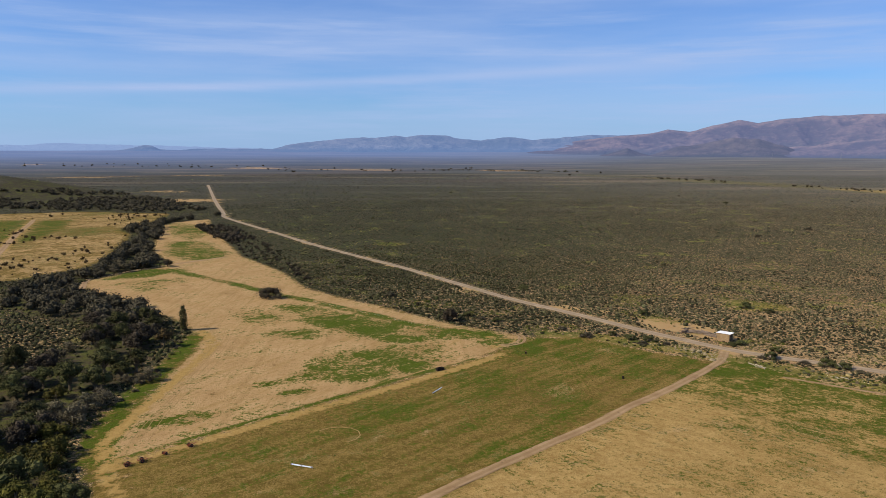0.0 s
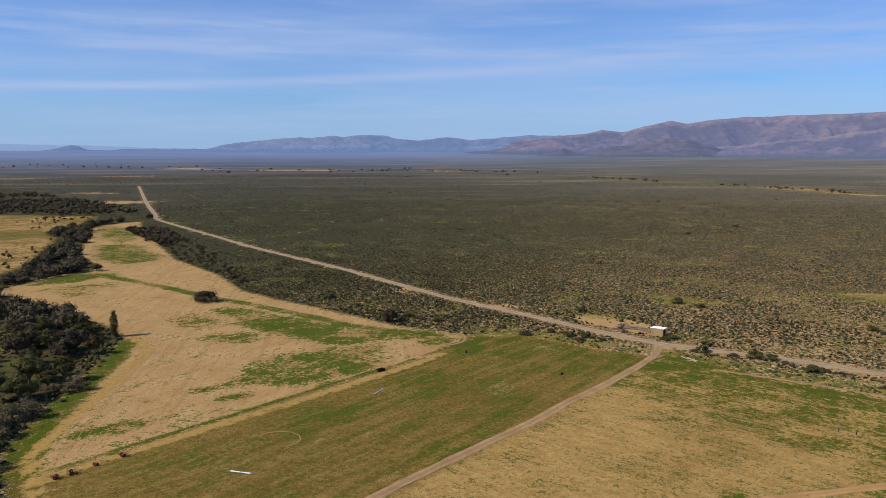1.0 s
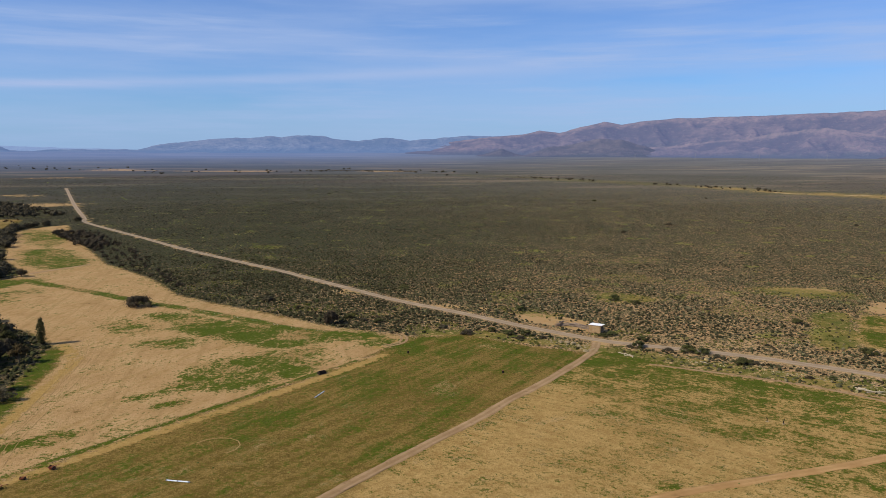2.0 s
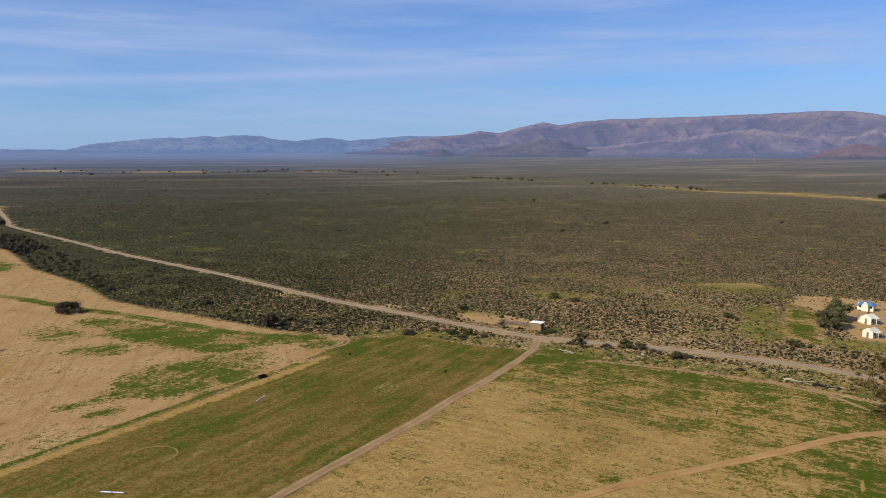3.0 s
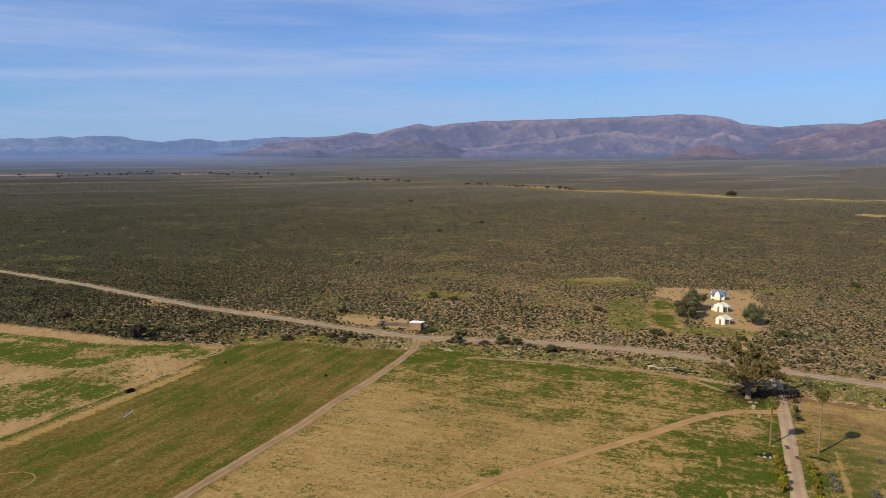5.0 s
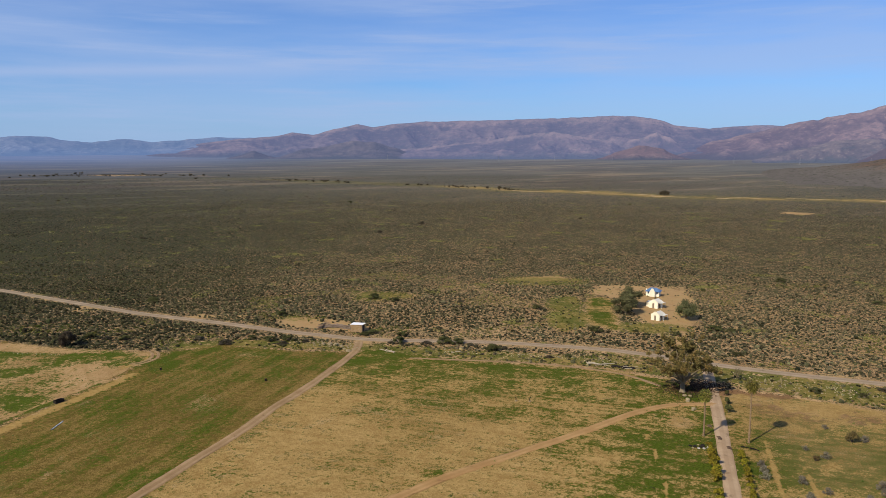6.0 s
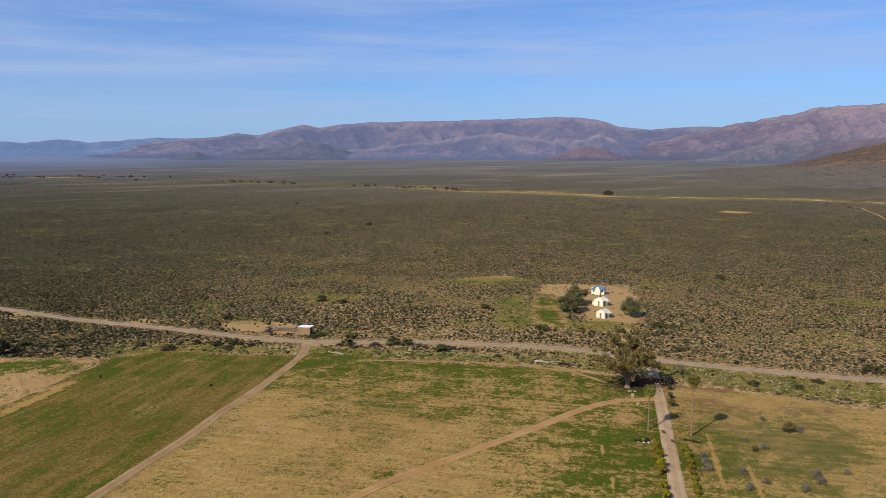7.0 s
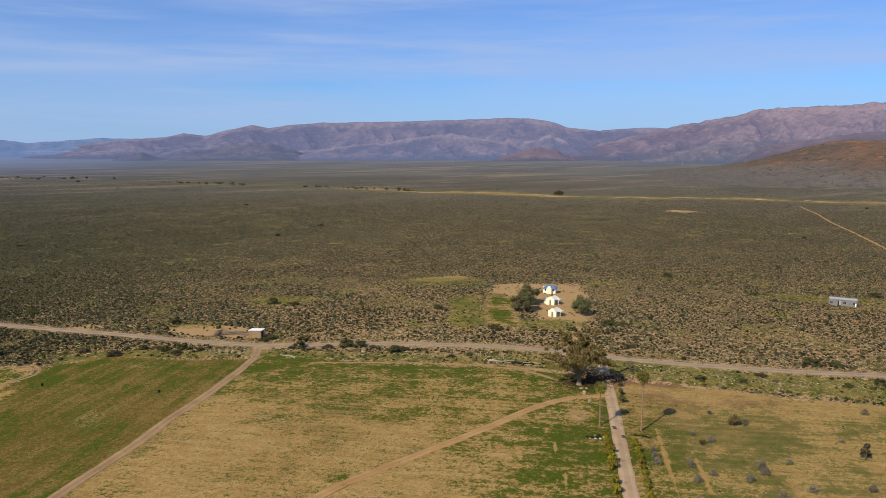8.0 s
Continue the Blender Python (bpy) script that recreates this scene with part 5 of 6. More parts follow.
def build_bushes():
    rnd = random.Random(14)
    a = tree("veld_bush", "dark green rounded bush in the scrub", "bush", 41, 1.9, 3.4, 1, M_OLIVE, 700, 0.14, squat=0.2, group="large veld bushes")
    b = tree("veld_bush", "dusky brown bush in the scrub", "bush", 42, 1.7, 3.2, 1, M_DUSK, 650, 0.14, squat=0.2, group="large veld bushes")
    spots = [(77.8, 168.3, 1.2, 0), (75.5, 168.8, .8, 1), (87.5, 162.3, 1.3, 0), (90.5, 160.6, 1.25, 0), (93, 157.5, .8, 1), (95.7, 151.5, 1.25, 0), (84, 164.5, .8, 1), (99, 150.8, .7, 1),
             (49, 186.4, 1.2, 0), (53.5, 184.8, 1.2, 0), (51, 182.2, .9, 1), (57, 181.5, .7, 1), (45, 190, .8, 0), (130, 152.6, 1.3, 0), (160, 139, 1.2, 0), (163, 136, 1.0, 0), (146, 119, .95, 0),
             (137.5, 92.4, .9, 0), (169, 83.7, 1.4, 0), (172, 80, 1.0, 0), (158.4, 71, .8, 0), (166, 67.6, .9, 0), (241, 179.6, 1.2, 0), (234, 138, 1.2, 0), (116.5, 204.4, .9, 1), (98.7, 217.4, 1.1, 0),
             (94, 224, 1.3, 0), (133, 185, 1.0, 0), (32.5, 195.4, .9, 1), (38, 188.1, 1.15, 1), (28, 253.6, 1.1, 0), (59.9, 213.8, 1.0, 0), (-17.8, 241.2, 1.2, 1), (-38.4, 266.9, 1.0, 0),
             (7.7, 212.4, 1.0, 0), (15.6, 205.3, .9, 0), (11, 208, .8, 1), (60.6, 216.1, .8, 1), (28.3, 256, .9, 0), (76, 182, 1.0, 0), (147, 140, .8, 0), (150, 86, .8, 1), (143, 85.5, .7, 0),
             (72.9, 180.4, .9, 0), (81.8, 174.6, 1.0, 0), (60.5, 215, .9, 0), (104, 139, .7, 1), (108, 137, .6, 0), (122, 123, .6, 1), (264, 112, 1.2, 0), (230, 128, .8, 1), (140, 148, .6, 0)]
    for p in spline([(-67.5, 188), (-65.3, 172), (-64, 150), (-63, 132), (-61.5, 121), (-58, 112)], 4.0):
        spots.append((p.x + rnd.uniform(-1.2, 1.0), p.y + rnd.uniform(-1.5, 1.5), rnd.uniform(0.28, 0.6), rnd.randrange(2)))
    for _ in range(24):
        t, r = radians(rnd.uniform(-30, 68)), rnd.uniform(215, 800)
        x, y = r * math.sin(t), r * math.cos(t)
        w, _m = open_scrub(np.array([x]), np.array([y]))
        if w[0] > 0.8:
            spots.append((x, y, rnd.uniform(0.55, 1.0) * (1 + r / 1400), rnd.randrange(2)))
    first = {0: a, 1: b}
    for x, y, s, k in spots:
        sc = (s * rnd.uniform(.9, 1.4), s * rnd.uniform(.9, 1.3), s * rnd.uniform(.5, .8))
        if first.get(k):
            set_down(first.pop(k), x, y, sc, rnd.uniform(0, 360))
        else:
            copy_down(a if k == 0 else b, x, y, sc, rnd.uniform(0, 360))
    grey = tree("grey_bush", "pale grey spiky dry bush in the field", "bush", 44, 1.0, 1.6, 1, M_PALETWIG, 420, 0.09, trunk=0.08, squat=0.2, group="dry field bushes")
    spots = [(120.5, 78.8, .8), (108.8, 74.3, .8), (108.8, 70.5, 1.1), (96.8, 73.4, 1.0), (95.4, 71.8, 1.1), (93.6, 70, 1.2), (97.3, 66.5, 1.2), (93.4, 62.4, 1.2), (97.5, 62.4, 1), (105.7, 59.4, 1.4), (104.2, 57.8, 1.2),
             (100.2, 57.9, 1.2), (110.9, 57.6, .8), (121, 71.7, 1.1), (104.3, 50.4, 1.1), (111.4, 45.2, 1.1), (143.7, 60.9, 1.2), (126.3, 56.8, .8), (88, 58, 1.1), (99, 52, 1.1)]
    for i, (x, y, s) in enumerate(spots):
        (set_down if i == 0 else copy_down)(grey, x, y, s, rnd.uniform(0, 360))
    hedge = tree("hedge_bush", "yellow-green clipped hedge bush beside the drive", "bush", 46, 1.5, 2.0, 1, M_HEDGE, 420, 0.15, trunk=0.06, squat=0.25, group="drive hedges")
    spots = [(95, 82, .8), (93.5, 80.5, .9), (92, 78.9, 1), (90.6, 77.4, 1), (89.2, 75.9, 1), (87.8, 74.3, 1.1), (86.4, 72.9, 1.1), (82.4, 69, 1), (80.5, 67, 1), (78, 64.5, 1), (97.4, 77.6, .7), (96, 76.2, .9),
             (94.5, 74.7, .8), (93, 73, .75), (91.5, 71.5, .8), (90, 69.9, .75), (88.4, 68.3, .8), (86.8, 66.8, .75), (85.2, 65.2, .8), (83, 63, .8)]
    for i, (x, y, s) in enumerate(spots):
        (set_down if i == 0 else copy_down)(hedge, x, y, s, rnd.uniform(0, 360))
    shrub = tree("drive_shrub", "dark green shrub at the drive's edge", "bush", 47, 1.5, 1.6, 1, M_OLIVE, 360, 0.16, trunk=0.06, squat=0.2)
    set_down(shrub, 115.3, 96.0, 1.0)
    copy_down(shrub, 111.7, 92.6, 1.15, 60)
    copy_down(shrub, 119.5, 99.6, 0.8, 160)


build_bushes()


def cypress():
    root = thing("cypress", "tall narrow dark green cypress tree at the field edge", "tree")
    wood, crown = Cloud(61), Cloud(62)
    wood.tube([(0, 0, -0.2), (0, 0, 2.5), (0.05, 0, 6.2)], [0.22, 0.15, 0.03])
    for k in range(9):
        z = 0.9 + 0.68 * k
        r = 1.35 * math.sin(math.pi * (0.22 + 0.72 * k / 9)) ** 0.8
        crown.leaves((0.12 * math.sin(k * 2), 0.12 * math.cos(k * 2.3), z), (r, r, 0.75), 170, 0.20, 0.5)
    part("trunk", wood.mesh("trunk", M_BARK), None, root)
    part("crown", crown.mesh("crown", M_OLIVE), None, root)
    return root


def gum_tree():
    """The big old gum at the gate: two pale stems, spreading limbs, loose leaf clumps with gaps."""
    rnd = random.Random(71)
    root = thing("gum_tree", "large old gum tree with pale forked trunk and loose olive-brown crown", "tree")
    wood, crown = Cloud(71), Cloud(72)
    wood.tube([(0, 0, -0.3), (0, 0, 0.5), (0.05, 0.05, 1.6), (0.15, 0.0, 2.6)], [0.75, 0.52, 0.46, 0.40], 9)
    heads = []
    for a, reach, z in ((150, 5.0, 7.4), (200, 4.4, 6.0), (95, 3.8, 9.4), (40, 4.4, 8.4), (-10, 5.2, 6.8), (-60, 4.2, 6.6), (-120, 3.6, 7.0), (120, 2.2, 11.0), (10, 1.6, 10.6), (170, 5.6, 5.6), (-30, 5.6, 5.4), (60, 5.2, 6.2)):
        x, y = reach * math.cos(radians(a)), reach * math.sin(radians(a))
        wood.tube([(0.1, 0, 1.9), (x * 0.25, y * 0.25, 1.9 + z * 0.22), (x * 0.62, y * 0.62, z * 0.72), (x, y, z)], [0.27, 0.20, 0.12, 0.04], 6)
        heads.append((x, y, z))
    for x, y, z in heads + [(-.5, -.8, 5.2), (1.0, .6, 6.6), (-1.2, .9, 8.2), (.6, -1.0, 8.8), (2.2, -1.6, 5.6), (-2.4, -.6, 6.0)]:
        for _ in range(8):
            c = (x + rnd.gauss(0, 1.15), y + rnd.gauss(0, 1.15), z + rnd.uniform(-1.1, 1.2))
            r = rnd.uniform(0.45, 1.05)
            crown.leaves(c, (r, r, r * 0.9), int(150 * r + 30), 0.16, 0.25, 0.0)
    part("trunk", wood.mesh("trunk", M_PALEBARK), None, root)
    part("crown", crown.mesh("crown", M_GUM), None, root)
    return root


def palm(height, seed, skirt):
    root = thing("palm_tree", "tall fan palm with thin grey trunk and small frond head", "tree", "palms at the drive")
    wood, head = Cloud(seed), Cloud(seed + 1)
    wood.tube([(0, 0, -0.2), (0, 0, 0.3), (0.04, 0.02, height * 0.4), (0.02, 0.05, height * 0.75), (0, 0, height)], [0.28, 0.18, 0.14, 0.12, 0.13], 8)
    part("trunk", wood.mesh("trunk", M_PALMBARK), None, root)
    rs = random.Random(seed)
    top = Vector((0, 0, height))
    for ring, (count, lift, length) in enumerate(((9, 0.90, 1.0), (12, 0.30, 1.22), (11, -0.35, 1.15), (skirt, -1.1, 0.85))):
        for k in range(count):
            a = 2 * math.pi * k / max(count, 1) + rs.uniform(-0.2, 0.2) + ring
            tip = top + Vector((math.cos(a) * length * 0.5, math.sin(a) * length * 0.5, lift * 0.5 + rs.uniform(-0.25, 0.25)))
            head.tube([tuple(top), tuple(tip)], [0.04, 0.03], 3)
            for blade in range(9):
                b = a + (blade - 4) * 0.30
                end = Vector((math.cos(b), math.sin(b), 0)) * length * 0.62 + Vector((0, 0, lift * 0.3 - 0.2 + rs.uniform(-0.35, 0.3)))
                side = Vector((-math.sin(b), math.cos(b), 0.05)) * 0.08
                head.co.append(np.array([tuple(p) for p in (tip, tip + end * 0.5 + side, tip + end, tip + end * 0.5 - side)]))
                head.quads.append(np.arange(4)[None] + head.n)
                head.n += 4
    head.leaves((0, 0, height - 0.1), (0.35, 0.35, 0.4), 70, 0.14, 0.2)
    part("fronds", head.mesh("fronds", M_PALM), None, root)
    return root


set_down(cypress(), -71.3, 196.6)
set_down(gum_tree(), 112.9, 105.3)
# leaf litter, laid along the gum's cast shadow to paint the shade darker
litter, lr = Cloud(75), np.random.RandomState(75)
for lx, ly, lw, count in ((114, 106, 4.5, 1500), (119, 107, 4.0, 1300), (123, 104.5, 3.0, 500)):
    for lx_, ly_ in zip(lx + lr.normal(size=count) * lw * 0.6, ly + lr.normal(size=count) * lw * 0.6):
        on_road = float(polyline_distance(np.array([lx_]), np.array([ly_]), DRIVE)[0]) < 1.4
        litter.leaves((lx_, ly_, ground_z(lx_, ly_) + (0.11 if on_road else 0.05)), (0.12, 0.12, 0.01), 1, 0.17, 0.2, 3.0)
tagged(new("leaf_litter", litter.mesh("leaf_litter", M_SHADE_LITTER)), "dark brown leaf litter added under the gum tree to deepen its shade", "leaf litter", kind="stuff")
set_down(palm(10.2, 81, 14), 102.9, 80.7)
set_down(palm(7.4, 83, 8), 98.3, 86.4)
set_down(tree("field_edge_tree", "brown-green rounded tree at the sandy field's edge", "tree", 52, 5.4, 4.4, 1, M_THORN, 1500, 0.19), -70.3, 179.5)
set_down(tree("field_tree", "small dark round tree beside the sandy path", "tree", 66, 3.2, 4.2, 1, M_DUSK, 900, 0.18), -115.1, 302.7, 1.0, 30)
set_down(tree("grey_bush", "pale grey leafless bush at the edge of the river wood", "bush", 67, 2.6, 5.0, 1, M_TWIG, 900, 0.13, trunk=0.1, squat=0.2), -91.6, 167.6, 1.0, 30)
set_down(tree("dark_tree", "dense dark green round tree beside the river wood", "tree", 53, 7.0, 6.2, 1, M_OLIVE, 2200, 0.22), -94.5, 157.2)
set_down(tree("field_tree", "low spreading dark bush standing in the sandy field", "bush", 54, 3.6, 7.6, 1, M_DUSK, 2000, 0.20, squat=0.15), -57.5, 238.5, (1.25, .8, 1), -15)
copy_of = tree("field_tree", "dark brown round bush at the sandy field's edge", "bush", 55, 4.0, 5.4, 1, M_DUSK, 1700, 0.18, squat=0.12)
set_down(copy_of, 2.0, 205.8, (1.05, .8, 1), 10)
set_down(tree("pepper_tree", "dense dark pepper tree beside the cottages", "tree", 56, 5.4, 7.4, 1, M_PEPPER, 2600, 0.19, squat=0.12, group="cottage trees"), 152.4, 165.8, (1.35, 1.35, 1.05), 20)
set_down(tree("pepper_tree", "dense dark pepper tree beside the cottages", "tree", 57, 6.2, 6.2, 1, M_PEPPER, 2400, 0.19, squat=0.12, group="cottage trees"), 160.6, 173.2, (1.45, 1.45, 1.05), 80)
set_down(tree("pepper_tree", "rounded dark pepper tree beside the cottages", "tree", 58, 5.2, 6.4, 1, M_PEPPER, 2400, 0.19, squat=0.12, group="cottage trees"), 163.6, 152.6, 1.15, 140)
set_down(tree("upright_shrub", "narrow dark upright shrub in the dry field", "bush", 59, 3.1, 1.9, 1, M_DUSK, 600, 0.17, trunk=0.1, squat=0.2), 122.4, 51.2)
set_down(tree("dry_field_bush", "brown and dark bush in the dry field", "bush", 60, 1.9, 2.6, 1, M_THORN, 600, 0.17, trunk=0.1, squat=0.2), 118.9, 72.6)
set_down(tree("lone_tree", "dark tree standing alone far out on the plain", "tree", 63, 6.0, 11.0, 1, M_DUSK, 700, 0.6), 575, 573)

rr = random.Random(19)
spots = [(rr.uniform(-290, -150), rr.uniform(275, 540)) for _ in range(620)]
spots = [p for p in spots if inside(np.array([p[0]]), np.array([p[1]]), FAR_FIELD)[0] > 2 and value_noise(np.array([p[0]]), np.array([p[1]]), 28, 5)[0] > 0.45]
thicket("far_field_bushes", "low dark bushes dotted over the dry far field", spots, 0.6, 3.0, M_THORN, 20, 36, 0.6)

# ---- buildings and farm things ----
def box(bm, x0, x1, y0, y1, z0, z1, m=None):
    r = bmesh.ops.create_cube(bm, size=1.0, matrix=Matrix.LocRotScale(((x0 + x1) / 2, (y0 + y1) / 2, (z0 + z1) / 2), None, (abs(x1 - x0), abs(y1 - y0), abs(z1 - z0))))
    if m is not None:
        bmesh.ops.transform(bm, matrix=m, verts=r["verts"])
    return r["verts"]


def boxed(*boxes, bevel=0.0):
    bm = bmesh.new()
    for b in boxes:
        box(bm, *b)
    if bevel:
        bmesh.ops.bevel(bm, geom=bm.edges[:], offset=bevel, segments=1, affect="EDGES")
    return bm


def prism(outline, y0, y1):
    """A slab with its outline in x and z, from y0 to y1."""
    bm = bmesh.new()
    a = [bm.verts.new((x, y0, z)) for x, z in outline]
    b = [bm.verts.new((x, y1, z)) for x, z in outline]
    bm.faces.new(a)
    bm.faces.new(b[::-1])
    for k in range(len(a)):
        bm.faces.new((a[k], b[k], b[(k + 1) % len(a)], a[(k + 1) % len(a)]))
    return bm


def brick_material():
    g = Graph("tan_brick", 0.9)
    n = g.node("ShaderNodeTexBrick", Vector=g.node("ShaderNodeMapping", Vector=g.place(), Rotation=(radians(90), 0, 0)).outputs["Vector"], Scale=1.0)
    for key, value in (("Color1", (0.26, 0.165, 0.075, 1)), ("Color2", (0.19, 0.115, 0.05, 1)), ("Mortar", (0.25, 0.20, 0.13, 1)), ("Brick Width", 0.24), ("Row Height", 0.085), ("Mortar Size", 0.012)):
        n.inputs[key].default_value = value
    return g.done(g.mix(g.math("MULTIPLY", g.ramp(g.noise(1.2, 5), 0.45, 0.7), 0.5), n.outputs["Color"], (0.15, 0.095, 0.045)))


M_BRICK = brick_material()
M_WHITE = plain("white_sheet_roof", (0.62, 0.62, 0.60), (0.78, 0.78, 0.76), 0.8, 0.5, 0.1)
M_CREAM = plain("cream_plaster", (0.58, 0.53, 0.39), (0.72, 0.67, 0.52), 0.7, 0.9, 0.2)
M_ROOF = plain("pale_tin_roof", (0.42, 0.40, 0.34), (0.58, 0.56, 0.48), 0.9, 0.6, 0.2)
M_BLUEROOF = plain("blue_tin_roof", (0.05, 0.10, 0.19), (0.09, 0.16, 0.27), 0.9, 0.55, 0.2)
# near-black fill: the dimness inside doorways put into colour; windows use it too
M_DARK = plain("dark_opening", (0.012, 0.012, 0.013), (0.022, 0.021, 0.02), 2.0, 0.6, 0.0)
M_BLOCK = plain("grey_block_wall", (0.12, 0.115, 0.11), (0.19, 0.18, 0.17), 0.6, 0.9, 0.3)
M_CAP = plain("pale_concrete", (0.20, 0.195, 0.18), (0.28, 0.27, 0.25), 1.0, 0.9, 0.3)
M_TIN = plain("pale_blue_tin", (0.26, 0.285, 0.33), (0.36, 0.385, 0.43), 0.8, 0.55, 0.1)
M_POLE = plain("weathered_wood", (0.12, 0.09, 0.065), (0.24, 0.185, 0.14), 2.0)
M_BONE = plain("bleached_wood", (0.24, 0.20, 0.14), (0.40, 0.35, 0.26), 2.0)
M_RUST = plain("rusty_iron", (0.11, 0.028, 0.014), (0.22, 0.075, 0.038), 3.0, 0.7, 0.4, 0.3)
M_TYRE = plain("black_rubber", (0.012, 0.012, 0.012), (0.03, 0.028, 0.026), 3.0)
M_PIPE = plain("pale_blue_pipe", (0.40, 0.46, 0.48), (0.55, 0.60, 0.62), 1.0, 0.5, 0.0)
M_STONE = plain("pale_stone", (0.15, 0.115, 0.062), (0.29, 0.235, 0.14), 1.5)
M_CHALK = plain("whitewashed_stone", (0.28, 0.265, 0.225), (0.40, 0.38, 0.33), 1.5)
M_BLOOM = plain("white_flowers", (0.42, 0.38, 0.24), (0.62, 0.58, 0.42), 2.0)
M_TARP = plain("black_plastic", (0.010, 0.008, 0.006), (0.022, 0.018, 0.014), 1.0, 1.0)
M_STEEL = plain("grey_steel", (0.14, 0.145, 0.155), (0.20, 0.205, 0.215), 1.0, 0.5, 0.0)


def shed():
    root = thing("farm_shed", "small tan brick shed with white flat sheet roof", "shed")
    w, d, h = 3.4, 2.9, 2.15
    part("wall", boxed((-w / 2, w / 2, -d / 2, -d / 2 + .2, -.1, h)), M_BRICK, root)
    part("wall", boxed((-w / 2, w / 2, d / 2 - .2, d / 2, -.1, h - .15)), M_BRICK, root)
    part("wall", boxed((-w / 2, -w / 2 + .2, -d / 2 + .2, d / 2 - .2, -.1, h - .02)), M_BRICK, root)
    part("wall", boxed((w / 2 - .2, w / 2, -d / 2 + .2, -.5, -.1, h - .02), (w / 2 - .2, w / 2, .45, d / 2 - .2, -.1, h - .02), (w / 2 - .2, w / 2, -.5, .45, 1.95, h - .02)), M_BRICK, root)
    # no door leaf: a sheet painted as dark as the opening's inside
    part("door", boxed((w / 2 - .14, w / 2 - .09, -.49, .44, 0, 1.94)), M_DARK, root, "near-black sheet standing in for the dim open doorway")
    bm = bmesh.new()
    n = 26
    for k in range(n):
        x = -w / 2 - .25 + (w + .5) * k / n
        box(bm, x, x + (w + .5) / n * 0.96, -d / 2 - .3, d / 2 + .3, h + .06, h + .085 + 0.02 * (k % 2), Matrix.Rotation(radians(-3), 4, "X"))
    part("roof", bm, M_WHITE, root, "white corrugated sheet roof")
    part("beam", boxed((-w / 2 - .2, w / 2 + .2, -d / 2 + .05, -d / 2 + .15, h, h + .1)), M_POLE, root)
    part("beam", boxed((-w / 2 - .2, w / 2 + .2, d / 2 - .15, d / 2 - .05, h - .17, h - .04)), M_POLE, root)
    return root


def cottage(label, roof_material, roof_label, wing=False):
    """A small gabled plaster cottage: stepped front gable, tin roof, shaded porch along one side."""
    root = thing("cottage", label, "cottage", "row of cottages")
    w, d, h, ridge = 3.3, 4.4, 2.1, 2.95
    part("gable", prism([(-w / 2, -.1), (-.38, -.1), (-.38, 1.85), (.38, 1.85), (.38, -.1), (w / 2, -.1), (w / 2, h + .2), (w / 2 - .3, h + .25), (.3, ridge + .25), (-.3, ridge + .25), (-w / 2 + .3, h + .25), (-w / 2, h + .2)], 0, .28), M_CREAM, root, "cream plaster gable wall")
    part("gable", prism([(-w / 2, -.1), (w / 2, -.1), (w / 2, h), (0, ridge), (-w / 2, h)], d - .25, d), M_CREAM, root)
    part("wall", boxed((-w / 2, -w / 2 + .25, .28, d - .25, -.1, h)), M_CREAM, root)
    part("wall", boxed((w / 2 - .25, w / 2, .28, 1.6, -.1, h), (w / 2 - .25, w / 2, 2.3, d - .25, -.1, h), (w / 2 - .25, w / 2, 1.6, 2.3, 1.9, h)), M_CREAM, root)
    part("door", boxed((-.37, .37, .14, .2, 0, 1.84)), M_POLE, root, "weathered wooden door")
    part("door", boxed((w / 2 - .18, w / 2 - .12, 1.61, 2.29, 0, 1.89)), M_DARK, root, "dark side doorway")
    for y in (.95, 3.2):
        win = part("window", boxed((w / 2 + .003, w / 2 + .05, y - .28, y + .28, .95, 1.7)), M_DARK, root, "small dark window")
        part("frame", boxed((w / 2 + .003, w / 2 + .07, y - .35, y - .28, .88, 1.77), (w / 2 + .003, w / 2 + .07, y + .28, y + .35, .88, 1.77), (w / 2 + .003, w / 2 + .07, y - .28, y + .28, .88, .95), (w / 2 + .003, w / 2 + .07, y - .28, y + .28, 1.7, 1.77)), M_WHITE, win)
    slope = math.atan2(ridge - h, w / 2)
    for side in (-1, 1):
        bm = bmesh.new()
        n = 18
        for k in range(n):
            y = .29 + (d - .1) * k / n
            verts = box(bm, 0, (w / 2 + .3) / math.cos(slope), y, y + (d - .1) / n * .97, 0, .04 + .02 * (k % 2))
            bmesh.ops.transform(bm, matrix=Matrix.Translation((0, 0, ridge + .03)) @ (Matrix.Scale(-1, 4, (1, 0, 0)) if side < 0 else Matrix.Identity(4)) @ Matrix.Rotation(slope, 4, "Y"), verts=verts)
        part("roof", bm, roof_material, root, roof_label)
    part("porch_roof", boxed((w / 2 + .3, w / 2 + 1.35, .8, d - .3, 1.93, 1.99)), roof_material, root)
    for y in (.85, d - .45):
        part("porch_post", boxed((w / 2 + 1.22, w / 2 + 1.32, y, y + .1, 0, 1.93)), M_WHITE, root, "white porch post")
    if wing:
        part("wing", boxed((-w / 2 - 1.5, -w / 2 - .003, 1.4, d - .5, -.1, 1.85)), M_CREAM, root, "low lean-to room")
        part("wing_roof", boxed((-w / 2 - 1.65, -w / 2 - .32, 1.25, d - .35, 1.86, 1.93)), roof_material, root)
    return root


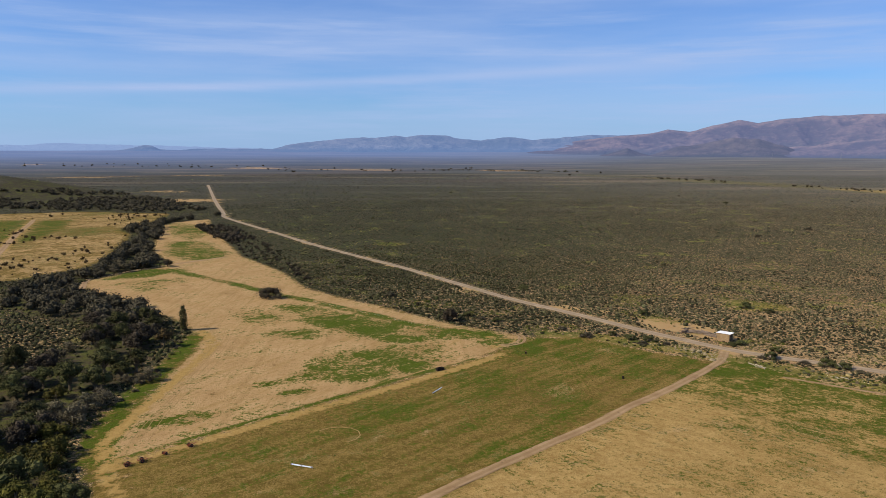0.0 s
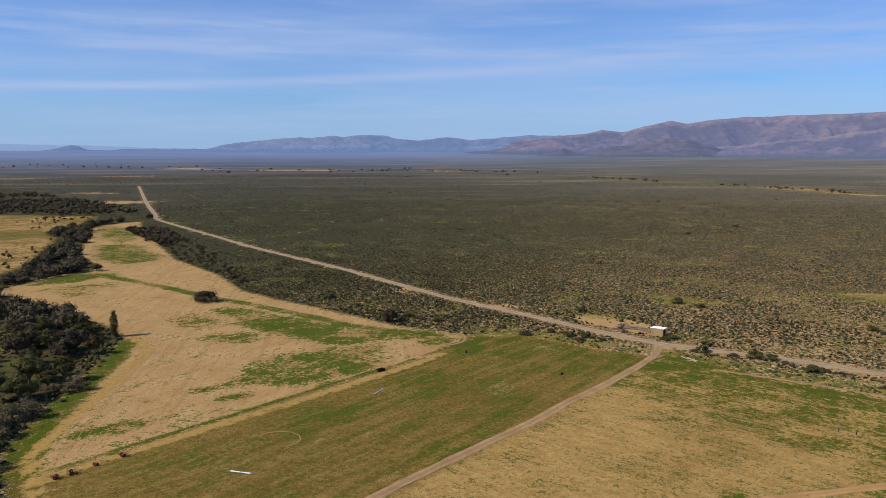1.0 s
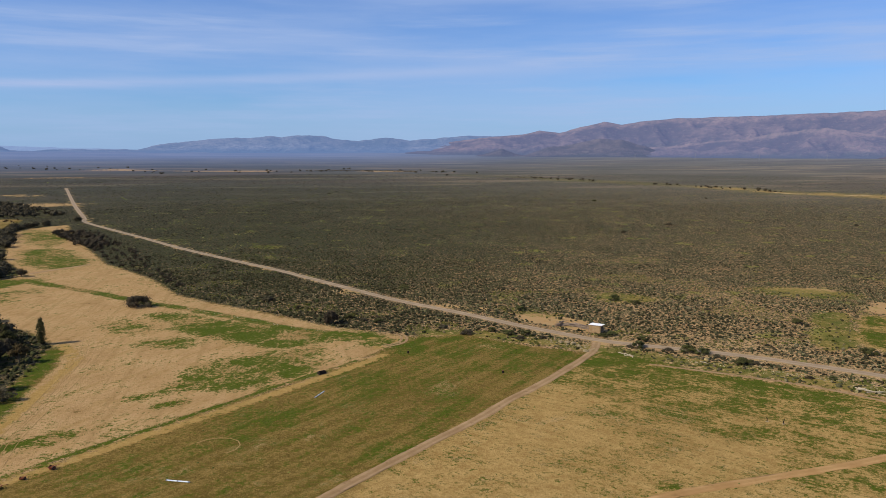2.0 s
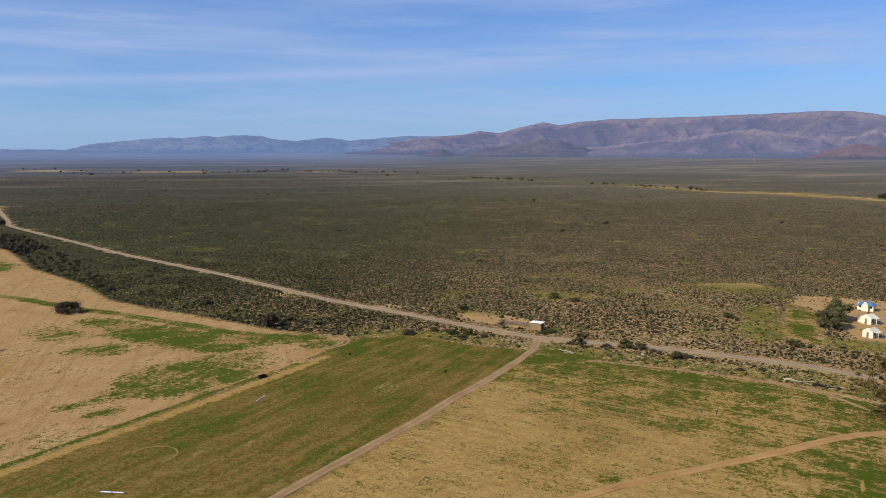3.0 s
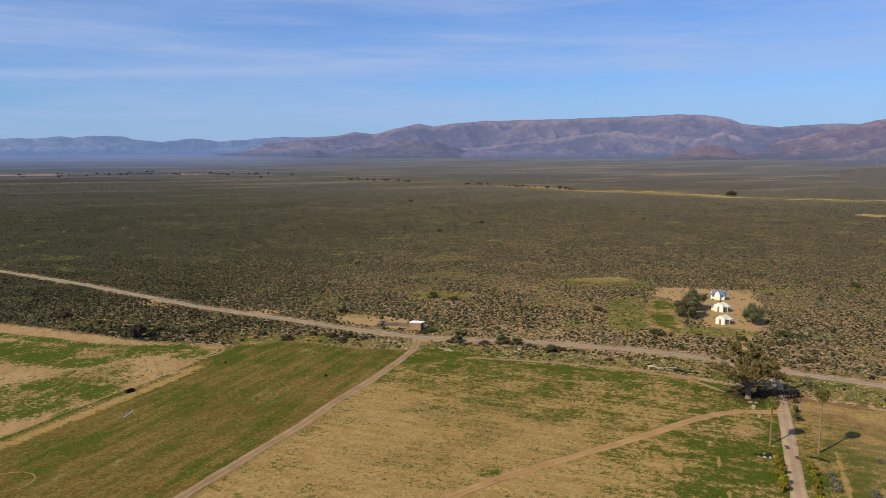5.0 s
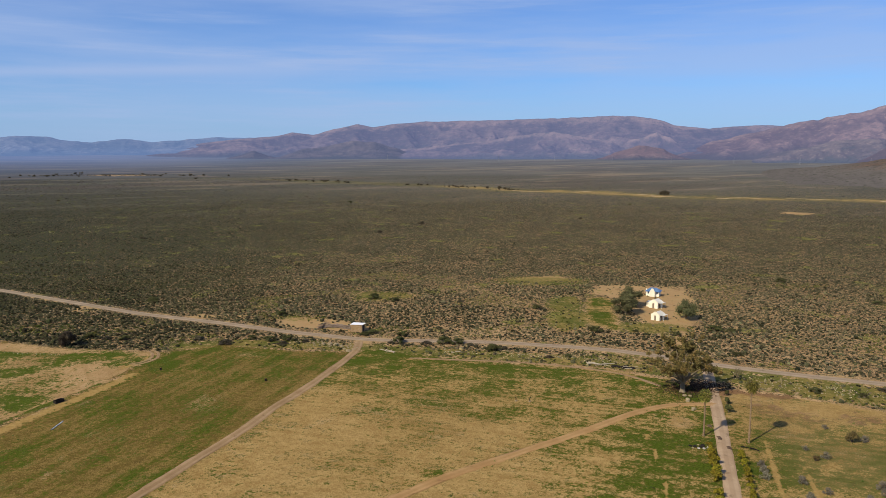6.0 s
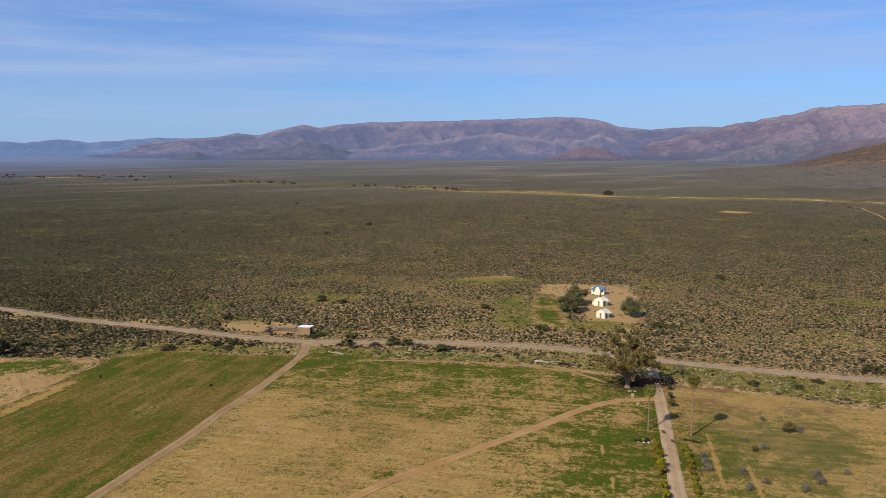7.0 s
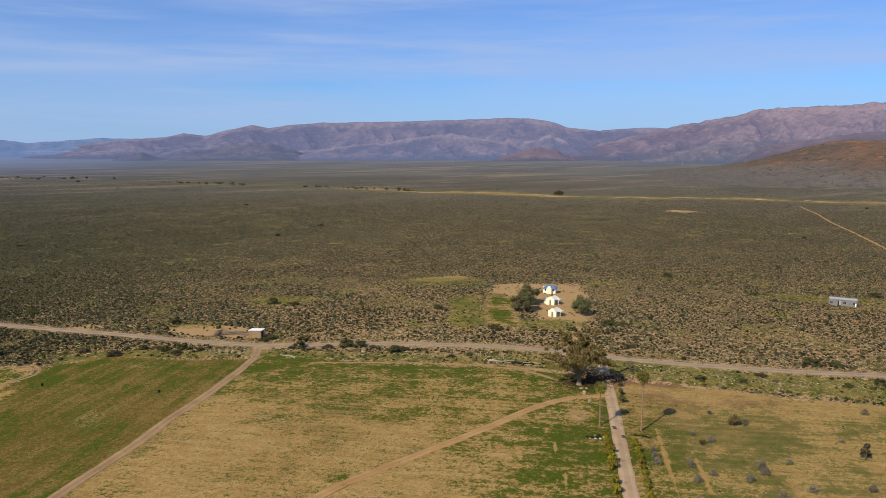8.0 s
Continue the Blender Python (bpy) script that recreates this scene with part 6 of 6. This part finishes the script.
def hip_cottage():
    """A cottage with a blue hipped tin roof and a cream gabled room standing out at the front."""
    root = thing("cottage", "cream plaster cottage with hipped blue tin roof and gabled front room", "cottage", "row of cottages")
    w, y0, y1, h, ridge = 2.35, 1.1, 4.5, 1.9, 3.0
    part("wall", boxed((-w, -.95, y0, y0 + .25, -.1, h), (.95, w, y0, y0 + .25, -.1, h)), M_CREAM, root)
    part("wall", boxed((-w, w, y1 - .25, y1, -.1, h)), M_CREAM, root)
    for x in (-w, w - .25):
        part("wall", boxed((x, x + .25, y0 + .25, y1 - .25, -.1, h)), M_CREAM, root)
    bm = bmesh.new()
    o, low, mid = .5, h - .12, (y0 + y1) / 2
    eave = [bm.verts.new(p) for p in ((-w - o, y0 - o, low), (w + o, y0 - o, low), (w + o, y1 + o, low), (-w - o, y1 + o, low))]
    top = [bm.verts.new((-w + 1.2, mid, ridge)), bm.verts.new((w - 1.2, mid, ridge))]
    for f in ((eave[0], eave[1], top[1], top[0]), (eave[1], eave[2], top[1]), (eave[2], eave[3], top[0], top[1]), (eave[3], eave[0], top[0]), tuple(eave[::-1])):
        bm.faces.new(f)
    part("roof", bm, M_BLUEROOF, root, "hipped blue tin roof")
    part("ridge_cap", boxed((-w + 1.15, w - 1.15, mid - .07, mid + .07, ridge - .02, ridge + .05)), M_BLUEROOF, root)
    part("gable", prism([(-.95, -.1), (.95, -.1), (.95, h + .15), (.3, ridge + .1), (-.3, ridge + .1), (-.95, h + .15)], 0, .25), M_CREAM, root, "cream plaster gable wall")
    for x in (-.95, .72):
        part("wall", boxed((x, x + .23, .25, y0, -.1, h)), M_CREAM, root)
    slope = math.atan2(ridge - .25 - h, .95)
    for side in (-1, 1):
        bm = bmesh.new()
        box(bm, 0, 1.15 / math.cos(slope), .26, mid - .4, 0, .05, Matrix.Translation((0, 0, ridge - .2)) @ (Matrix.Scale(-1, 4, (1, 0, 0)) if side < 0 else Matrix.Identity(4)) @ Matrix.Rotation(slope, 4, "Y"))
        part("roof", bm, M_BLUEROOF, root, "blue tin roof of the front room")
    for x in (-1.9, 1.35):
        win = part("window", boxed((x, x + .55, y0 - .03, y0 - .003, .9, 1.7)), M_DARK, root, "small dark window")
        part("frame", boxed((x - .07, x, y0 - .05, y0 - .003, .83, 1.77), (x + .55, x + .62, y0 - .05, y0 - .003, .83, 1.77), (x, x + .55, y0 - .05, y0 - .003, .83, .9), (x, x + .55, y0 - .05, y0 - .003, 1.7, 1.77)), M_WHITE, win)
    for y in (1.8, 3.3):
        win = part("window", boxed((w + .003, w + .03, y, y + .55, .9, 1.7)), M_DARK, root, "small dark window")
        part("frame", boxed((w + .003, w + .05, y - .07, y, .83, 1.77), (w + .003, w + .05, y + .55, y + .62, .83, 1.77)), M_WHITE, win)
    part("chimney", boxed((-w - .35, -w - .003, 2.3, 2.9, -.1, 2.5), bevel=.03), M_CREAM, root, "short plastered chimney")
    return root


def block_house():
    root = thing("block_house", "long flat-roofed house of unpainted grey blocks", "house")
    w, d, h = 8.6, 4.2, 2.2
    openings = [(.45, 1.25, .75, 1.5), (2.75, 3.7, -.1, 1.75), (4.4, 5.3, .75, 1.5), (7.2, 8.0, .75, 1.5)]
    x = 0.0
    boxes = []
    for a, b, lo, hi in openings:
        boxes += [(x, a, 0, .2, -.1, h), (a, b, 0, .2, hi, h)]
        if lo > 0:
            boxes.append((a, b, 0, .2, -.1, lo))
        x = b
    boxes.append((x, w, 0, .2, -.1, h))
    part("wall", boxed(*boxes), M_BLOCK, root)
    part("wall", boxed((0, w, d - .2, d, -.1, h)), M_BLOCK, root)
    part("wall", boxed((0, .2, .2, d - .2, -.1, h)), M_BLOCK, root)
    part("wall", boxed((w - .2, w, .2, d - .2, -.1, h)), M_BLOCK, root)
    part("roof", boxed((.2, w - .2, .2, d - .2, h - .12, h - .04)), M_TIN, root, "flat pale blue-grey sheet roof behind a low parapet")
    part("parapet", boxed((-.05, w + .05, -.05, .2, h, h + .12), (-.05, w + .05, d - .2, d + .05, h, h + .12), (-.05, .2, .2, d - .2, h, h + .12), (w - .2, w + .05, .2, d - .2, h, h + .12)), M_CAP, root, "pale concrete coping")
    for a, b, lo, hi in openings:
        if lo > 0:
            win = part("window", boxed((a, b, .12, .16, lo, hi)), M_DARK, root, "dark window")
            part("frame", boxed((a, a + .06, .04, .12, lo, hi), (b - .06, b, .04, .12, lo, hi), ((a + b) / 2 - .03, (a + b) / 2 + .03, .04, .12, lo, hi)), M_STEEL, win)
        else:
            part("door", boxed((a, a + .42, .12, .16, 0, hi)), M_DARK, root, "dark half-open doorway")
            part("door", boxed((a + .43, b, .10, .14, 0, hi)), M_CAP, root, "pale door leaf")
    part("sheet", boxed((8.05, 8.35, -.1, -.02, .2, 1.2)), M_WHITE, root, "white sheet leaning on the wall")
    return root


def pole_mesh(length, r, bend, seed, material):
    c, rs = Cloud(seed), random.Random(seed)
    n = 4
    pts = [(length * (k / n - .5), bend * math.sin(math.pi * k / n) + rs.uniform(-.03, .03), r + rs.uniform(-.01, .02)) for k in range(n + 1)]
    c.tube(pts, [r * (1 - .45 * k / n) for k in range(n + 1)], 6)
    bm = bmesh.new()
    me = c.mesh("log", material)
    bm.from_mesh(me)
    bmesh.ops.holes_fill(bm, edges=bm.edges[:], sides=8)
    bm.to_mesh(me)
    bm.free()
    return me


def log_heap(name, label, line, count, length, material, seed, rise=0.45, thick=.07):
    """Poles thrown in a long heap along a line."""
    rnd = random.Random(seed)
    root = thing(name, label, "log pile")
    meshes = [pole_mesh(length * f, thick * f, .25 * f, seed + k, material) for k, f in enumerate((1.0, .8, .65, .9))]
    pts = spline(line, .5)
    root.location = (pts[0].x, pts[0].y, ground_z(pts[0].x, pts[0].y))
    for k in range(count):
        i = rnd.randrange(len(pts))
        p, d = pts[i], pts[min(i + 1, len(pts) - 1)] - pts[max(i - 1, 0)]
        off, z = rnd.uniform(-.8, .8), rnd.random()
        ob = part("log", meshes[k % 4], None, root)
        low = (1 - abs(off)) * rise * z
        ob.matrix_basis = pose(p.x - root.location.x + off * .6, p.y - root.location.y + off, low, 0, rnd.uniform(-5, 5) * (1 + 2 * z), math.degrees(math.atan2(d.y, d.x)) + rnd.uniform(-38, 38))
    return root


def rock_mesh(seed, material, squash=.7):
    rs = np.random.RandomState(seed)
    bm = bmesh.new()
    bmesh.ops.create_icosphere(bm, subdivisions=2, radius=.5)
    for v in bm.verts:
        v.co *= 1 + .28 * noise.noise(v.co * 2.2 + Vector((seed, 0, 0))) + rs.uniform(-.05, .05)
        v.co.z = max(v.co.z * squash, -.22)
    me = bpy.data.meshes.new("rock")
    bm.to_mesh(me)
    bm.free()
    me.materials.append(material)
    return me


def rocks(name, label, spots, material, seed, group=""):
    rnd = random.Random(seed)
    shapes = [rock_mesh(seed + k, material) for k in range(3)]
    for i, (x, y, s) in enumerate(spots):
        ob = tagged(new(name, shapes[i % 3]), label, "rock", group)
        set_down(ob, x, y, (s, s * rnd.uniform(.7, 1.1), s * rnd.uniform(.7, 1)), rnd.uniform(0, 360), s * .12)


def stone_field(name, label, spots, low, high, material, seed):
    """Many small stones in one mesh."""
    rs, co, faces, n = np.random.RandomState(seed), [], [], 0
    octa = np.array([(1, 0, 0), (0, 1, 0), (-1, 0, 0), (0, -1, 0), (0, 0, 1), (0, 0, -.6)], float)
    tri = np.array([(0, 1, 4), (1, 2, 4), (2, 3, 4), (3, 0, 4), (1, 0, 5), (2, 1, 5), (3, 2, 5), (0, 3, 5)])
    for x, y in spots:
        s = rs.uniform(low, high)
        co.append(octa * rs.uniform(.6, 1.2, (6, 1)) * s * np.array((1, 1, .7)) + np.array((x, y, ground_z(x, y) + s * .25)))
        faces.append(tri + n)
        n += 6
    tagged(new(name, mesh_of(name, np.concatenate(co), np.concatenate(faces), material)), label, "stones", kind="stuff")


def disc_plough(label, length):
    """A rusty towed implement: frame, draw bar, gang of discs and two wheels."""
    root = thing("farm_implement", label, "farm implement", "rusty implements")
    part("frame", boxed((-length / 2, length / 2, -.5, -.42, .55, .65), (-length / 2, length / 2, .42, .5, .55, .65), (-length / 2, -length / 2 + .1, -.42, .42, .55, .65), (length / 2 - .1, length / 2, -.42, .42, .55, .65), (-.05, .05, -.42, .42, .56, .66)), M_RUST, root)
    part("draw_bar", boxed((length / 2, length / 2 + 1.1, -.06, .06, .5, .58)), M_RUST, root)
    for k in range(5):
        bm = bmesh.new()
        bmesh.ops.create_cone(bm, cap_ends=True, segments=14, radius1=.36, radius2=.30, depth=.06, matrix=Matrix.Translation((-length / 2 + .3 + k * (length - .6) / 4, 0, .34)) @ Matrix.Rotation(radians(78), 4, "Y"))
        part("disc", bm, M_RUST, root)
    for y in (-.68, .68):
        bm = bmesh.new()
        bmesh.ops.create_cone(bm, cap_ends=True, segments=16, radius1=.42, radius2=.42, depth=.16, matrix=Matrix.Translation((0, y, .42)) @ Matrix.Rotation(radians(90), 4, "X"))
        bmesh.ops.bevel(bm, geom=[e for e in bm.edges if len(e.link_faces) == 2 and e.calc_face_angle(0) > 1], offset=.04, segments=1, affect="EDGES")
        wheel = part("wheel", bm, M_TYRE, root)
        bm = bmesh.new()
        bmesh.ops.create_cone(bm, cap_ends=True, segments=12, radius1=.2, radius2=.2, depth=.19, matrix=Matrix.Translation((0, y, .42)) @ Matrix.Rotation(radians(90), 4, "X"))
        part("rim", bm, M_RUST, wheel)
    return root


def irrigation_pipe(name, label, a, b, r):
    root = thing(name, label, "pipe")
    c = Cloud(5)
    d = Vector((b[0] - a[0], b[1] - a[1], 0))
    c.tube([(0, 0, r), tuple(d * .5 + Vector((0, 0, r))), tuple(d + Vector((0, 0, r)))], [r, r, r], 8)
    part("pipe", c.mesh("pipe", M_PIPE), None, root)
    for f in (0.0, .5, 1.0):
        c = Cloud(6)
        p = d * f
        u = d.normalized() * .12
        c.tube([tuple(p - u + Vector((0, 0, r))), tuple(p + u + Vector((0, 0, r)))], [r * 1.4, r * 1.4], 8)
        part("coupling", c.mesh("coupling", M_STEEL), None, root)
    root.location = (*a, ground_z(*a))


def trough():
    root = thing("water_trough", "dark rectangular trough at the field edge", "trough")
    part("basin", boxed((-.9, .9, -.45, -.35, 0, .6), (-.9, .9, .35, .45, 0, .6), (-.9, -.8, -.35, .35, 0, .6), (.8, .9, -.35, .35, 0, .6), (-.8, .8, -.35, .35, 0, .1), bevel=.02), M_TARP, root)
    return root


def drum():
    root = thing("oil_drum", "dark upright drum standing in the green strip", "drum")
    c = Cloud(7)
    c.tube([(0, 0, 0), (0, 0, .28), (0, 0, .30), (0, 0, .32), (0, 0, .58), (0, 0, .60), (0, 0, .62), (0, 0, .88)], [.3, .3, .32, .3, .3, .32, .3, .3], 14)
    part("shell", c.mesh("shell", M_TARP), None, root)
    bm = bmesh.new()
    bmesh.ops.create_cone(bm, cap_ends=True, segments=14, radius1=.29, radius2=.29, depth=.03, matrix=Matrix.Translation((0, 0, .85)))
    part("lid", bm, M_RUST, root)
    return root


def valve_stand(label):
    """A short standpipe with a bent arm on a pale block."""
    root = thing("standpipe", label, "standpipe", "field standpipes")
    part("block", boxed((-.35, .35, -.25, .25, -.05, .22), bevel=.04), M_STONE, root, "pale concrete block")
    c = Cloud(8)
    c.tube([(0, 0, .2), (-.05, 0, .8), (-.3, .05, 1.25)], [.09, .09, .07], 7)
    c.tube([(-.02, 0, .6), (.3, .05, .85)], [.06, .04], 6)
    part("pipe", c.mesh("pipe", M_TARP), None, root, "dark bent pipe")
    return root


def pylon():
    root = thing("power_pylon", "slender grey lattice power pylon far off on the plain", "pylon", "power line")
    legs, arms = Cloud(9), Cloud(10)
    for sx in (-1, 1):
        for sy in (-1, 1):
            legs.tube([(2.6 * sx, 2.6 * sy, 0), (.6 * sx, .6 * sy, 15), (.3 * sx, .3 * sy, 25)], [.13, .10, .08], 4)
    for z, w in ((4, 2.1), (8, 1.6), (12, 1.05), (16, .6)):
        legs.tube([(-w, -w, z), (w, w, z + 2.5)], [.06, .06], 4)
        legs.tube([(w, -w, z), (-w, w, z + 2.5)], [.06, .06], 4)
    for z, w in ((18, 5), (21.5, 4.2), (24.5, 3)):
        arms.tube([(-w, 0, z), (0, 0, z + .5), (w, 0, z)], [.06, .13, .06], 4)
    part("mast", legs.mesh("mast", M_STEEL), None, root)
    part("cross_arm", arms.mesh("cross_arm", M_STEEL), None, root)
    return root


set_down(shed(), 73.3, 185.7, 0.94, -40)
set_down(cottage("cream plaster cottage with gable front and pale tin roof", M_ROOF, "pale tin roof"), 154.2, 155.4, .80, -68)
set_down(cottage("cream plaster cottage with lean-to room and pale tin roof", M_ROOF, "pale tin roof", True), 165.6, 167.9, .86, -66)
set_down(hip_cottage(), 178.4, 181.6, .90, -54)
set_down(block_house(), 238.2, 114.6, .94, -67)
log_heap("pole_heap", "long heap of grey weathered poles beside the shed", [(65.2, 193.8), (67.5, 194.2), (69.6, 193), (71.2, 190.6), (71.8, 188.8)], 95, 3.6, M_POLE, 91, 1.1, .1)
log_heap("timber_heap", "bleached timbers lying under the field's edge", [(108.7, 130.2), (110.3, 128.4), (111.7, 126.8)], 9, 3.2, M_BONE, 95, .35, .12)
log_heap("timber_heap", "bleached timbers beside black plastic near the gum tree", [(113.6, 123.4), (115.4, 122.6), (116.8, 122)], 6, 2.4, M_BONE, 97, .3, .1)
log_heap("plank_heap", "white weathered planks at the field corner", [(71.4, 164), (72.6, 161.2)], 5, 2.6, M_BONE, 99, .2, .12)
log_heap("plank_heap", "white weathered planks in the roadside weeds", [(85.2, 154.2), (86.8, 152.7)], 3, 2.2, M_BONE, 101, .15, .09)
log_heap("dark_log", "dark fallen log lying beside the drive", [(100, 78.8), (100.9, 78)], 2, 1.5, M_TARP, 103, .15, .14)

heap = thing("plastic_heap", "heap of crumpled black plastic sheet by the field's edge", "plastic sheet")
for k, (x, y, s) in enumerate(((0, 0, 1.2), (.7, -.9, 1.0), (1.5, -1.6, 1.3), (2.0, -2.6, .9), (2.7, -3.2, 1.1), (.9, .2, .7))):
    ob = part("fold", rock_mesh(120 + k, M_TARP, .7), None, heap)
    ob.matrix_basis = pose(x, y, .1, 0, 0, 40 * k) @ Matrix.Diagonal((s * 1.3, s, s * .7, 1))
set_down(heap, 112.4, 125.6)
heap = thing("plastic_heap", "black plastic heap weighed down with white stones", "plastic sheet")
for k, (x, y, s, m) in enumerate(((0, 0, .9, M_TARP), (-.9, .7, .7, M_TARP), (.7, .5, .6, M_TARP), (-1.4, 1.2, .6, M_TARP), (-.3, -.7, .5, M_CHALK), (.4, -.9, .45, M_CHALK), (-1.0, -.2, .4, M_CHALK), (.9, -.5, .35, M_CHALK), (-1.7, .4, .4, M_STONE), (.1, .9, .35, M_STONE))):
    ob = part("fold" if m is M_TARP else "stone", rock_mesh(130 + k, m, .8), None, heap)
    ob.matrix_basis = pose(x, y, .08, 0, 0, 50 * k) @ Matrix.Diagonal((s * 1.2, s, s * .6, 1))
set_down(heap, 94.2, 83.0)

rocks("boulder", "pale boulder under the gum tree", [(111.4, 103.2, 1.0), (112.3, 102.6, .8), (110.1, 101.2, 1.2), (109.3, 100.5, .7), (107.2, 96.9, .9), (106.4, 96.4, .6)], M_STONE, 140, "boulders by the gum tree")
rocks("boulder", "pale boulder on the road verge", [(61.8, 176.2, 1.2), (62.8, 174.6, 1.4), (63.4, 172.2, 1.0), (63.2, 169.8, .9), (63.4, 167.2, 1.3), (60.4, 177.6, .9), (61, 174, .7), (64.6, 170.5, .6), (85.2, 157.2, .8), (90.4, 152.2, .6)], M_STONE, 144, "verge boulders")
set_down(disc_plough("rusty red disc plough standing in the field corner", 1.9), -47.9, 110.9, .75, 30)
set_down(disc_plough("dark rusty implement standing at the field edge", 1.7), -42.3, 117.0, .7, 50)
set_down(disc_plough("pale rusted implement frame at the field corner", 1.6), -49.6, 109.4, .7, 10)
set_down(disc_plough("old broken implement at the field edge", 1.3), -45.4, 113.8, .55, 70)
irrigation_pipe("irrigation_pipe", "pale blue irrigation pipe lying in the stubble", (-2.1, 143.8), (-.3, 147.2), .09)
irrigation_pipe("irrigation_pipe", "white irrigation pipe lying in the stubble", (-23.9, 110.1), (-20.5, 108.9), .10)
set_down(trough(), -.7, 159.2, 1, 35)
set_down(drum(), 39.1, 153.8, .72)
set_down(drum(), 20.0, 172.0, .7)
set_down(valve_stand("dark bent standpipe on a pale concrete block"), 79.6, 117.1, .75, 20)
set_down(valve_stand("dark bent standpipe on a pale concrete block"), 81.8, 115.5, .75, 200)
set_down(tree("brown_stump_bush", "dark brown dead shrub in the dry field", "bush", 64, .9, 1.2, 1, M_THORN, 200, .12, trunk=.08, squat=.2), 106.5, 70.8)
set_down(tree("bare_tree", "small bare grey tree beside the drive", "tree", 65, 3.0, 2.6, 1, M_TWIG, 240, .13, trunk=.09), 129.6, 105.6)

rs = np.random.RandomState(6)
verge = [(float(p.x + rs.normal() * 1.2), float(p.y + rs.normal() * 1.2)) for p in spline([(97, 146), (108, 137), (116, 127)], .3)]
verge += [(float(p.x + rs.normal() * 2.2), float(p.y + rs.normal() * 2.2)) for p in spline([(131, 108), (140, 93), (150, 80), (160, 70), (175, 52)], .22)]
verge += [(float(p.x + rs.normal() * 1.6), float(p.y + rs.normal() * 1.6)) for p in spline([(55, 182), (63, 174), (65, 168)], .12)]
stone_field("verge_stones", "pale stones strewn along the road verge", verge, .10, .34, M_STONE, 15)
flowers = [(float(p.x + rs.normal() * 2.4), float(p.y + rs.normal() * 2.4)) for p in spline([(126, 117), (131, 109), (140, 93), (150, 80), (160, 70), (175, 52)], .30)]
flowers += [(float(p.x + rs.normal() * 1.3), float(p.y + rs.normal() * 1.3)) for p in spline([(82, 158), (97, 146), (108, 137), (116, 127)], .45)]
stone_field("verge_flowers", "white flower tufts in the green verge along the road", flowers, .05, .14, M_BLOOM, 19)
stone_field("fence_stones", "small white stones in a row along the green strip", [(float(p.x + rs.normal() * .25), float(p.y + rs.normal() * .25)) for p in spline([(-44, 236), (-28, 221), (-10, 204.5), (0, 197.5)], 1.1)], .07, .17, M_CHALK, 16)
stone_field("scrub_stones", "pale stones scattered in the open scrub", [(float(8 + rs.normal() * 9), float(250 + rs.normal() * 3.5)) for _ in range(160)], .12, .4, M_STONE, 17)
stone_field("rubble", "white rubble tipped among the river bushes", [(float(-73 + rs.normal() * 2.6), float(121.5 + rs.normal() * 1.6)) for _ in range(90)], .15, .5, M_CHALK, 18)

mast = pylon()
for k in range(9):
    a, r = radians(24 + 4.3 * k), 2280 - 30 * k
    (set_down if k == 0 else copy_down)(mast, r * math.sin(a), r * math.cos(a), 0.76, -(24 + 4.3 * k) + 60)

# ---- from plan units to metres ----
for ob in scene.objects:
    if ob.parent is None and ob.type in {"MESH", "EMPTY"} and not ob.name.startswith("backdrop_mountain"):
        ob.location, ob.scale = ob.location * UNIT, ob.scale * UNIT
